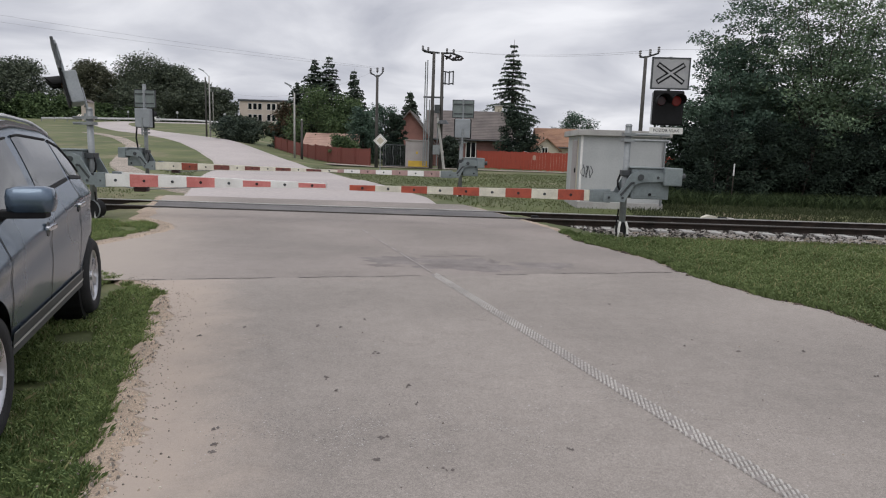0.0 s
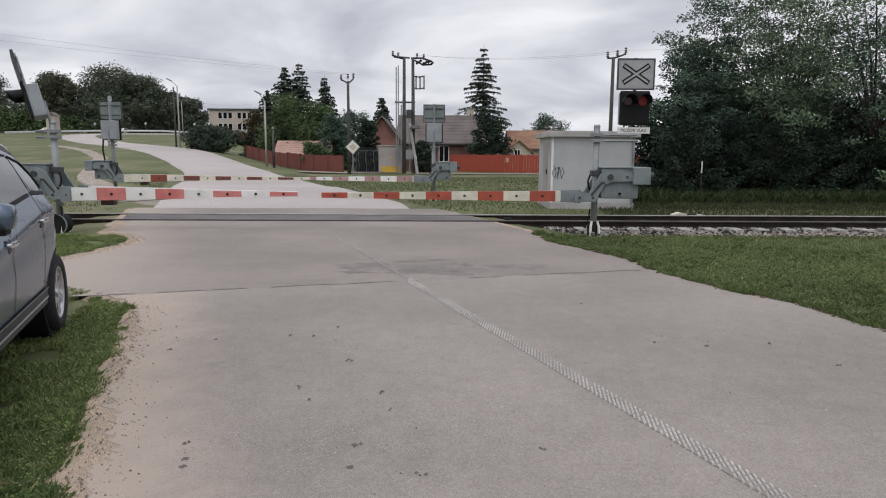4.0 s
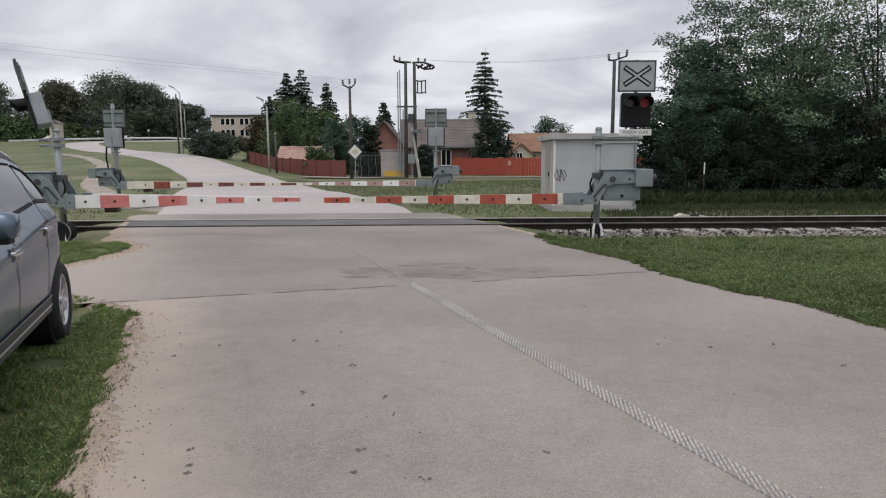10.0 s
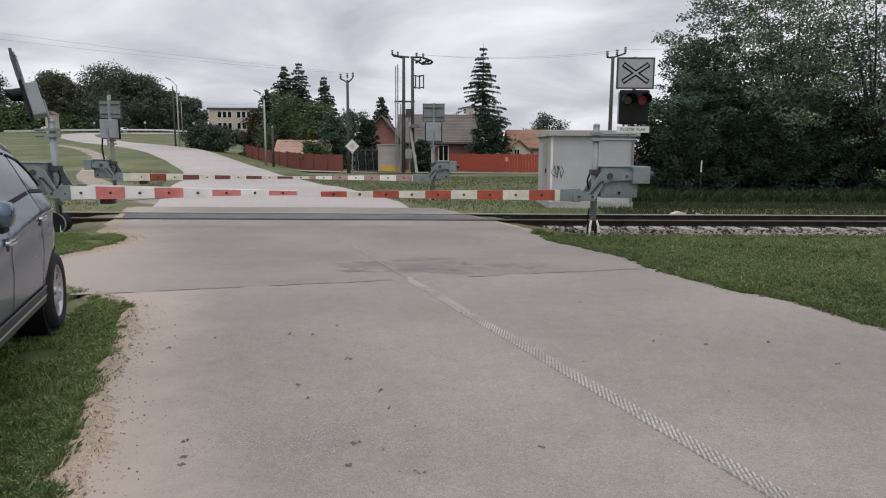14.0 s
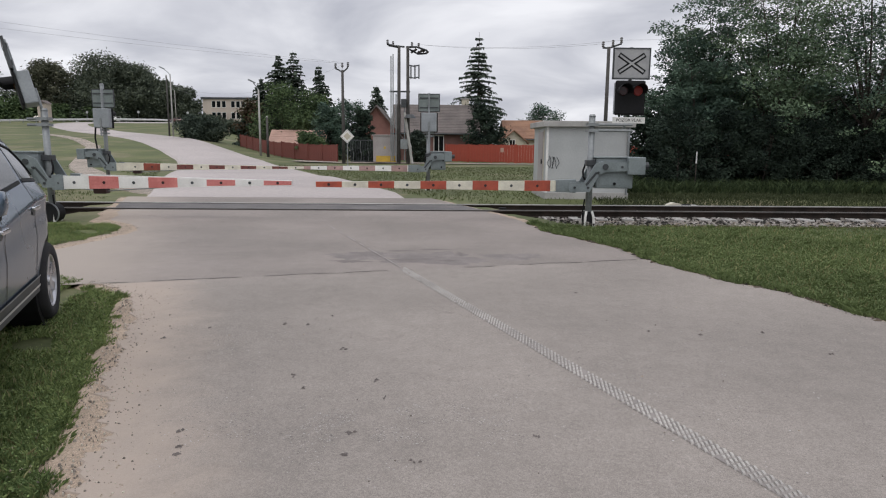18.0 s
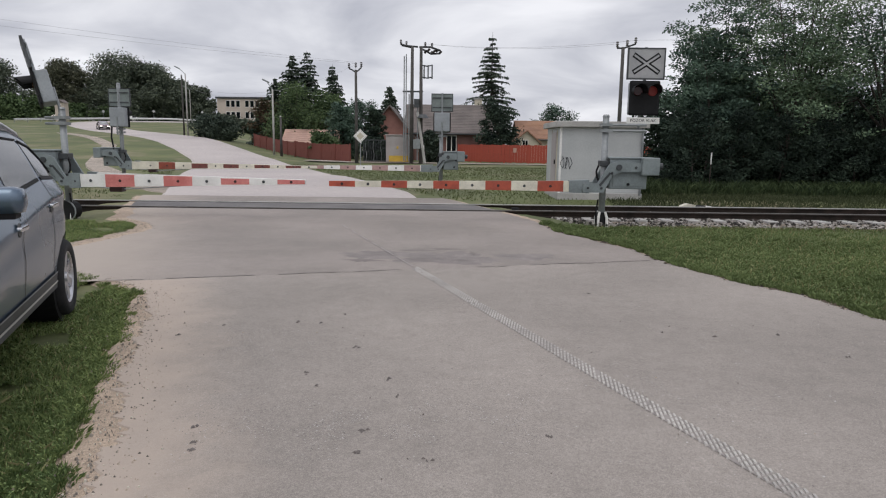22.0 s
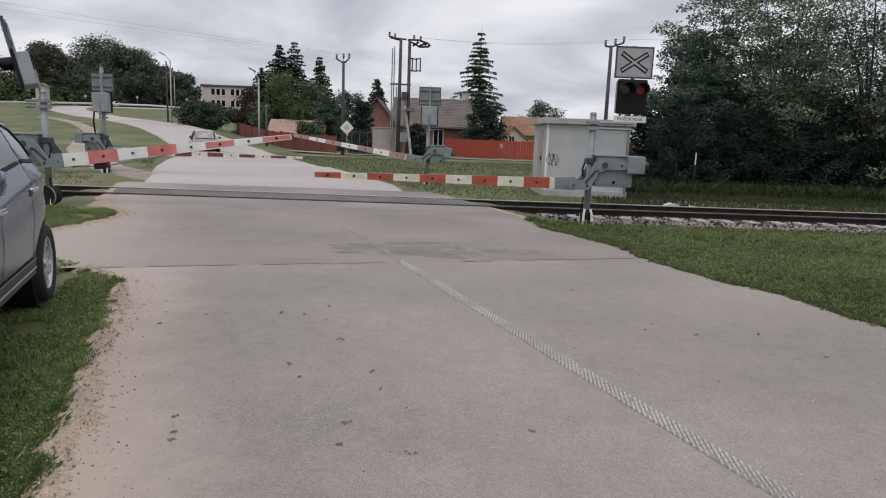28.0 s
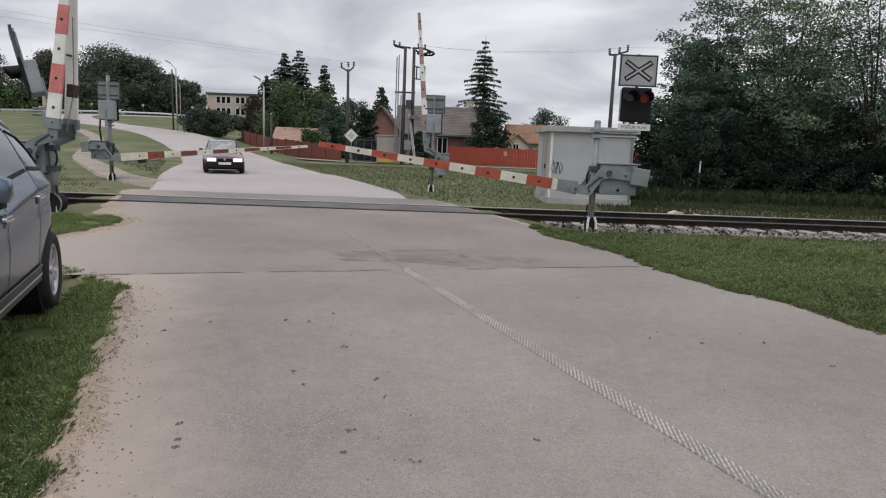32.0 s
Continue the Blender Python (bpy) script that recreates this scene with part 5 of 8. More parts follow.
# ---- the railcar ----
def make_railcar():
    L_, W_ = 12.6, 1.53
    root = thing("railcar", pose(0, TRACK_Y, 0.02), "red and white diesel railcar with grey roof", "train")
    sec = [(-W_, 0.92), (-W_, 2.96), (-1.46, 3.06), (-1.25, 3.18), (-0.9, 3.275), (-0.45, 3.335), (0, 3.355), (0.45, 3.335), (0.9, 3.275), (1.25, 3.18), (1.46, 3.06), (W_, 2.96), (W_, 0.92)]
    side = [(y, z) for y, z in sec if z <= 2.97]

    def ends(z):
        """How far an end leans in at a height."""
        return float(np.interp(z, (0.6, 1.5, 2.96, 3.4), (0.14, 0.0, 0.22, 0.28)))

    def nose(y, z):
        """How far an end stands out beyond the last side panel."""
        return 0.26 - 0.28 * (abs(y) / W_) ** 2.6 - ends(z)
    bm = B()
    zs = (0.86, 1.2, 1.5, 2.0, 2.5, 2.96)
    for y in (-W_, W_):
        sheet(bm, [[(x, y, z) for x in (-L_ - nose(W_, z), -L_ / 2, nose(W_, z))] for z in zs])
    for sgn in (0, 1):
        rows = []
        for z in zs:
            rows.append([(nose(y, z) if sgn == 0 else -L_ - nose(y, z), y, z) for y in [W_ * math.sin(k * math.pi / 16) for k in range(-8, 9)]])
        sheet(bm, rows)
    bmesh.ops.remove_doubles(bm, verts=bm.verts, dist=0.001)
    bmesh.ops.recalc_face_normals(bm, faces=bm.faces)
    part("body", bm, "train_red", root, "red painted body shell")
    part("floor", bbox(-L_ + 0.1, -0.1, -W_ + 0.03, W_ - 0.03, 0.80, 0.87), "under", root)
    bm = B()
    roof = [(y * 1.012, z + 0.006) for y, z in sec if z >= 2.9]
    rows = []
    for x in (-L_ + 0.62, -L_ / 2, -0.62):
        rows.append([(x, y, z) for y, z in roof])
    sheet(bm, rows)
    part("roof", bm, "train_roof", root, "grey-blue arched roof", True)
    # dark rounded hoods that end the roof over the windscreens
    for f, xo in ((1, 0.0), (-1, -L_)):
        rows = []
        for x, sy, dz in ((-0.62, 1.0, 0.0), (-0.3, 1.0, -0.01), (-0.02, 0.985, -0.05), (0.08, 0.955, -0.10), (0.14, 0.90, -0.19), (0.15, 0.88, -0.34)):
            rows.append([(xo + f * (x - 0.26 * (abs(y) / W_) ** 2.6 * (1 if x > -0.3 else 0)), y * sy, max(2.90, z + dz)) for y, z in roof])
        b = sheet(B(), rows)
        vs = [b.verts.new(p) for p in rows[-1]]
        b.faces.new(vs)
        part("roof_hood", b, "train_hood", root, "dark grey rounded roof end", True)
    for s in (-1, 1):
        part("gutter", bbox(-L_ + 0.3, -0.3, s * (W_ + 0.012) - 0.012, s * (W_ + 0.012) + 0.012, 2.93, 2.975), "train_roof", root)
    for a, b in ((-4.2, -3.2), (-9.6, -8.4)):
        part("roof_box", bbox(a, b, -0.4, 0.4, 3.30, 3.40, 0.03), "train_roof", root)
    for x in (-0.7, -L_ + 0.7):
        part("horn", path_tube(B(), [(x, -0.5, 3.28), (x, -0.5, 3.44), (x + 0.25, -0.5, 3.45)], 0.028), "under", root)
        part("horn", path_tube(B(), [(x, 0.3, 3.30), (x, 0.3, 3.48), (x - 0.2, 0.3, 3.48)], 0.025), "under", root)

    def plate(name, poly, k, lab="", off=0.004, sides=(-1, 1), parent=root, th=0.003):
        """A painted area or panel on the sides; poly in metres from the rear end and height."""
        out = None
        for s in sides:
            y = s * (W_ + off)
            out = part(name, prism(B(), [(p[0] - L_, p[1]) for p in poly], "y", y - th, y + th), k, parent, lab)
        return out

    def rect(a, b, c, d):
        return [(a, c), (b, c), (b, d), (a, d)]
    plate("sill_plate", rect(1.56, 11.2, 0.86, 0.955), "under", "sooty black sill")
    plate("grey_band", rect(1.56, 11.2, 0.955, 1.165), "train_grey", "light grey band along the sill", 0.0055)
    plate("white_wedge", [(9.28, 2.92), (10.86, 2.92), (11.19, 2.60), (11.19, 1.585), (11.585, 1.585), (11.585, 2.20), (12.36, 1.40), (12.54, 1.37), (12.47, 0.87), (11.26, 0.87), (11.02, 1.165), (10.38, 1.88), (9.36, 1.88), (9.36, 2.80)], "train_white", "white slanted paint field", 0.007)
    plate("white_corner", [(0.10, 0.87), (1.55, 0.87), (1.55, 1.17), (1.20, 1.43), (0.05, 1.43)], "train_white", "white painted corner", 0.007)
    for a, b in ((0.15, 1.5), (11.05, 12.42)):
        plate("skirt", rect(a, b, 0.64, 0.862), "train_grey", "light grey skirt below the door", -0.05, th=0.02)

    def rrect(a, b, c, d, r, n=4):
        """Corner-rounded outline, as points along and up."""
        out = []
        for cx, cz, a0 in ((b - r, c + r, -90), (b - r, d - r, 0), (a + r, d - r, 90), (a + r, c + r, 180)):
            for k in range(n + 1):
                q = radians(a0 + 90 * k / n)
                out.append((cx + r * math.cos(q), cz + r * math.sin(q)))
        return out

    def ring_frame(a, b, c, d, r, w, y, s, depth):
        """A rounded frame standing out from a side."""
        o, i = rrect(a, b, c, d, r), rrect(a + w, b - w, c + w, d - w, max(0.01, r - w))
        y1 = y + s * depth
        rows = [[(p[0] - L_, yy, p[1]) for p in (q + q[:1])] for q, yy in ((o, y), (o, y1), (i, y1), (i, y))]
        return sheet(B(), rows)
    plate("window_band", rect(1.92, 9.24, 1.90, 2.84), "train_maroon", "dark maroon band between the windows", 0.0045)
    wins = [(1.98, 3.28), (3.48, 4.77), (4.96, 6.25), (6.44, 7.73), (7.91, 9.18), (9.40, 10.68)]
    for s in (-1, 1):
        for a, b in wins:
            y = s * (W_ + 0.004)
            w = part("side_window", ring_frame(a - 0.035, b + 0.035, 1.885, 2.845, 0.10, 0.05, y, s, 0.014), "black", root, "dark side window with aluminium top sash")
            part("pane", prism(B(), [(p[0] - L_, p[1]) for p in rrect(a, b, 1.92, 2.81, 0.07)], "y", min(y, y + s * 0.009), max(y, y + s * 0.009)), "glass_dark", w)
            part("top_sash", ring_frame(a + 0.01, b - 0.01, 2.50, 2.80, 0.06, 0.034, y, s, 0.026), "alu_bright", w, "bright aluminium sliding sash")
            part("sash_bar", bbox(a + 0.04 - L_, b - 0.04 - L_, min(y, y + s * 0.02), max(y, y + s * 0.02), 2.70, 2.715), "alu", w)
            part("sash_rail", bbox(a + 0.02 - L_, b - 0.02 - L_, min(y, y + s * 0.030), max(y, y + s * 0.030), 2.50, 2.555, 0.006), "alu_bright", w, "broad bright lower rail")
            part("sill_bead", bbox(a + 0.05 - L_, b - 0.05 - L_, min(y, y + s * 0.018), max(y, y + s * 0.018), 1.893, 1.908), "alu", w)
            part("inner_rail", bbox(a + 0.1 - L_, b - 0.1 - L_, min(y, y + s * 0.0105), max(y, y + s * 0.0105), 2.20, 2.212), "grey_dark", w)
    for s in (-1, 1):
        y = s * (W_ + 0.012)
        for a, b, c, d in ((1.06, 1.45, 1.57, 2.60), (11.20, 11.58, 1.57, 2.60)):
            o = part("door_window", prism(B(), [(p[0] - L_, p[1]) for p in rrect(a, b, c, d, 0.08)], "y", y - 0.006, y + 0.004), "glass_dark", root, "narrow dark door window")
            part("window_bar", bbox(a + 0.02 - L_, b - 0.02 - L_, y - 0.009, y + 0.009, c + 0.36, c + 0.375), "grey_dark", o)
            for dx, dz in ((-0.06, 0.10), (-0.02, -0.12), (b - a + 0.07, 0.12), (b - a + 0.07, -0.10)):
                part("door_button", bbox(a + dx - 0.015 - L_, a + dx + 0.015 - L_, y - 0.012, y + 0.012, c + dz, c + dz + 0.05), "black", o)
            part("door_seam", bbox(a - 0.22 - L_, a - 0.20 - L_, y - 0.008, y + 0.004, 0.93, 2.85), "black", o)
            part("door_seam", bbox(b + 0.17 - L_, b + 0.19 - L_, y - 0.008, y + 0.004, 0.93, 2.85), "black", o)
        for a, b in ((0.27, 0.63), (11.97, 12.33)):
            o = part("cab_window", prism(B(), [(p[0] - L_, p[1]) for p in rrect(a, b, 1.97, 2.82, 0.05)], "y", y - 0.006, y + 0.005), "glass_dark", root, "tall dark cab side window")
            part("cab_window_frame", ring_frame(a - 0.025, b + 0.025, 1.945, 2.845, 0.06, 0.03, s * (W_ + 0.003), s, 0.022), "alu_bright", o)
        part("grab_rail", path_tube(B(), [(0.72 - L_, s * (W_ + 0.05), 1.1), (0.72 - L_, s * (W_ + 0.05), 1.8)], 0.014), "alu", root)
        part("grab_rail", path_tube(B(), [(11.86 - L_, s * (W_ + 0.05), 1.1), (11.86 - L_, s * (W_ + 0.05), 1.8)], 0.014), "alu", root)
        # round badge: a plain ring with a slanted wing
        ring = B()
        n = 40
        sheet(ring, [[(8.61 - L_ + rr * math.cos(2 * math.pi * k / n), s * (W_ + 0.012), 1.29 + rr * math.sin(2 * math.pi * k / n)) for k in range(n + 1)] for rr in (0.36, 0.45)])
        part("badge_ring", ring, "train_white", root, "white ring badge")
        part("badge_wing", prism(B(), [(7.80 - L_, 1.575), (8.62 - L_, 1.55), (8.90 - L_, 1.32), (8.20 - L_, 1.455)], "y", s * (W_ + 0.013) - 0.002, s * (W_ + 0.013) + 0.002), "train_white", root)
        for x in (1.25, 11.42):
            writing("class_number", "2", 0.36, "black", root, pose(x - L_, s * (W_ + 0.014), 1.03, 90, 0, 0 if s < 0 else 180), 0.002)
        for k in range(9):
            part("lettering_bar", bbox(5.8 + k * 0.15 - L_, 5.9 + k * 0.15 - L_, s * (W_ + 0.009) - 0.003, s * (W_ + 0.009) + 0.003, 1.08, 1.12), "train_white", root)
    # ends
    for sgn in (0, 1):
        f = 1 if sgn == 0 else -1
        xo = 0 if sgn == 0 else -L_

        def endpoint(y, z, out=0.012):
            return (xo + f * (nose(y, z) + out), y, z)
        for nm, y0, y1, z0, z1, k, lab in (("windscreen", -1.40, -0.04, 1.93, 2.82, "windscreen", "windscreen pane, pale reflection in its colour"), ("windscreen", 0.04, 1.40, 1.93, 2.82, "windscreen", "windscreen pane, pale reflection in its colour"),
                                         ("end_band", -1.5, 1.5, 0.88, 1.42, "train_white", "white painted band on the end")):
            yy = [y0 + (y1 - y0) * i / 8 for i in range(9)]
            b = sheet(B(), [[endpoint(y, z0 + (z1 - z0) * i / 3, 0.012) for y in yy] for i in range(4)])
            bmesh.ops.recalc_face_normals(b, faces=b.faces)
            o = part(nm, b, k, root, lab, True)
            if nm == "windscreen":
                ring = [endpoint(y, z0, 0.018) for y in yy] + [endpoint(y1, z0 + (z1 - z0) * i / 3, 0.018) for i in (1, 2)] + [endpoint(y, z1, 0.018) for y in yy[::-1]] + [endpoint(y0, z1 - (z1 - z0) * i / 3, 0.018) for i in (1, 2, 3)]
                part("windscreen_rubber", path_tube(B(), ring, 0.022, 6), "grey_dark", o)
        for y in (-1.02, -0.84, 0.84, 1.02):
            p = endpoint(y, 1.62, 0.0)
            lab = "lit warm headlamp" if sgn == 0 else "red tail lamp"
            part("end_lamp", tube(B(), p, (p[0] + f * 0.05, y, 1.62), 0.07, 0.065, 14), "lamp_warm" if sgn == 0 else "red_lens", root, lab)
        for y in (-0.875, 0.875):
            p = (xo + f * 0.1, y, 1.06)
            bf = part("buffer", tube(B(), p, (xo + f * 0.68, y, 1.06), 0.10, 0.085, 12), "under", root, "black buffer")
            part("buffer_plate", tube(B(), (xo + f * 0.68, y, 1.06), (xo + f * 0.72, y, 1.06), 0.19, 0.18, 16), "under", bf)
        part("coupling", bbox(min(xo, xo + f * 0.55), max(xo, xo + f * 0.55), -0.12, 0.12, 0.92, 1.12, 0.02), "under", root)
        part("rail_guard", prism(B(), [(xo - f * 0.2, 0.90), (xo - f * 0.05, 0.90), (xo + f * 0.02, 0.30), (xo - f * 0.10, 0.30)], "y", -0.95, 0.95), "under", root, "end apron above the rails")
        part("wiper", path_tube(B(), [endpoint(-0.5, 1.98, 0.035), endpoint(-0.75, 2.5, 0.035)], 0.012), "black", root)
        for y in (-1.62, 1.62):
            part("wing_mirror", bbox(xo - f * 0.32 - 0.03, xo - f * 0.32 + 0.03, y - 0.06, y + 0.06, 2.35, 2.65, 0.01), "black", root)
    part("underframe", bbox(-L_ + 0.2, -0.2, -1.42, 1.42, 0.60, 0.81), "under", root, "black underframe")
    for a, b, z, y in ((3.3, 4.3, 0.40, 1.36), (4.4, 6.4, 0.30, 1.40), (6.5, 8.3, 0.26, 1.38), (8.5, 9.4, 0.36, 1.36), (0.5, 1.3, 0.45, 1.2), (11.2, 12.0, 0.45, 1.2)):
        for s in (-1, 1):
            part("equipment_box", bbox(a - L_, b - L_, min(s * 0.5, s * y), max(s * 0.5, s * y), z, 0.70, 0.02), "under", root)
    for x in (1.1, 11.4):
        for s in (-1, 1):
            st = part("step", bbox(x - 0.3 - L_, x + 0.3 - L_, min(s * 1.25, s * 1.5), max(s * 1.25, s * 1.5), 0.45, 0.48), "under", root)
            part("step_side", bbox(x - 0.3 - L_, x - 0.27 - L_, min(s * 1.25, s * 1.5), max(s * 1.25, s * 1.5), 0.48, 0.92), "under", st)
    axles = []
    for x in (2.3, 10.3):
        ax = part("wheelset", tube(B(), (0, -0.78, 0), (0, 0.78, 0), 0.08, 0.08, 12), "under", root, "wheelset with steel wheels")
        ax.location = (x - L_, 0, 0.42)
        for s in (-1, 1):
            b = tube(B(), (0, s * 0.70, 0), (0, s * 0.83, 0), 0.42, 0.42, 28)
            part("wheel", b, "under", ax)
            b = B()
            tube(b, (0, s * 0.83, 0), (0, s * 0.845, 0), 0.37, 0.35, 24)
            part("wheel_web", b, "rail_side", ax)
            for k in range(4):
                a = k * math.pi / 2
                part("web_bolt", tube(B(), (0.2 * math.cos(a), s * 0.845, 0.2 * math.sin(a)), (0.2 * math.cos(a), s * 0.865, 0.2 * math.sin(a)), 0.04, 0.04, 8), "alu", ax)
        for s in (-1, 1):
            o = part("axle_box", bbox(x - 0.17 - L_, x + 0.17 - L_, s * 0.98 - 0.10, s * 0.98 + 0.10, 0.28, 0.56, 0.03), "under", root)
            part("leaf_spring", prism(B(), [(x - 0.65 - L_, 0.66), (x - 0.2 - L_, 0.56), (x + 0.2 - L_, 0.56), (x + 0.65 - L_, 0.66), (x + 0.65 - L_, 0.70), (x - 0.65 - L_, 0.70)], "y", s * 0.98 - 0.06, s * 0.98 + 0.06), "under", o)
        axles.append(ax)
    return root, axles


# ---- cars ----
def arch(x, centres, r, sill):
    z = sill
    for c in centres:
        if abs(x - c) < r:
            z = max(z, r / 1.17 + math.sqrt(r * r - (x - c) ** 2))
    return z


def make_car(name, m, label, paint, dims, detail=True):
    """A car along +x. dims: length ends, wheel axles, wheel radius, half width, belt and roof lines as (x, z) lists."""
    root = thing(name, m, label, "car")
    xs0, xs1, axl, wr, hw, belt, roof, sill = dims
    bz = lambda x: float(np.interp(x, [p[0] for p in belt], [p[1] for p in belt]))
    rz = lambda x: float(np.interp(x, [p[0] for p in roof], [p[1] for p in roof]))
    half = lambda x: hw * (1 - 0.20 * max(0, (abs(x - (xs0 + xs1) / 2) / ((xs1 - xs0) / 2)) - 0.62) ** 1.6 / 0.38 ** 1.6)

    crease = lambda x: float(np.interp(x, (-1.9, 1.4), (0.86, 0.68)))

    def ys(x, z):
        b, r = bz(x), max(rz(x), bz(x) + 0.001)
        h = half(x)
        if z <= b:
            t = min(1, max(0, (z - sill) / max(b - sill, 0.01)))
            c = crease(x)
            if t > c:
                return h * (1 - 0.095 * (t - c) / (1 - c))
            return h * (0.945 + 0.055 * math.sin(math.pi / 2 * t / c) - 0.014 * math.exp(-((t - c + 0.14) / 0.10) ** 2))
        t = (z - b) / (r - b)
        return h * (0.902 - 0.165 * t - 0.05 * t * t)
    cols = sorted(set(np.round(np.linspace(xs0, xs1, 90), 3)) | {round(c + wr * 1.17 * math.cos(a), 3) for c in axl for a in np.linspace(0, math.pi, 25)})
    bm = B()
    for s in (-1, 1):
        rows = []
        for x in cols:
            lo = arch(x, axl, wr * 1.17, sill + (0.25 if x < xs0 + 0.12 or x > xs1 - 0.12 else 0.0))
            hi = bz(x)
            rows.append([(x, s * ys(x, lo + (hi - lo) * k / 24), lo + (hi - lo) * k / 24) for k in range(25)])
        sheet(bm, rows)
    # bonnet, boot and ends
    top = []
    for x in cols:
        top.append([(x, y * ys(x, bz(x)), bz(x) + 0.05 * (1 - y * y)) for y in (-1, -0.8, -0.4, 0, 0.4, 0.8, 1)])
    sheet(bm, top)
    for x in (cols[0], cols[-1]):
        lo = sill + 0.25
        sheet(bm, [[(x, y * ys(x, lo + (bz(x) - lo) * k / 5), lo + (bz(x) - lo) * k / 5) for y in (-1, -0.5, 0, 0.5, 1)] for k in range(6)])
    bmesh.ops.remove_doubles(bm, verts=bm.verts, dist=0.002)
    bmesh.ops.recalc_face_normals(bm, faces=bm.faces)
    part("body", bm, paint, root, "", True)
    # cabin
    cab = [x for x in cols if rz(x) > bz(x) + 0.03]
    bm = B()
    for s in (-1, 1):
        sheet(bm, [[(x, s * ys(x, bz(x) + (rz(x) - bz(x)) * k / 6), bz(x) + (rz(x) - bz(x)) * k / 6) for k in range(7)] for x in cab])
    sheet(bm, [[(x, y * ys(x, rz(x)), rz(x) + 0.035 * (1 - y * y)) for y in (-1, -0.7, -0.35, 0, 0.35, 0.7, 1)] for x in cab])
    bmesh.ops.remove_doubles(bm, verts=bm.verts, dist=0.002)
    part("cabin", bm, paint, root, "", True)
    return root, ys, bz, rz, cab, half


def wheel(root, x, y, r, out, width=0.21):
    s = 1 if out > 0 else -1
    w = new("wheel")
    w.parent = root
    w.location = (x, y, r)
    bpy.data.objects.remove(w)
    b = B()
    n = 36
    prof = [(0.66, -0.0), (0.70, 0.012), (0.90, 0.016), (0.97, -0.01), (1.0, -0.05), (1.0, -width + 0.03), (0.95, -width)]
    sheet(b, [[(r * q * math.cos(2 * math.pi * k / n), s * d, r * q * math.sin(2 * math.pi * k / n)) for k in range(n + 1)] for q, d in prof])
    bmesh.ops.remove_doubles(b, verts=b.verts, dist=0.0005)
    bmesh.ops.recalc_face_normals(b, faces=b.faces)
    ty = part("wheel", b, "rubber", root, "black rubber tyre with alloy rim", True)
    ty.location = (x, y, r)
    b = B()
    sheet(b, [[(r * q * math.cos(2 * math.pi * k / n), s * d, r * q * math.sin(2 * math.pi * k / n)) for k in range(n + 1)] for q, d in ((0.69, 0.004), (0.64, 0.0), (0.60, -0.03), (0.59, -0.12), (0.0, -0.12))])
    part("rim", b, "alloy", ty, "", True)
    part("brake_disc", tube(B(), (0, -s * 0.10, 0), (0, -s * 0.105, 0), r * 0.5, r * 0.5, 24), "grey_dark", ty)
    part("hub", tube(B(), (0, -s * 0.06, 0), (0, -s * 0.005, 0), r * 0.15, r * 0.12, 14), "alloy", ty)
    for k in range(7):
        a = 2 * math.pi * k / 7
        d, q = Vector((math.cos(a), 0, math.sin(a))), Vector((-math.sin(a), 0, math.cos(a)))
        b = B()
        pts = [d * r * 0.12 + q * 0.028, d * r * 0.62 + q * 0.036, d * r * 0.62 - q * 0.036, d * r * 0.12 - q * 0.028]
        vs = [b.verts.new((p.x, -s * (0.010 + 0.012 * (i in (0, 3))), p.z)) for i, p in enumerate(pts)] + [b.verts.new((p.x, -s * 0.05, p.z)) for p in pts]
        for f in ((0, 1, 2, 3), (4, 5, 6, 7), (0, 1, 5, 4), (1, 2, 6, 5), (2, 3, 7, 6), (3, 0, 4, 7)):
            b.faces.new([vs[i] for i in f])
        bmesh.ops.recalc_face_normals(b, faces=b.faces)
        part("spoke", b, "alloy", ty)
    return ty


def side_panel(ys, poly_top, poly_bot, x0, x1, s, off, n=14, m=6):
    """A curved panel on a car's side between two height lines."""
    rows = []
    for i in range(n + 1):
        x = x0 + (x1 - x0) * i / n
        lo, hi = poly_bot(x), poly_top(x)
        rows.append([(x, s * (ys(x, lo + (hi - lo) * k / m) + off), lo + (hi - lo) * k / m) for k in range(m + 1)])
    return sheet(B(), rows)


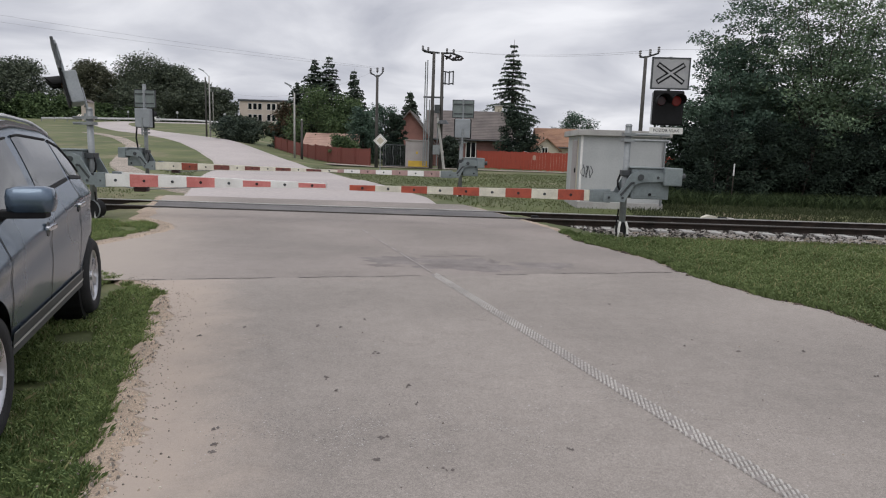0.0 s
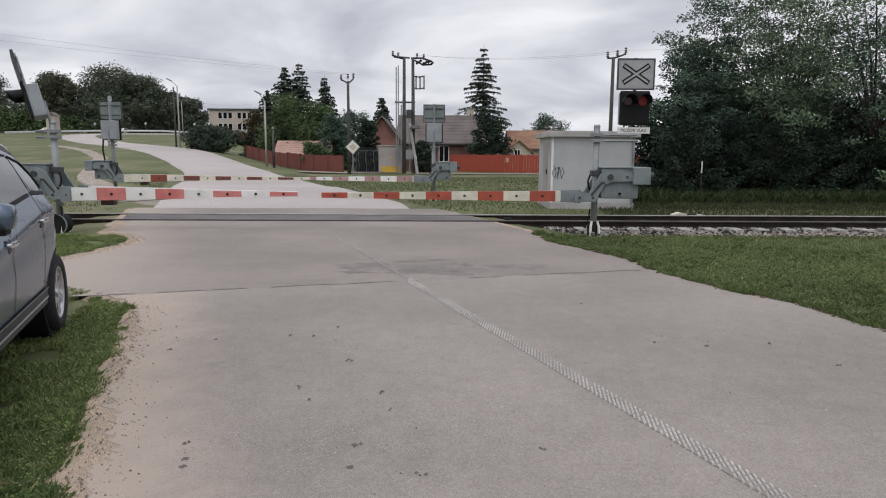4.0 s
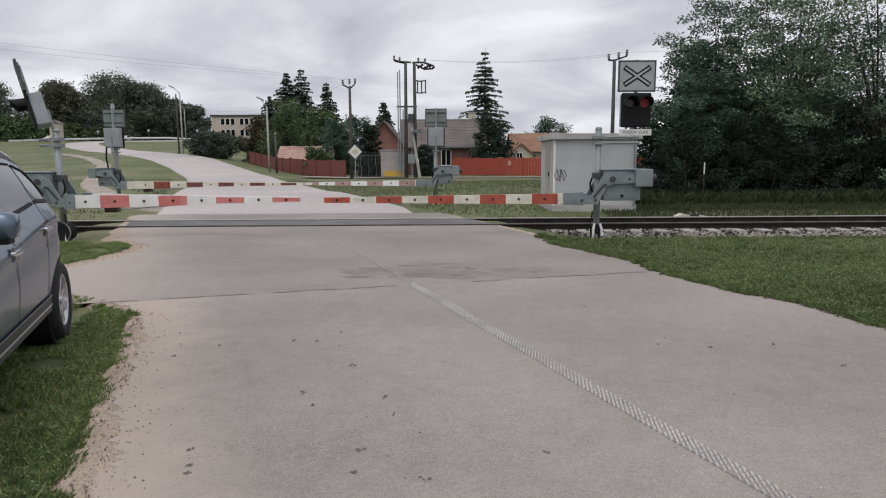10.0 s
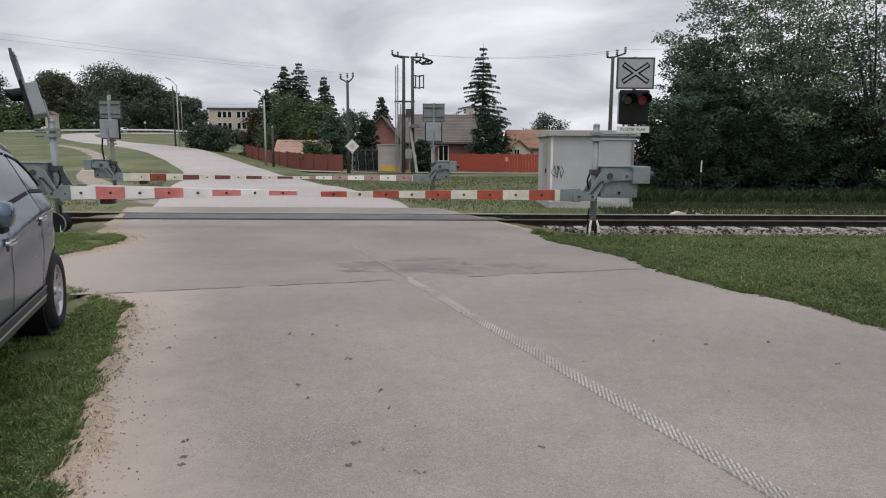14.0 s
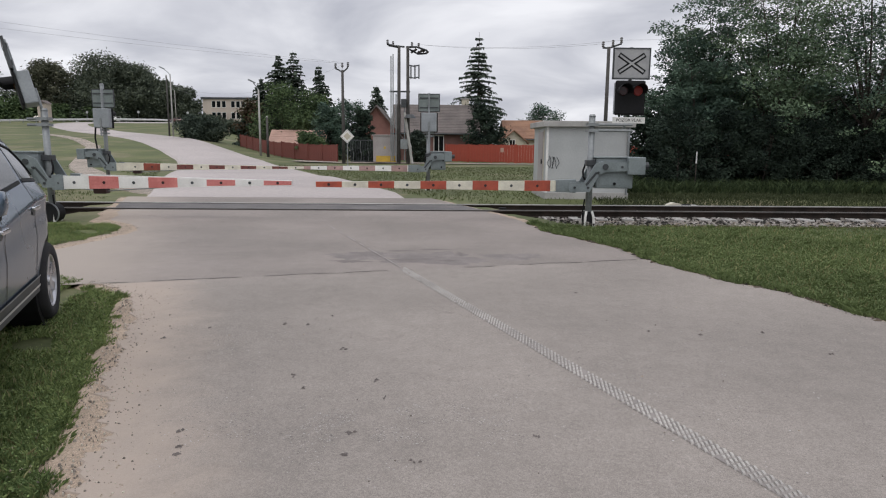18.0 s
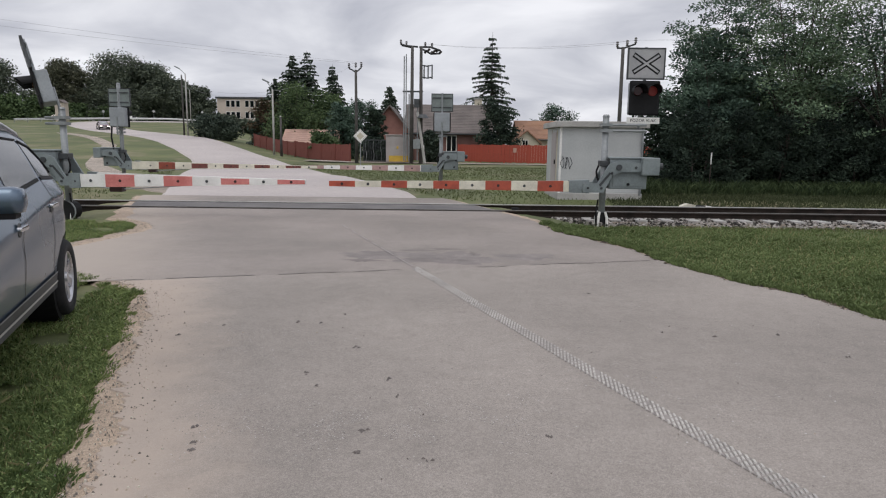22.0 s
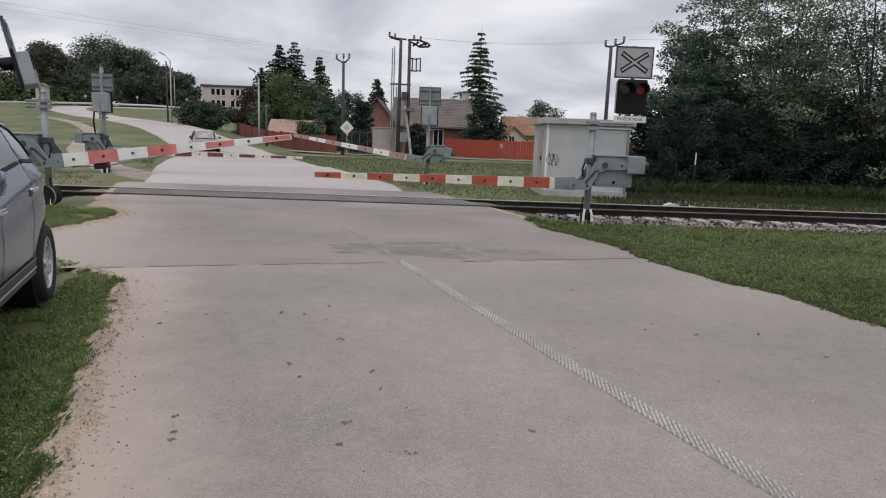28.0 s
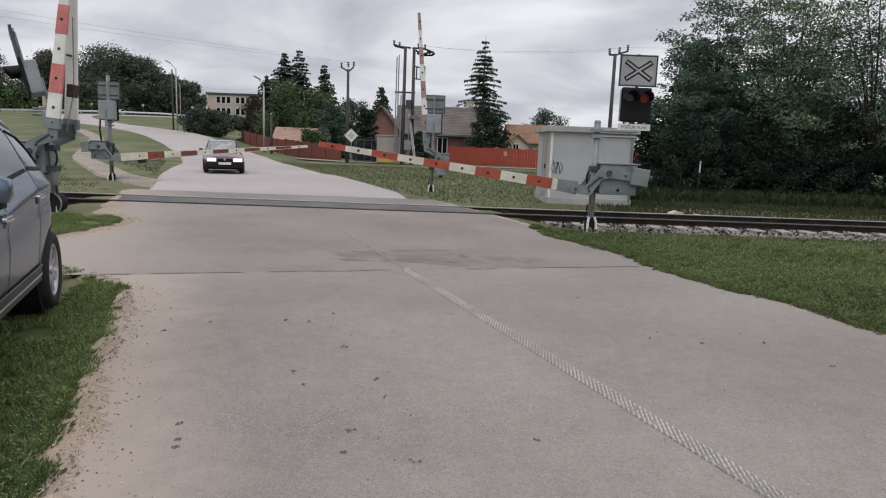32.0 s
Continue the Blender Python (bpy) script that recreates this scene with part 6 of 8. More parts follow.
def make_parked_car():
    M["car_blue"] = mat("blue_grey_metallic", (0.105, 0.143, 0.190), (0.092, 0.127, 0.172), 0.28, metal=0.6, big=0.8, fine=60, bump=0.0, spec=0.6)
    M["car_blue"].node_tree.nodes["Principled BSDF"].inputs["Coat Weight"].default_value = 0.35
    belt = [(-2.05, 0.95), (-1.92, 1.12), (-1.5, 1.24), (-0.9, 1.27), (0.0, 1.20), (0.9, 1.12), (1.35, 1.07), (2.1, 0.92), (2.35, 0.80)]
    roof = [(-2.05, 0.95), (-1.92, 1.16), (-1.66, 1.42), (-1.36, 1.58), (-0.8, 1.67), (-0.1, 1.70), (0.4, 1.66), (0.8, 1.50), (1.42, 1.08), (2.35, 0.80)]
    dims = (-2.05, 2.35, (-1.34, 1.45), 0.35, 0.925, belt, roof, 0.38)
    root, ys, bz, rz, cab, half = make_car("parked_car", pose(-3.79, 4.17, 0.015, 0, 0, -69.5), "blue-grey metallic off-road estate car parked on the grass verge", "car_blue", dims)
    for x in (-1.34, 1.45):
        for s in (-1, 1):
            wheel(root, x, s * 0.90, 0.35, s)
    for s in (-1, 1):
        top = lambda x: rz(x) - 0.10
        bot = lambda x: bz(x) + 0.015
        for nm, a, b, tp, lab in (("rear_quarter_window", -1.42, -0.86, lambda x: min(rz(x) - 0.10, bz(x) + 0.03 + (x + 1.44) * 0.85), "dark rear quarter window"), ("rear_door_window", -0.78, 0.06, top, "dark rear door window"), ("front_door_window", 0.20, 1.05, lambda x: max(bz(x) + 0.03, min(top(x), rz(x) - 0.07)), "dark front door window")):
            w = part(nm, side_panel(ys, tp, bot, a, b, s, 0.004), "car_glass", root, lab, True)
            part("window_trim", side_panel(ys, lambda x: bz(x) + 0.014, lambda x: bz(x) - 0.012, a, b, s, 0.008, 10, 1), "black", w)
            fr = B()
            rim = [(x, s * (ys(x, tp(x)) + 0.006), tp(x)) for x in np.linspace(a, b, 12)]
            path_tube(fr, rim, 0.010, 5)
            part("window_seal", fr, "black", w)
        for nm, a, b in (("rear_door_seam", -0.86, -0.848), ("door_seam", 0.125, 0.137), ("front_door_seam", 1.05, 1.062)):
            lo = lambda x: 0.46
            part(nm, side_panel(ys, lambda x: bz(x) - 0.004, lo, a, b, s, 0.003, 1, 10), "black", root)
        for x, hzz in ((-0.80, 1.05), (0.22, 0.985)):
            y = ys(x, hzz) + 0.012
            h = part("door_handle", bbox(x - 0.10, x + 0.10, s * y + 0.004 - 0.018, s * y + 0.004 + 0.018, hzz - 0.016, hzz + 0.016, 0.01), "chrome", root, "chrome door handle")
            part("handle_recess", tube(B(), (x + 0.02, s * (y - 0.014), hzz - 0.01), (x + 0.02, s * (y - 0.010), hzz - 0.01), 0.05, 0.05, 14), "grey_dark", h)
        sk = part("sill_cladding", side_panel(ys, lambda x: 0.475, lambda x: 0.34, -0.93, 1.04, s, 0.012, 10, 2), "grey_dark", root, "dark grey sill cladding")
        part("sill_strip", side_panel(ys, lambda x: 0.405, lambda x: 0.385, -0.93, 1.04, s, 0.018, 10, 1), "alu", sk, "bright sill strip")
        # wing mirror
        b = bbox(0.775, 0.955, min(s * 0.86, s * 1.115), max(s * 0.86, s * 1.115), 1.145, 1.305, 0.06)
        mr = part("wing_mirror", b, "car_blue", root, "blue-grey wing mirror housing", True)
        part("mirror_foot", bbox(0.80, 0.93, min(s * 0.80, s * 1.13), max(s * 0.80, s * 1.07), 1.12, 1.165, 0.01), "black", mr)
        part("mirror_glass", bbox(0.757, 0.764, min(s * 0.92, s * 1.08), max(s * 0.92, s * 1.08), 1.16, 1.28, 0.003), "chrome", mr)
        rr = [(x, s * (ys(x, rz(x)) - 0.04), rz(x) + 0.035) for x in np.linspace(-1.5, 0.3, 12)]
        part("roof_rail", path_tube(B(), rr, 0.016, 6), "alu", root, "silver roof rail")
        part("sill_strip", side_panel(ys, lambda x: 0.480, lambda x: 0.468, -0.93, 1.04, s, 0.016, 10, 1), "zinc", sk)
        tl = part("tail_lamp", side_panel(ys, lambda x: bz(x) - 0.02, lambda x: 0.86, -2.04, -1.90, s, 0.006, 5, 5), "red_lens", root)
        part("arch_liner", tube(B(), (-1.34, s * 0.62, 0.35), (-1.34, s * 0.85, 0.35), 0.408, 0.408, 24), "black", root)
        part("arch_liner", tube(B(), (1.45, s * 0.62, 0.35), (1.45, s * 0.85, 0.35), 0.408, 0.408, 24), "black", root)
        hl = part("headlamp", side_panel(ys, lambda x: bz(x) - 0.03, lambda x: bz(x) - 0.18, 2.0, 2.32, s, 0.006, 5, 3), "alu", root)
    part("windscreen", sheet(B(), [[(x, y * (ys(x, rz(x)) - 0.06), rz(x) + 0.035 * (1 - y * y) + 0.006) for y in (-1, -0.5, 0, 0.5, 1)] for x in np.linspace(0.80, 1.38, 6)]), "car_glass", root, "windscreen", True)
    part("rear_screen", sheet(B(), [[(x - 0.006, y * (ys(x, rz(x)) - 0.09), rz(x) + 0.03 * (1 - y * y) + 0.006) for y in (-1, -0.5, 0, 0.5, 1)] for x in np.linspace(-1.90, -1.62, 6)]), "car_glass", root, "rear screen", True)
    part("underbody", bbox(-1.8, 2.0, -0.80, 0.80, 0.24, 0.46, 0.03), "black", root)
    return root


def make_approach_car():
    M["car_dark"] = mat("dark_red_paint", (0.085, 0.016, 0.018), (0.07, 0.013, 0.015), 0.07, metal=0.35, big=0.8, fine=60, bump=0.0, spec=1.0)
    M["car_dark"].node_tree.nodes["Principled BSDF"].inputs["Coat Weight"].default_value = 1.0
    belt = [(-2.1, 0.80), (-1.9, 0.93), (0.0, 0.92), (0.9, 0.90), (1.5, 0.82), (2.0, 0.70), (2.1, 0.60)]
    roof = [(-2.1, 0.80), (-1.7, 0.95), (-1.1, 1.33), (-0.4, 1.42), (0.2, 1.38), (1.0, 0.91), (2.1, 0.60)]
    dims = (-2.1, 2.1, (-1.27, 1.30), 0.30, 0.86, belt, roof, 0.26)
    root, ys, bz, rz, cab, half = make_car("approaching_car", Matrix(), "dark red saloon car with lit headlamps on the road", "car_dark", dims)
    wheels = []
    for x in (-1.27, 1.30):
        for s in (-1, 1):
            wheels.append((wheel(root, x, s * 0.845, 0.30, s, 0.19), x, s * 0.845))
    for s in (-1, 1):
        for nm, a, b in (("rear_window", -1.1, -0.35), ("front_window", -0.28, 0.5)):
            part(nm, side_panel(ys, lambda x: rz(x) - 0.06, lambda x: bz(x) + 0.01, a, b, s, 0.004), "glass_dark", root, "", True)
        part("headlamp", bbox(2.09, 2.13, min(s * 0.36, s * 0.72), max(s * 0.36, s * 0.72), 0.53, 0.67, 0.02), "lamp_glass", root, "lit headlamp")
        mr = bbox(0.52, 0.66, min(s * 0.86, s * 1.03), max(s * 0.86, s * 1.03), 0.93, 1.06, 0.03)
        part("wing_mirror", mr, "car_dark", root)
        part("fog_lamp", tube(B(), (2.1, s * 0.55, 0.36), (2.13, s * 0.55, 0.36), 0.05, 0.05, 10), "alu", root)
    part("windscreen", sheet(B(), [[(x, y * (ys(x, rz(x)) - 0.04), rz(x) + 0.035 * (1 - y * y) + 0.006) for y in (-1, -0.5, 0, 0.5, 1)] for x in np.linspace(0.24, 0.96, 6)]), "windscreen", root, "windscreen, pale reflection in its colour", True)
    part("rear_screen", sheet(B(), [[(x, y * (ys(x, rz(x)) - 0.05), rz(x) + 0.03 * (1 - y * y) + 0.006) for y in (-1, -0.5, 0, 0.5, 1)] for x in np.linspace(-1.65, -1.12, 5)]), "glass_dark", root, "", True)
    part("bumper", bbox(2.02, 2.16, -0.78, 0.78, 0.26, 0.50, 0.04), "black", root, "black front bumper")
    gr = part("grille", bbox(2.085, 2.12, -0.33, 0.33, 0.52, 0.66, 0.01), "black", root)
    part("badge", tube(B(), (2.12, 0, 0.62), (2.135, 0, 0.62), 0.05, 0.05, 12), "chrome", gr)
    part("number_plate", bbox(2.16, 2.168, -0.26, 0.26, 0.40, 0.50), "white", root, "white plate with unreadable marks")
    part("underbody", bbox(-1.85, 1.9, -0.75, 0.75, 0.18, 0.4, 0.03), "black", root)
    return root, wheels


# ---- hut, houses, fences ----
def make_hut():
    root = thing("relay_hut", pose(3.52, 20.0, 0), "pale grey rendered relay hut with flat roof", "hut")
    part("plinth", bbox(-0.04, 2.58, -0.04, 2.54, -0.25, 0.16, 0.02), "concrete", root, "concrete plinth")
    part("wall", bbox(0, 2.54, 0, 2.5, 0.16, 2.16, 0.01), "hut_wall", root, "pale grey rendered walls")
    part("roof", bbox(-0.14, 2.68, -0.14, 2.64, 2.16, 2.34, 0.02), "concrete", root, "thin flat roof slab")
    d = part("door", bbox(-0.035, 0.0, 0.55, 1.45, 0.18, 2.02, 0.01), "kiosk", root, "beige steel door")
    part("door_frame", bbox(-0.02, 0.0, 0.46, 0.55, 0.16, 2.08), "cream", d)
    part("door_frame", bbox(-0.02, 0.0, 1.45, 1.54, 0.16, 2.08), "cream", d)
    part("door_handle", bbox(-0.07, -0.035, 0.62, 0.66, 1.02, 1.16, 0.005), "black", d)
    part("corner_trim", bbox(-0.012, 0.05, -0.012, 0.05, 0.16, 2.16), "white", root)
    part("downpipe", tube(B(), (2.5, -0.05, 0.1), (2.5, -0.05, 2.16), 0.035, 0.035, 8), "zinc", root)
    # unreadable spray marks on the wall
    rng = random.Random(2)
    for k in range(6):
        x, z = 0.06 + 0.055 * k, 1.05 + 0.06 * rng.random()
        pts = [(x + rng.uniform(-0.04, 0.06), -0.004, z - 0.18 + 0.09 * j) for j in range(5)]
        part("spray_mark", path_tube(B(), pts, 0.012, 4), "grey_dark", root)


def gable_house(name, m, w, d, wall, ridge, walls, roof, label, over=0.4, windows=(), chimney=None):
    """Walls w along x, d along y from the origin; ridge along y, so that the gable faces -y."""
    root = thing(name, m, label, "house")
    b = prism(B(), [(0, 0), (w, 0), (w, wall), (w / 2, ridge), (0, wall)], "y", 0, d)
    part("wall", b, walls, root)
    sl = (ridge - wall) / (w / 2)
    for s in (-1, 1):
        b = B()
        xo, zo = (-over, wall - over * sl) if s < 0 else (w + over, wall - over * sl)
        v = [(xo, -over, zo), (w / 2, -over, ridge), (w / 2, d + over, ridge), (xo, d + over, zo)]
        vs = [b.verts.new((p[0], p[1], p[2] + dz)) for dz in (0.02, 0.16) for p in v]
        for f in ((0, 1, 2, 3), (4, 5, 6, 7), (0, 1, 5, 4), (1, 2, 6, 5), (2, 3, 7, 6), (3, 0, 4, 7)):
            b.faces.new([vs[i] for i in f])
        bmesh.ops.recalc_face_normals(b, faces=b.faces)
        rf = part("roof", b, roof, root)
        n = int(math.hypot(w / 2 + over, ridge - zo) / 0.34)
        for k in range(n):
            t = (k + 1) / (n + 1)
            x, z = xo + (w / 2 - xo) * t, zo + (ridge - zo) * t + 0.165
            part("tile_course", tube(B(), (x, -over, z), (x, d + over, z), 0.022, 0.022, 4, False), roof, rf)
    for x, z, ww, hh in windows:
        f = part("window", bbox(x - 0.07, x + ww + 0.07, -0.05, 0.04, z - 0.07, z + hh + 0.07, 0.01), "white", root, "white framed window")
        part("pane", bbox(x, x + ww / 2 - 0.03, -0.056, -0.04, z, z + hh), "glass_dark", f)
        part("pane", bbox(x + ww / 2 + 0.03, x + ww, -0.056, -0.04, z, z + hh), "glass_dark", f)
        part("sill", bbox(x - 0.1, x + ww + 0.1, -0.12, 0.02, z - 0.13, z - 0.07), "concrete", f)
    if chimney:
        x, y, z = chimney
        c = part("chimney", bbox(x - 0.35, x + 0.35, y - 0.3, y + 0.3, wall, z, 0.02), "roof_pink", root)
        part("chimney_cap", bbox(x - 0.42, x + 0.42, y - 0.37, y + 0.37, z, z + 0.1, 0.01), "concrete", c)
    return root


def long_house(name, m, w, d, wall, ridge, walls, roof, label, windows=(), chimney=None, over=0.45):
    """Ridge along x: a long roof slope faces -y."""
    root = thing(name, m, label, "house")
    part("wall", prism(B(), [(0, 0), (d, 0), (d, wall), (d / 2, ridge), (0, wall)], "x", 0, w), walls, root)
    sl = (ridge - wall) / (d / 2)
    for s in (-1, 1):
        yo = -over if s < 0 else d + over
        zo = wall - over * sl
        b = B()
        v = [(-over, yo, zo), (w + over, yo, zo), (w + over, d / 2, ridge), (-over, d / 2, ridge)]
        vs = [b.verts.new((p[0], p[1], p[2] + dz)) for dz in (0.02, 0.16) for p in v]
        for f in ((0, 1, 2, 3), (4, 5, 6, 7), (0, 1, 5, 4), (1, 2, 6, 5), (2, 3, 7, 6), (3, 0, 4, 7)):
            b.faces.new([vs[i] for i in f])
        bmesh.ops.recalc_face_normals(b, faces=b.faces)
        rf = part("roof", b, roof, root)
        n = int(math.hypot(d / 2 + over, ridge - zo) / 0.36)
        for k in range(n):
            t = (k + 1) / (n + 1)
            y, z = yo + (d / 2 - yo) * t, zo + (ridge - zo) * t + 0.165
            part("tile_course", tube(B(), (-over, y, z), (w + over, y, z), 0.022, 0.022, 4, False), roof, rf)
    part("gutter", tube(B(), (-over, -over - 0.05, wall - over * sl), (w + over, -over - 0.05, wall - over * sl), 0.07, 0.07, 8), "grey_dark", root)
    for x, z, ww, hh in windows:
        f = part("window", bbox(x - 0.08, x + ww + 0.08, -0.05, 0.04, z - 0.08, z + hh + 0.08, 0.01), "white", root, "white framed window")
        part("pane", bbox(x, x + ww / 2 - 0.04, -0.056, -0.04, z, z + hh), "glass_dark", f)
        part("pane", bbox(x + ww / 2 + 0.04, x + ww, -0.056, -0.04, z, z + hh), "glass_dark", f)
        part("sill", bbox(x - 0.1, x + ww + 0.1, -0.12, 0.02, z - 0.14, z - 0.08), "concrete", f)
    if chimney:
        x, y, z = chimney
        c = part("chimney", bbox(x - 0.4, x + 0.4, y - 0.35, y + 0.35, wall, z, 0.02), "cream", root)
        part("chimney_cap", bbox(x - 0.47, x + 0.47, y - 0.42, y + 0.42, z, z + 0.12, 0.01), "concrete", c)
    return root


def make_houses():
    gable_house("brick_house", pose(-7.9, 66, 0), 4.6, 9, 2.5, 5.3, "brick_red", "roof_brown", "red brick house gable with weathered brown roof", 0.45, ((1.0, 0.9, 0.8, 1.0),))
    long_house("plastered_house", pose(-3.8, 66.5, 0), 8.2, 10, 2.9, 5.7, "brick_pink", "roof_brown", "reddish plastered house with long brown tiled roof", ((4.0, 0.95, 0.9, 1.5), (1.2, 0.95, 0.9, 1.3)), (7.4, 6.0, 6.5))
    long_house("orange_roof_house", pose(8.2, 70, 0), 9.0, 8, 2.4, 4.2, "cream", "roof_orange", "cream house with long orange tiled roof", ((3.2, 0.8, 1.2, 1.1),))
    gable_house("cream_outbuilding", pose(7.0, 66.5, 0), 2.6, 3.2, 1.9, 3.0, "cream", "roof_orange", "small cream outbuilding with orange roof", 0.25, ((0.9, 1.6, 0.5, 0.5),))
    long_house("garden_shed", pose(-17.0, 70, hz(-15, 70)), 5.2, 3.0, 1.7, 2.7, "roof_pink", "roof_pink", "low garden shed with faded pinkish roof", ((2.2, 1.0, 1.6, 0.4),))
    long_house("garden_shed", pose(-14.6, 66.2, hz(-14, 66)), 3.0, 2.2, 1.1, 1.9, "roof_pink", "roof_pink", "lean-to shed roof behind the fence")
    # school on the hill
    root = thing("school_building", pose(-52.0, 150, hz(-48, 150) - 0.5), "cream two-storey block with flat roof on the hill", "building")
    zb = 11.75 - (hz(-48, 150) - 0.5)
    part("wall", bbox(0, 13.5, 0, 10, 0, zb - 0.4, 0.03), "school_wall", root)
    part("roof", bbox(-0.3, 13.8, -0.3, 10.3, zb - 0.4, zb, 0.03), "grey_dark", root, "dark flat roof edge")
    for row, z in enumerate((zb - 2.3, zb - 4.8)):
        for k in range(6):
            x = 2.0 + k * 1.15 + (0.9 if k > 2 else 0)
            f = part("window", bbox(x, x + 0.95, -0.05, 0.05, z, z + 1.5), "white", root)
            part("pane", bbox(x + 0.08, x + 0.87, -0.06, -0.045, z + 0.08, z + 1.42), "glass_dark", f)


def make_hilltop():
    """The pale transformer tower and the cars parked behind the guard rail."""
    x, y = -96.9, 165.0
    root = thing("transformer_tower", pose(x, y, hz(x, y) - 0.3), "small pale rendered transformer tower on the hill", "tower")
    part("wall", bbox(-1.1, 1.1, 0, 2.2, 0, 4.9, 0.02), "school_wall", root)
    part("roof", prism(B(), [(-1.35, 4.9), (1.35, 4.9), (0, 5.75)], "y", -0.25, 2.45), "roof_brown", root, "brown pitched roof")
    part("door", bbox(-0.45, 0.45, -0.03, 0.0, 0.3, 2.2), "grey_paint", root)
    part("vent", bbox(-0.3, 0.3, -0.03, 0.0, 3.7, 4.1), "grey_dark", root)
    belt = [(-2.0, 0.80), (-1.8, 0.95), (0.8, 0.92), (1.4, 0.86), (2.0, 0.68)]
    roof = [(-2.0, 0.80), (-1.5, 1.35), (-0.9, 1.45), (0.1, 1.43), (0.9, 0.95), (2.0, 0.68)]
    for paint, px, py, yaw, lab in (("white", -86.9, 181.5, -100, "white saloon car parked behind the guard rail"), ("boom_cream", -103.2, 173.5, -95, "pale hatchback parked beside the upper road"), ("zinc", -66.5, 181.0, 15, "silver car parked behind the guard rail")):
        car, ys, bz, rz, cab, half = make_car("parked_hill_car", pose(px, py, hz(px, py) + 0.02, 0, 0, yaw), lab, paint, (-2.0, 2.0, (-1.25, 1.25), 0.3, 0.85, belt, roof, 0.26))
        tagged(car, group="cars on the hill")
        for s in (-1, 1):
            part("side_window", side_panel(ys, lambda x: rz(x) - 0.07, lambda x: bz(x) + 0.01, -1.2, 0.5, s, 0.004), "glass_dark", car)
            for wx in (-1.25, 1.25):
                part("wheel", tube(B(), (wx, s * 0.66, 0.3), (wx, s * 0.85, 0.3), 0.3, 0.3, 14), "rubber", car)
        part("windscreen", sheet(B(), [[(q, w * (ys(q, rz(q)) - 0.05), rz(q) + 0.035 * (1 - w * w) + 0.006) for w in (-1, 0, 1)] for q in (0.15, 0.5, 0.85)]), "glass_dark", car)


def board_fence(name, a, b, h, material, label, pitch=2.0, boards=8):
    root = thing(name, Matrix(), label, "fence")
    a, b = Vector(a), Vector(b)
    n = max(1, round((b - a).length / pitch))
    ang = math.atan2(b.y - a.y, b.x - a.x)
    L_ = (b - a).length / n
    for k in range(n + 1):
        p = a + (b - a) * k / n
        o = part("post", bbox(-0.06, 0.06, -0.06, 0.06, -0.2, h + 0.06, 0.01), material, root)
        o.matrix_basis = pose(p.x, p.y, hz(p.x, p.y), 0, 0, math.degrees(ang))
    data = None
    for k in range(n):
        for j in range(boards):
            t = (k + (j + 0.5) / boards) / n
            p = a + (b - a) * t
            w = L_ / boards * 0.47
            if data is None:
                o = part("board", bbox(-w, w, -0.018, 0.0, 0.04, h, 0.004), material, root)
                data = o.data
            else:
                o = new("board", data)
                o.parent = root
            o.matrix_basis = pose(p.x, p.y, hz(p.x, p.y) + 0.015 * ((k * 7 + j * 3) % 4 - 1.5), 0, 0, math.degrees(ang))
    for z in (0.35, h - 0.3):
        bm = B()
        path_tube(bm, [(p.x, p.y + 0.04, hz(p.x, p.y) + z) for p in [a + (b - a) * k / 8 for k in range(9)]], 0.03, 4)
        part("rail", bm, material, root)
    return root


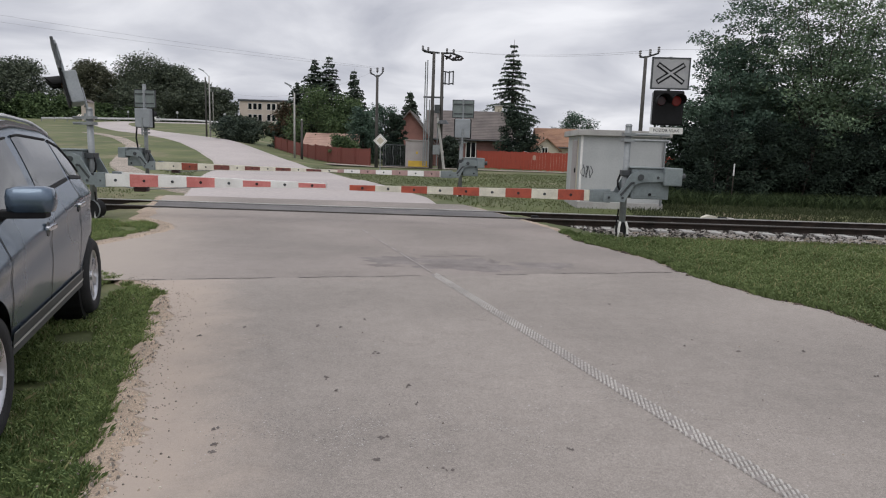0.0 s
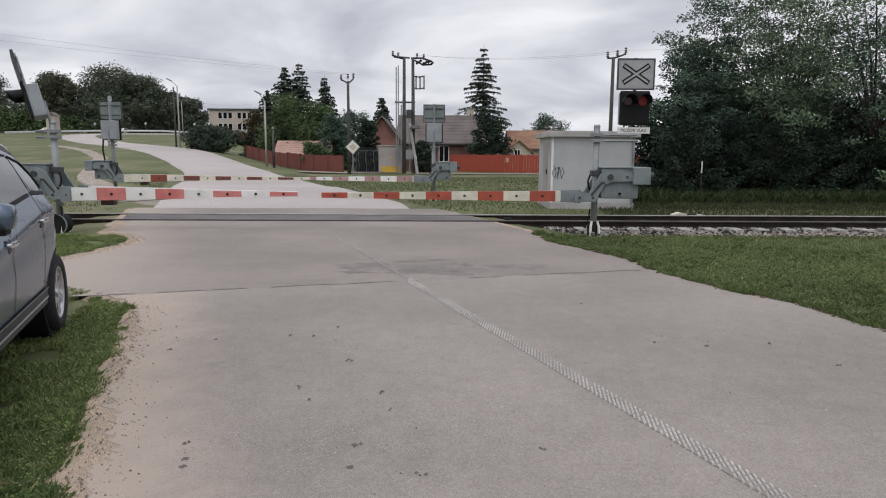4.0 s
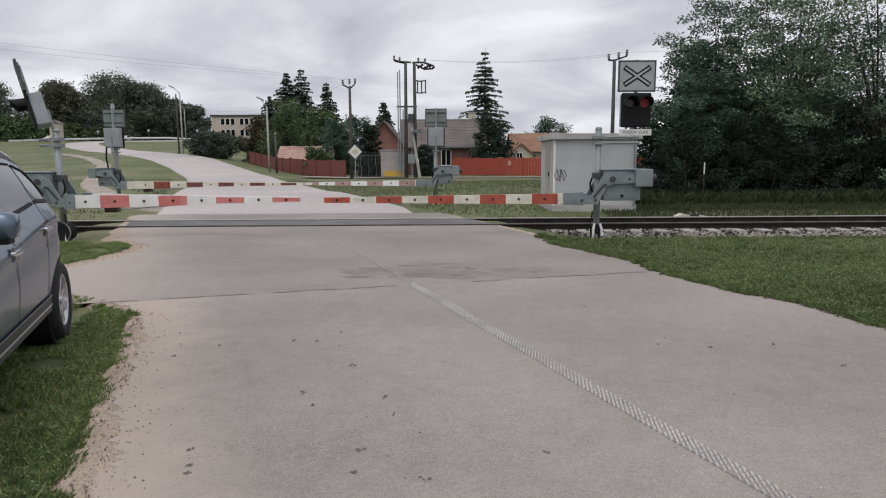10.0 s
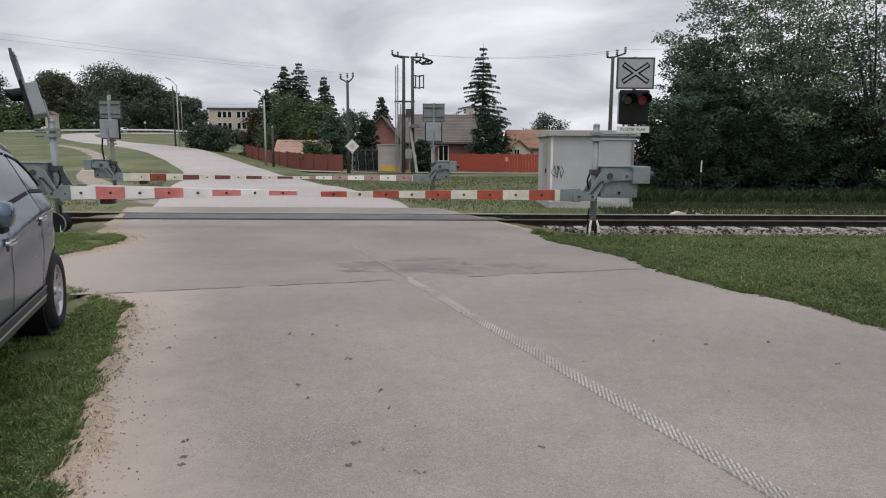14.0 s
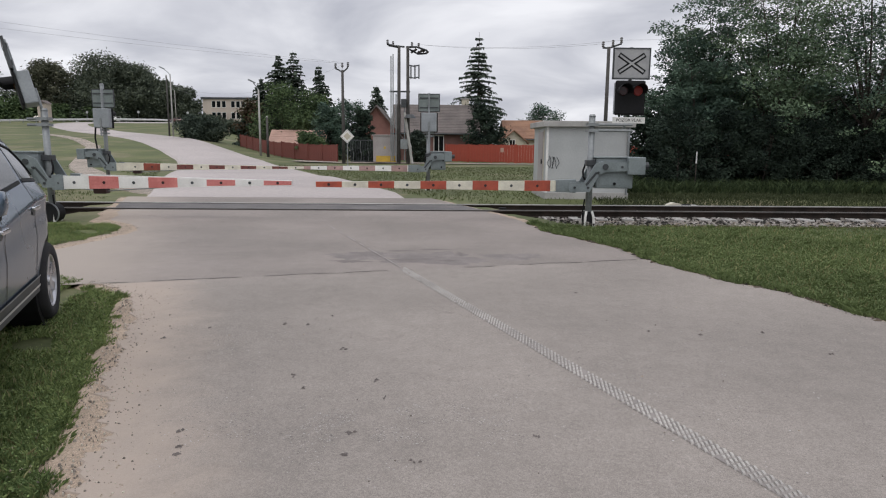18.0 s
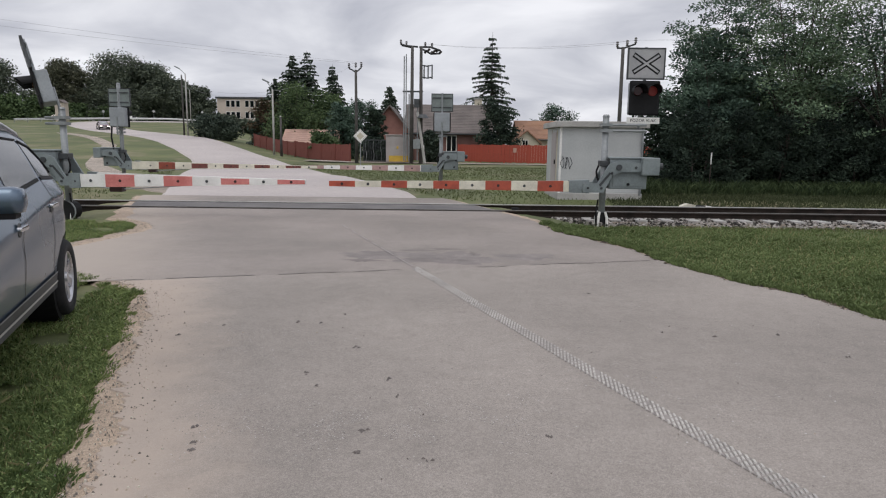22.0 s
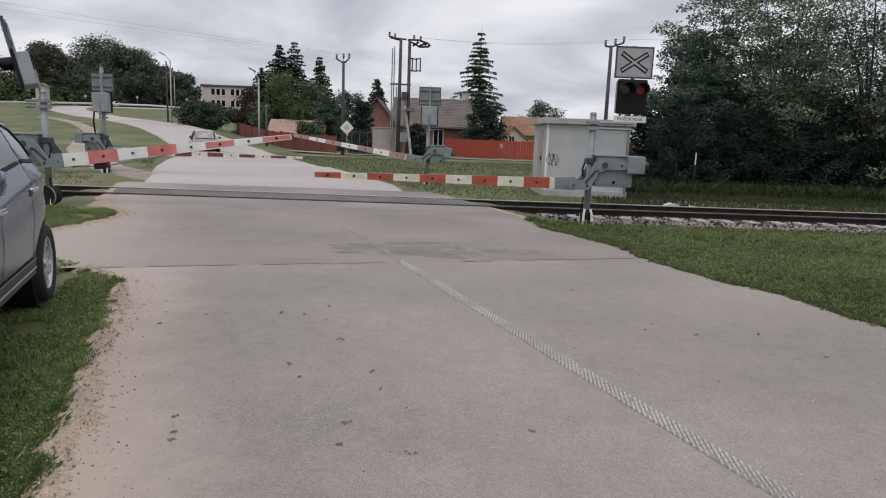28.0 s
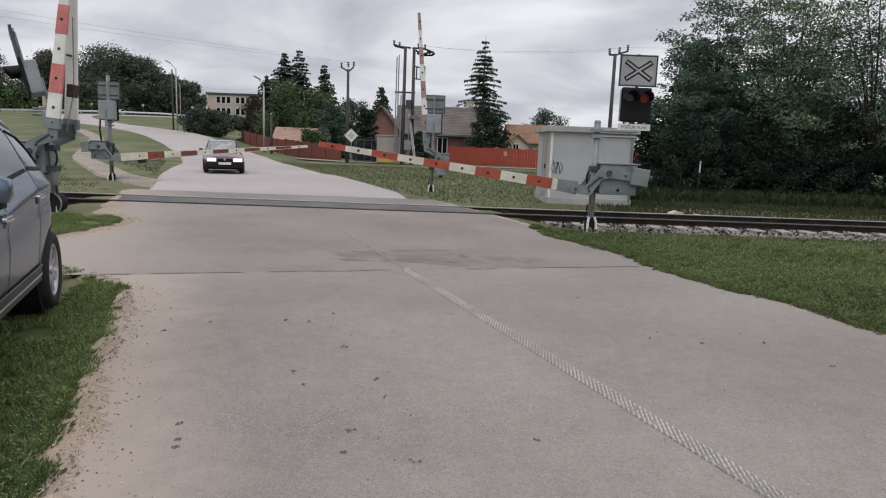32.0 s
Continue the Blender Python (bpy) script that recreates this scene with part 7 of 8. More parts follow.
def make_fences():
    f = board_fence("red_fence", (1.3, 62.6, 0), (9.6, 57.3, 0), 1.62, "fence_red", "bright red sheet fence around the yard", 2.4, 9)
    board_fence("red_fence", (9.6, 57.3, 0), (24, 52.5, 0), 1.62, "fence_red", "bright red sheet fence around the yard", 2.4, 9)
    part("notice", bbox(6.2, 6.5, 59.25, 59.29, 0.95, 1.35), "roof_pink", f, "small pale notice on the fence")
    board_fence("maroon_fence", (-8.3, 57.0, 0), (-14.8, 64.4, 0), 1.5, "fence_dark", "dark maroon board fence along the road", 2.2, 8)
    board_fence("maroon_fence", (-14.8, 64.4, 0), (-21.9, 75.0, 0), 1.35, "fence_dark", "dark maroon board fence along the road", 2.2, 8)
    g = thing("yard_gate", pose(-7.1, 57.0, 0), "dark wrought metal gate before the brick house", "gate")
    part("gate_frame", path_tube(B(), [(0, 0, 0.1), (2.2, 0, 0.1), (2.2, 0, 1.9), (0, 0, 1.9), (0, 0, 0.1)], 0.04, 5), "grey_dark", g)
    part("gate_mesh", path_tube(B(), [(0.05 + 0.06 * k, 0.02, 0.15 if k % 2 else 1.8) for k in range(36)], 0.008, 3), "grey_dark", g, "dark wire mesh behind the bars")
    for k in range(9):
        part("bar", path_tube(B(), [(0.2 + k * 0.22, 0, 0.1), (0.25 + k * 0.22, 0, 0.7), (0.15 + k * 0.22, 0, 1.2), (0.2 + k * 0.22, 0, 1.9)], 0.018, 4), "grey_dark" if k % 3 else "zinc", g)
    k = thing("transformer_kiosk", pose(-5.0, 55.2, 0), "pinkish grey electrical kiosk with yellow parts", "cabinet")
    part("body", bbox(0, 1.95, 0, 1.1, 0.1, 2.30, 0.03), "kiosk", k)
    part("top", bbox(-0.08, 2.03, -0.08, 1.18, 2.30, 2.38, 0.02), "kiosk", k)
    part("yellow_panel", bbox(0.25, 1.95, -0.03, -0.005, 0.12, 0.62, 0.01), "yellow", k, "yellow warning panel")
    part("yellow_post", bbox(0.9, 1.06, -0.035, -0.006, 1.2, 1.4, 0.01), "yellow", k, "small yellow warning sign")
    # guard rail on the upper road
    gr = thing("guard_rail", Matrix(), "pale steel guard rail along the upper road", "guard rail")
    pts = [(-100, 152), (-95, 164), (-86, 174.5), (-74, 177.5), (-60, 177.5), (-40, 174.5), (-10, 168)]
    bm = B()
    for (x0, y0), (x1, y1) in zip(pts, pts[1:]):
        z0, z1 = hz(x0, y0), hz(x1, y1)
        sheet(bm, [[(x0, y0, z0 + 0.45), (x1, y1, z1 + 0.45)], [(x0, y0 - 0.06, z0 + 0.68), (x1, y1 - 0.06, z1 + 0.68)], [(x0, y0, z0 + 0.95), (x1, y1, z1 + 0.95)]])
    part("beam", bm, "alu", gr)
    for (x0, y0), (x1, y1) in zip(pts, pts[1:]):
        for t in (0, 0.25, 0.5, 0.75):
            x, y = x0 + (x1 - x0) * t, y0 + (y1 - y0) * t
            part("post", bbox(x - 0.06, x + 0.06, y + 0.02, y + 0.14, hz(x, y) - 0.2, hz(x, y) + 0.9), "zinc", gr)


    # round markers round the upper bend
    for x, z in ((-102.0, 9.6), (-94.2, 9.5), (-80.3, 9.7), (-66.9, 9.6)):
        g = thing("bend_marker", pose(x, 181, z), "small white round marker on a post at the bend", "road sign", "markers round the upper bend")
        part("post", tube(B(), (0, 0.05, hz(x, 181) - z - 0.2), (0, 0.05, 0.3), 0.05, 0.05, 6), "zinc", g)
        part("disc", tube(B(), (0, -0.02, 0), (0, 0.02, 0), 0.36, 0.36, 16), "hut_wall", g, "white round face")


# ---- poles, lamps, signs, cables ----
def insulator(root, p):
    b = B()
    x, y, z = p
    tube(b, p, (x, y, z + 0.22), 0.03, 0.03, 6)
    for k in range(3):
        tube(b, (x, y, z + 0.10 + 0.13 * k), (x, y, z + 0.19 + 0.13 * k), 0.11, 0.07, 8)
    return part("insulator", b, "ceramic", root)


def make_poles():
    p = thing("power_pole", pose(-7.32, 54, 0), "slim grey power pole with three insulators", "utility pole")
    part("pole", tube(B(), (0, 0, -0.3), (0, 0, 7.5), 0.15, 0.10, 10), "wood", p, "", True)
    part("cross_arm", path_tube(B(), [(0, 0, 7.3), (-0.3, 0, 7.5), (-0.55, 0, 7.6)], 0.06), "grey_dark", p)
    part("cross_arm", path_tube(B(), [(0, 0, 7.3), (0.25, 0, 7.5), (0.45, 0, 7.7)], 0.06), "grey_dark", p)
    for q in ((-0.55, 0, 7.55), (0.0, 0, 7.62), (0.45, 0, 7.66)):
        insulator(p, q)
    p = thing("power_pole", pose(11.9, 45, 0), "slim grey power pole with three insulators", "utility pole")
    part("pole", tube(B(), (0, 0, -0.3), (0, 0, 8.2), 0.15, 0.11, 10), "wood", p, "", True)
    part("cross_arm", path_tube(B(), [(-0.42, 0, 8.14), (0.0, 0, 8.12), (0.85, 0, 8.42)], 0.06), "grey_dark", p)
    for q in ((-0.39, 0, 8.1), (0.27, 0, 8.2), (0.83, 0, 8.38)):
        insulator(p, q)
    # twin pole with switch gear
    p = thing("transformer_pole", pose(-2.42, 55, 0), "weathered twin pole with cross arms and switch gear", "utility pole")
    for x, lean in ((-0.36, 0.05), (0.36, -0.02)):
        part("pole", tube(B(), (x - lean, 0, -0.3), (x, 0, 9.55), 0.17, 0.12, 10), "wood", p, "", True)
    part("cross_arm", path_tube(B(), [(-1.32, 0, 9.72), (-0.9, 0, 9.58), (0.1, 0, 9.5)], 0.075), "grey_dark", p)
    part("cross_arm", path_tube(B(), [(-1.25, 0.2, 9.62), (-0.4, 0.2, 9.46)], 0.06), "black", p)
    part("cross_arm", path_tube(B(), [(0.2, 0, 9.48), (1.1, 0, 9.5), (1.95, 0, 9.22)], 0.08), "grey_dark", p)
    part("cross_arm", bbox(-1.15, 0.55, -0.07, 0.07, 5.85, 5.98, 0.02), "grey_dark", p)
    for x, z in ((-1.3, 9.68), (-0.85, 9.56), (0.7, 9.5), (1.25, 9.44)):
        insulator(p, (x, 0, z - 0.08))
    for k in range(6):
        x, z = 0.62 + 0.24 * k, 9.15 + 0.10 * math.sin(k * 2.1)
        part("bushing", tube(B(), (x, 0.14 * (-1) ** k, z - 0.12), (x + 0.22, 0.14 * (-1) ** k, z + 0.10), 0.09, 0.11, 8), "ceramic", p)
    part("switch_bar", path_tube(B(), [(0.5, -0.2, 9.28), (1.2, -0.2, 8.92), (1.9, -0.2, 8.96)], 0.07), "black", p)
    for z in (7.0, 7.95):
        part("switch_frame", path_tube(B(), [(0.36, 0, z + 0.1), (0.9, -0.1, z), (1.32, -0.1, z + 0.1)], 0.05), "grey_dark", p)
    for x in (0.62, 0.95, 1.28):
        part("switch_frame", tube(B(), (x, -0.1, 6.95), (x, -0.1, 8.05), 0.055, 0.055, 6), "grey_dark", p)
    for x, z0, z1 in ((-1.05, 0.2, 8.75), (-0.88, 0.2, 8.9), (-0.64, 0.2, 5.7), (0.08, 0.2, 5.2)):
        part("conduit", tube(B(), (x, -0.1, z0), (x + 0.03, -0.1, z1), 0.05, 0.045, 8), "zinc", p)
    part("lamp_shade", tube(B(), (0.55, -0.25, 3.75), (0.55, -0.25, 4.05), 0.52, 0.28, 14), "grey_dark", p, "dark broad lamp shade")
    part("fuse_box", bbox(-0.2, 0.25, -0.32, -0.1, 4.6, 5.3, 0.02), "grey_dark", p)
    part("stay", path_tube(B(), [(0.1, -0.2, 4.2), (0.75, -0.4, -0.1)], 0.12), "concrete", p, "pale leaning stay")
    part("control_box", bbox(-0.25, 0.35, -0.3, -0.05, 1.2, 2.0, 0.02), "zinc", p)
    # street lamps
    for x, y, h, ax in ((-16.25, 62, 6.05, -0.6), (-33.4, 85, 7.85, -1.0), (-62, 160, 8, -1.2)):
        z = hz(x, y)
        p = thing("street_lamp", pose(x, y, z), "concrete street lamp post with raised arm", "street lamp", "street lamps along the road")
        part("pole", tube(B(), (0, 0, -0.3), (0, 0, h), 0.11, 0.075, 10), "concrete", p, "", True)
        part("arm", path_tube(B(), [(0, 0, h - 0.1), (ax * 0.4, 0, h + 0.35), (ax * 0.75, 0, h + 0.6)], 0.04), "zinc", p)
        hd = bbox(-0.35, 0.35, -0.12, 0.12, -0.06, 0.08, 0.03)
        bmesh.ops.transform(hd, matrix=Matrix.Translation((ax, 0, h + 0.75)) @ Matrix.Rotation(radians(25), 4, "Y"), verts=hd.verts)
        part("lamp_head", hd, "zinc", p)
    for x, y, h in ((-34.3, 86, 7.7), (-15.3, 61, 3.6)):
        p = thing("wooden_pole", pose(x, y, hz(x, y)), "plain weathered pole beside the road", "utility pole")
        part("pole", tube(B(), (0, 0, -0.3), (0, 0, h), 0.13, 0.09, 8), "wood", p, "", True)
        part("cap", tube(B(), (0, 0, h), (0, 0, h + 0.1), 0.10, 0.04, 8), "concrete", p)
    # priority road sign
    s = thing("priority_sign", pose(-5.58, 43, 0), "yellow and white diamond road sign on a post", "road sign")
    part("post", tube(B(), (0, 0.04, -0.2), (0, 0.04, 2.45), 0.035, 0.035, 8), "zinc", s)
    pl = part("plate", prism(B(), [(-0.46, 2.08), (0, 1.62), (0.46, 2.08), (0, 2.54)], "y", -0.012, 0.012), "white", s, "white diamond plate")
    part("border", prism(B(), [(-0.40, 2.08), (0, 1.68), (0.40, 2.08), (0, 2.48)], "y", -0.016, -0.013), "black", pl)
    part("inner_border", prism(B(), [(-0.385, 2.08), (0, 1.695), (0.385, 2.08), (0, 2.465)], "y", -0.020, -0.017), "white", pl)
    part("diamond", prism(B(), [(-0.25, 2.08), (0, 1.83), (0.25, 2.08), (0, 2.33)], "y", -0.024, -0.021), "cream", pl, "pale yellow centre")
    # white marker by the track and small rail fittings
    d = thing("track_marker", pose(7.05, 17.95, -0.14), "low white and black marker box beside the rail", "marker")
    part("base", bbox(-0.52, 0.50, -0.12, 0.12, 0, 0.07, 0.015), "boom_cream", d)
    part("cover", prism(B(), [(-0.50, 0.07), (-0.05, 0.07), (-0.09, 0.15), (-0.30, 0.19), (-0.46, 0.13)], "y", -0.11, 0.11), "boom_cream", d)
    part("cover", prism(B(), [(0.16, 0.07), (0.48, 0.07), (0.40, 0.11), (0.2, 0.13)], "y", -0.10, 0.10), "white", d)
    part("recess", bbox(-0.10, 0.18, -0.128, 0.05, 0.03, 0.14, 0.01), "black", d)
    d = thing("rail_contact", pose(1.75, 16.4 - 0.5, 0.0), "small dark fitting on the rail", "fitting")
    part("body", bbox(-0.09, 0.09, -0.06, 0.06, -0.1, 0.07, 0.02), "black", d)
    d = thing("marker_post", pose(9.52, 23.3, 0), "thin pale marker post before the trees", "post")
    part("post", tube(B(), (0, 0, -0.2), (0, 0, 1.45), 0.02, 0.02, 8), "bark", d)
    part("band", tube(B(), (0, 0, 1.0), (0, 0, 1.42), 0.028, 0.026, 8), "white", d, "white painted top")


def cable(a, b, sag, r=0.018):
    a, b = Vector(a), Vector(b)
    pts = [a + (b - a) * (k / 14) - Vector((0, 0, sag * 4 * (k / 14) * (1 - k / 14))) for k in range(15)]
    side = Vector((b.y - a.y, a.x - b.x, 0)).normalized() * r
    return sheet(B(), [[p + side, p + Vector((0, 0, r)), p - side, p - Vector((0, 0, r)), p + side] for p in pts])


def make_cables():
    for a, b, sag in (((-1.2, 55, 9.7), (12.7, 45, 8.65), 0.35), ((-1.7, 55, 9.75), (11.5, 45, 8.4), 0.35),
                      ((12.7, 45, 8.65), (60, 20, 9), 0.8),
                      ((-33.4, 85, 8.85), (-16.25, 62, 6.35), 0.6), ((-33.4, 85, 8.55), (-16.25, 62, 6.05), 0.7), ((-16.25, 62, 6.35), (-7.32, 54, 7.9), 0.3),
                      ((-7.32, 54, 8.0), (-60, 34, 12.5), 0.8), ((-7.4, 54, 8.1), (-60, 32, 13.2), 0.8)):
        tagged(mesh_ob("overhead_cable", cable(a, b, sag, 0.007), "cable"), "thin dark overhead cable between poles", "cable", "overhead cables")


# ---- things lying on the road ----
def make_litter():
    rng = np.random.RandomState(8)
    spots = ((-1.31, 5.59), (-1.09, 5.58), (-0.92, 5.87), (-0.68, 4.89), (-0.37, 4.19), (-0.3, 3.89), (-0.45, 3.39), (-0.44, 3.14), (-0.07, 3.06), (-1.39, 3.42), (-1.33, 3.22), (-1.3, 3.14), (-2.2, 5.15), (-1.93, 5.46), (0.6, 3.35), (-0.95, 4.29), (-0.83, 4.06), (1.59, 6.86), (1.89, 5.39), (2.31, 5.3), (2.88, 5.35), (3.12, 4.79))
    for x, y in spots:
        b = B()
        c = Vector((x, y, 0.008))
        for k in range(3):
            a = rng.uniform(0, 6.28)
            u = Vector((math.cos(a), math.sin(a), 0)) * rng.uniform(0.008, 0.024)
            w = Vector((-u.y, u.x, 0)) * 0.45
            o = c + Vector((rng.normal(0, 0.012), rng.normal(0, 0.012), 0))
            top = o + Vector((0, 0, rng.uniform(0.006, 0.014)))
            q = [b.verts.new(o + v) for v in (-u, w, u, -w)]
            t = b.verts.new(top)
            for i in range(4):
                b.faces.new((q[i], q[(i + 1) % 4], t))
        tagged(mesh_ob("fallen_leaf", b, "crack"), "dry brown leaf scrap on the asphalt", "leaf", "leaf scraps on the road")
    # grit along the road edges
    vs, fs = [], []
    for k in range(2200):
        y = rng.uniform(1.5, 13)
        if rng.rand() < 0.88:
            x = edge_left(y) + rng.normal(0.10, 0.20)
        else:
            x = rng.uniform(edge_left(y), edge_right(y))
        if rng.rand() < 0.12:
            x = edge_right(y) - abs(rng.normal(0, 0.15))
        r = 0.0025 + 0.007 * rng.rand() ** 2.5
        base = len(vs)
        a = rng.uniform(0, 6.28)
        for j in range(4):
            q = a + j * 1.57 + rng.uniform(-0.3, 0.3)
            vs.append((x + r * math.cos(q) * 1.2, y + r * math.sin(q), 0.004))
        vs.append((x, y, 0.008 + r * 0.9))
        fs += [(base, base + 1, base + 4), (base + 1, base + 2, base + 4), (base + 2, base + 3, base + 4), (base + 3, base, base + 4)]
    tagged(raw("road_grit", vs, fs, "grit"), "loose grit and small stones on the road edge", "gravel", kind="stuff")

    # pale pebbles thrown out beside both edges
    vs, fs = [], []
    for k in range(2800):
        y = rng.uniform(1.6, 13.2)
        if k % 3:
            x = edge_left(y) + abs(rng.normal(0.0, 0.16)) - 0.04 - (0.5 * rng.rand() if 8.0 < y < 10.4 else 0)
        else:
            x = edge_right(y) - 0.12 + ragged(y, 9, 0.10) + rng.normal(0.0, 0.06)
        r = 0.0025 + 0.007 * rng.rand() ** 2.5
        base = len(vs)
        a = rng.uniform(0, 6.28)
        ring = [(x + r * math.cos(a + j * 1.257) * rng.uniform(0.8, 1.2), y + r * math.sin(a + j * 1.257) * rng.uniform(0.8, 1.2)) for j in range(5)]
        vs += [(px, py, 0.0) for px, py in ring] + [(x + (px - x) * 0.6, y + (py - y) * 0.6, 0.006 + r * 0.8) for px, py in ring]
        fs += [(base + j, base + (j + 1) % 5, base + 5 + (j + 1) % 5, base + 5 + j) for j in range(5)] + [tuple(base + 5 + j for j in range(5))]
    tagged(raw("verge_pebbles", vs, fs, "pebble"), "pale pebbles and gravel beside the road edges", "gravel", kind="stuff")
    # dark clods and dead leaves where the grass meets the road
    vs, fs = [], []
    for k in range(420):
        y = 4.6 + 8.6 * rng.rand()
        x = edge_right(y) - 0.1 + ragged(y, 9, 0.10) + rng.normal(-0.02, 0.05)
        r = 0.008 + 0.03 * rng.rand() ** 2
        base = len(vs)
        a = rng.uniform(0, 6.28)
        vs += [(x + 1.5 * r * math.cos(a + j * 1.05) * rng.uniform(0.6, 1.2), y + r * math.sin(a + j * 1.05) * rng.uniform(0.6, 1.2), 0.002) for j in range(6)]
        vs.append((x, y, 0.008 + r * 0.5))
        fs += [(base + j, base + (j + 1) % 6, base + 6) for j in range(6)]
    tagged(raw("verge_clods", vs, fs, "soil"), "dark soil clods and dead leaves along the verge", "soil", kind="stuff")
    # bare aggregate where the wheels have worn the surface
    vs, fs = [], []
    for k in range(5200):
        c = ((-1.0, 3.45), (-0.55, 3.6), (-0.2, 3.35), (0.4, 3.6), (1.3, 4.1), (-1.5, 5.0))[rng.randint(6)]
        x, y = c[0] + rng.normal(0, 0.28), c[1] + rng.normal(0, 0.22)
        if noise.noise((x * 4.0, y * 4.0, 2.0)) < 0.05:
            continue
        r = rng.uniform(0.0018, 0.0048)
        base = len(vs)
        a = rng.uniform(0, 6.28)
        vs += [(x + r * math.cos(a + j * 1.57) * rng.uniform(0.7, 1.3), y + r * math.sin(a + j * 1.57) * rng.uniform(0.7, 1.3), 0.0072) for j in range(4)]
        fs.append((base, base + 1, base + 2, base + 3))
    for k in range(9000):
        y = 2.2 + 7.5 * rng.rand() ** 1.4
        x = edge_left(y) + 0.4 + (edge_right(y) - edge_left(y) - 0.8) * rng.rand()
        if noise.noise((x * 0.9, y * 0.5, 7.0)) + 0.4 * noise.noise((x * 5, y * 3, 1.0)) < -0.05:
            continue
        r = rng.uniform(0.0015, 0.0035) + 0.006 * rng.rand() ** 9
        base = len(vs)
        a = rng.uniform(0, 6.28)
        vs += [(x + r * math.cos(a + j * 1.57) * rng.uniform(0.7, 1.3), y + r * math.sin(a + j * 1.57) * rng.uniform(0.7, 1.3), 0.0072 if y + 0.26 * x < 8 else 0.0108) for j in range(4)]
        fs.append((base, base + 1, base + 2, base + 3))
    tagged(raw("worn_aggregate", vs, fs, "aggregate"), "worn bare stone grains in the asphalt", "road", kind="stuff")


make_ground()
make_roads()
make_line()
make_track()
near_left, near_left_arm = barrier_unit(pose(-7.94, 13.6, 0, 0, 0, 0), 5.01, "grey half barrier with white-red twin boom beside the parked car", -58, 0.03, 0.88, True, "red_pale", -0.34, -14, 0.578)
part("cable_drum", tube(B(), (-0.03, -0.15, 0.12), (-0.03, 0.15, 0.12), 0.21, 0.21, 22), "black", near_left, "black round cover at the foot")
part("cover_rim", path_tube(B(), [(-0.03 + 0.215 * math.cos(radians(a)), -0.12, 0.12 + 0.215 * math.sin(radians(a))) for a in range(-50, 80, 12)], 0.018, 5), "zinc", near_left)
near_right, near_right_arm = barrier_unit(pose(3.32, 13.6, -0.02, 0, 0, 180), 5.75, "grey half barrier with white and red boom, before the hut", 180, 0.0, 0.0, True, sign_x=-0.76, plated=True)
far_left, far_left_arm = barrier_unit(pose(-11.54, 23.3, -0.04, 0, 0, 0), 6.95, "grey half barrier with white and red boom, beside the footpath", 180, -0.15, 0.4, False, "red_aged", 0.02, 0, 0.558, 3.6, tip=0.042, short=0.72)
far_right, far_right_arm = barrier_unit(pose(-0.14, 23.43, -0.04, 0, 0, 180), 4.8, "grey half barrier with white and red boom, on the far grass", 0, -0.19, 0.0, True, "red_faint", -0.02, 0, 0.578, tip=0.05, short=0.72)
make_parked_car()
approach, approach_wheels = make_approach_car()
railcar, railcar_axles = make_railcar()
make_hut()
make_houses()
make_hilltop()
make_fences()
make_poles()
make_cables()
make_litter()
make_plants()


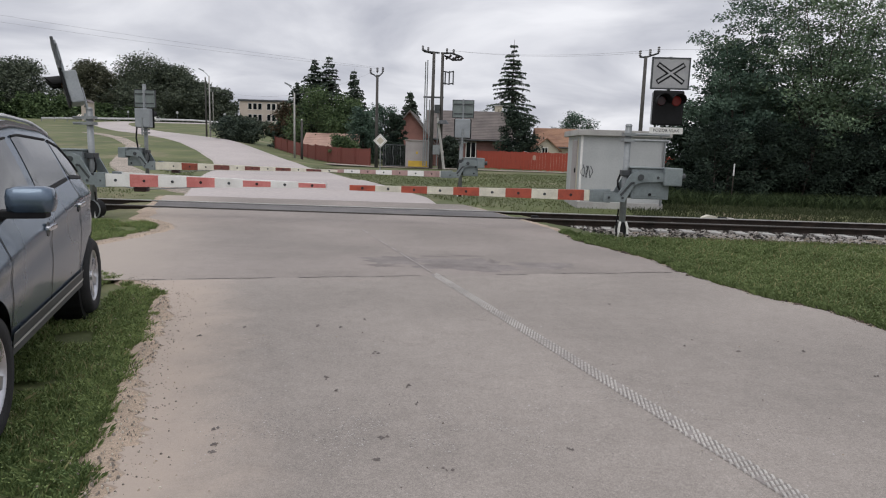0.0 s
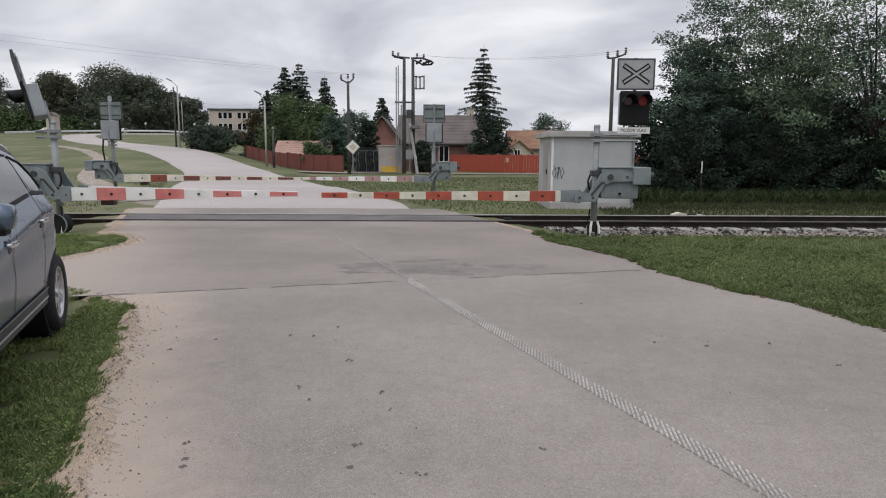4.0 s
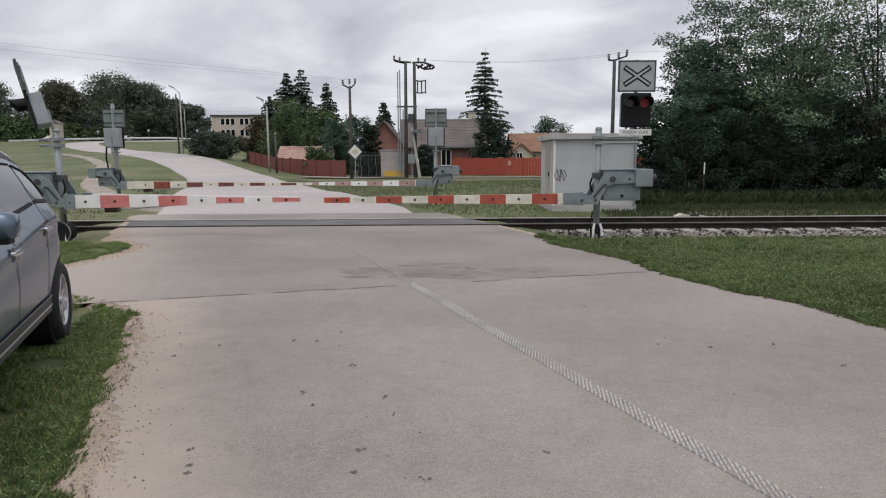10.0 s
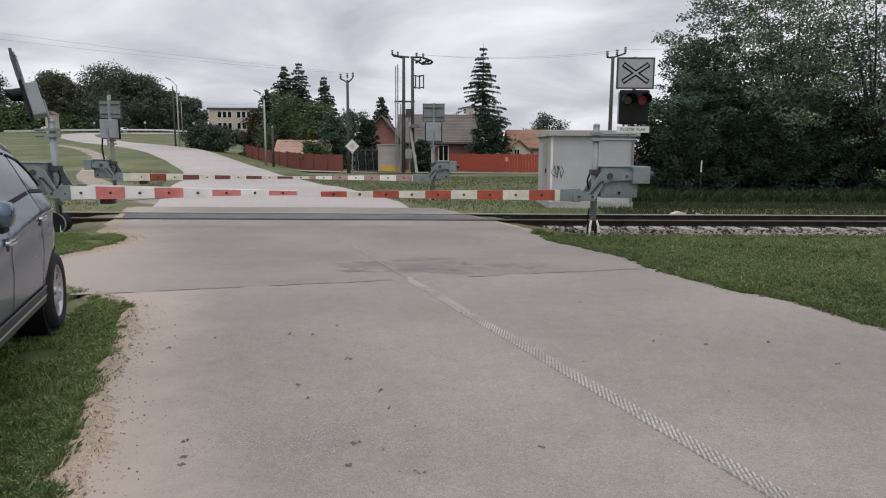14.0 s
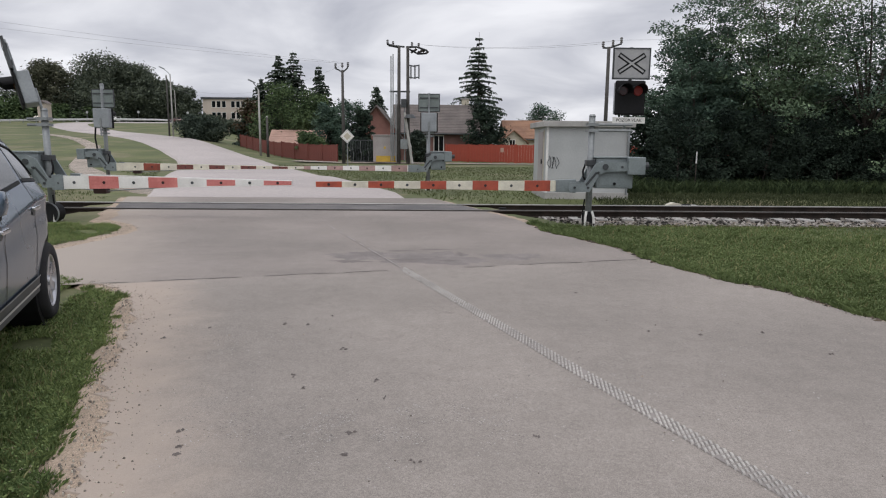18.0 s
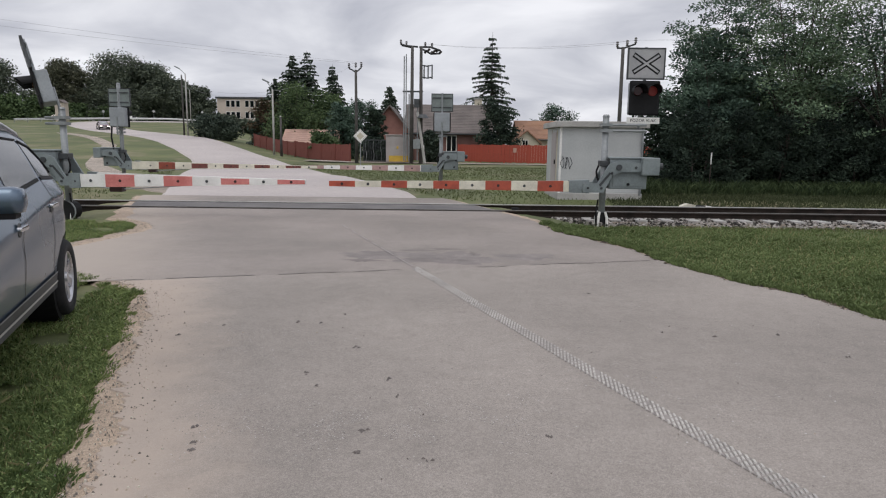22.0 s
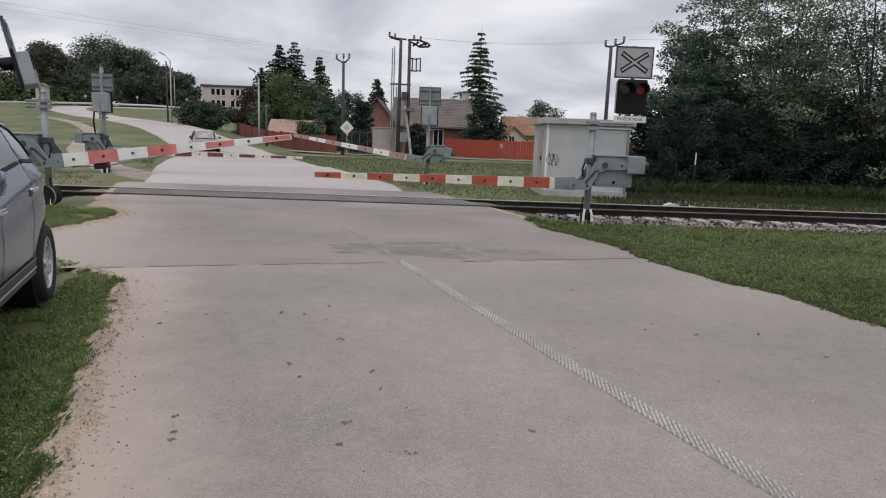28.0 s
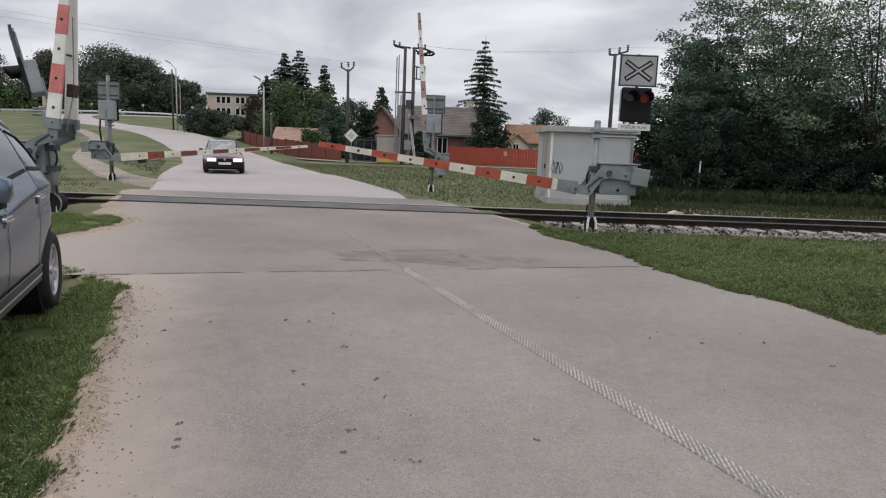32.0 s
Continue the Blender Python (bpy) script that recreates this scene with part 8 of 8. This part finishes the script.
# ---- what moves ----
def motions():
    # railcar: steady speed along the track; x is its front end
    v, x0, t0 = 14.35, 6.16, 25.5
    walk(railcar, [(t, pose(x0 + v * (t - t0), TRACK_Y, 0.02)) for t in (0, 8, 16, 20, 22, 24, 25, 26, 28, 30, 32)])
    for ax in railcar_axles:
        base = ax.location.copy()
        step = 80.0 / math.degrees(v / 0.42)
        n = int(9.0 / step)
        rows = [(0.0, Matrix.Translation(base))] + [(22.5 + k * step, Matrix.Translation(base) @ Matrix.Rotation(radians(80 * k), 4, "Y")) for k in range(n)]
        rows.append((32.0, rows[-1][1]))
        walk(ax, rows)
    # booms: degrees of lift about the pivot
    for arm, rows in ((near_left_arm, ((0, 0), (27.7, 0), (28.0, 8), (28.4, 21), (28.8, 31.4), (29.4, 45.5), (30.0, 58), (30.5, 65.8), (31.0, 72.8), (31.5, 79), (32.0, 84))),
                      (far_right_arm, ((0, 0), (27.7, 0), (28.0, 9), (28.4, 22), (28.8, 32), (29.4, 47.3), (30.0, 59.5), (30.5, 70.5), (31.0, 79.3), (31.5, 84.4), (32.0, 84.8))),
                      (near_right_arm, ((0, 0), (31.3, 0), (31.6, 1.2), (32.0, 7.5))),
                      (far_left_arm, ((0, 0), (31.5, 0), (31.75, 1.4), (32.0, 5.4)))):
        walk(arm, [(t, Matrix.Translation(PIVOT) @ Matrix.Rotation(radians(-a), 4, "Y")) for t, a in rows])
    # the car that comes down the hill road and waits
    spots = ((0, 70, 142), (14.0, 8, 157), (16.5, -40, 168), (17.5, -55, 170.5), (18.0, -66, 171), (18.5, -77, 171), (19.0, -85, 168), (19.5, -87, 161), (20.0, -84.2, 153.5), (20.5, -79.0, 144), (21.0, -70.8, 130.5), (22.0, -58.0, 111), (23.0, -44.0, 92), (24.0, -33.9, 77.5),
             (24.5, -29.9, 71.5), (25.5, -24.4, 62.5), (26.5, -20.4, 55.5), (27.5, -17.2, 48.8), (28.5, -14.6, 43), (29.5, -13.6, 40.4), (30.0, -12.8, 38.0), (31.0, -11.25, 34.0), (31.5, -10.6, 32.3), (32.0, -9.9, 30.4))
    rows = []
    for i, (t, x, y) in enumerate(spots):
        a, b = spots[max(i - 1, 0)], spots[min(i + 1, len(spots) - 1)]
        yaw = math.atan2(b[2] - a[2], b[1] - a[1])
        grade = (hz(b[1], b[2]) - hz(a[1], a[2])) / max(1, math.hypot(b[1] - a[1], b[2] - a[2]))
        rows.append((t, pose(x, y, hz(x, y) + 0.06, 0, -math.degrees(math.atan(grade)), math.degrees(yaw))))
    walk(approach, rows)
    for w, x, y in approach_wheels:
        r = [(0.0, Matrix.Translation((x, y, 0.30)))] + [(24.0 + k * 0.25, Matrix.Translation((x, y, 0.30)) @ Matrix.Rotation(radians(70 * k), 4, "Y")) for k in range(33)]
        walk(w, r)


motions()
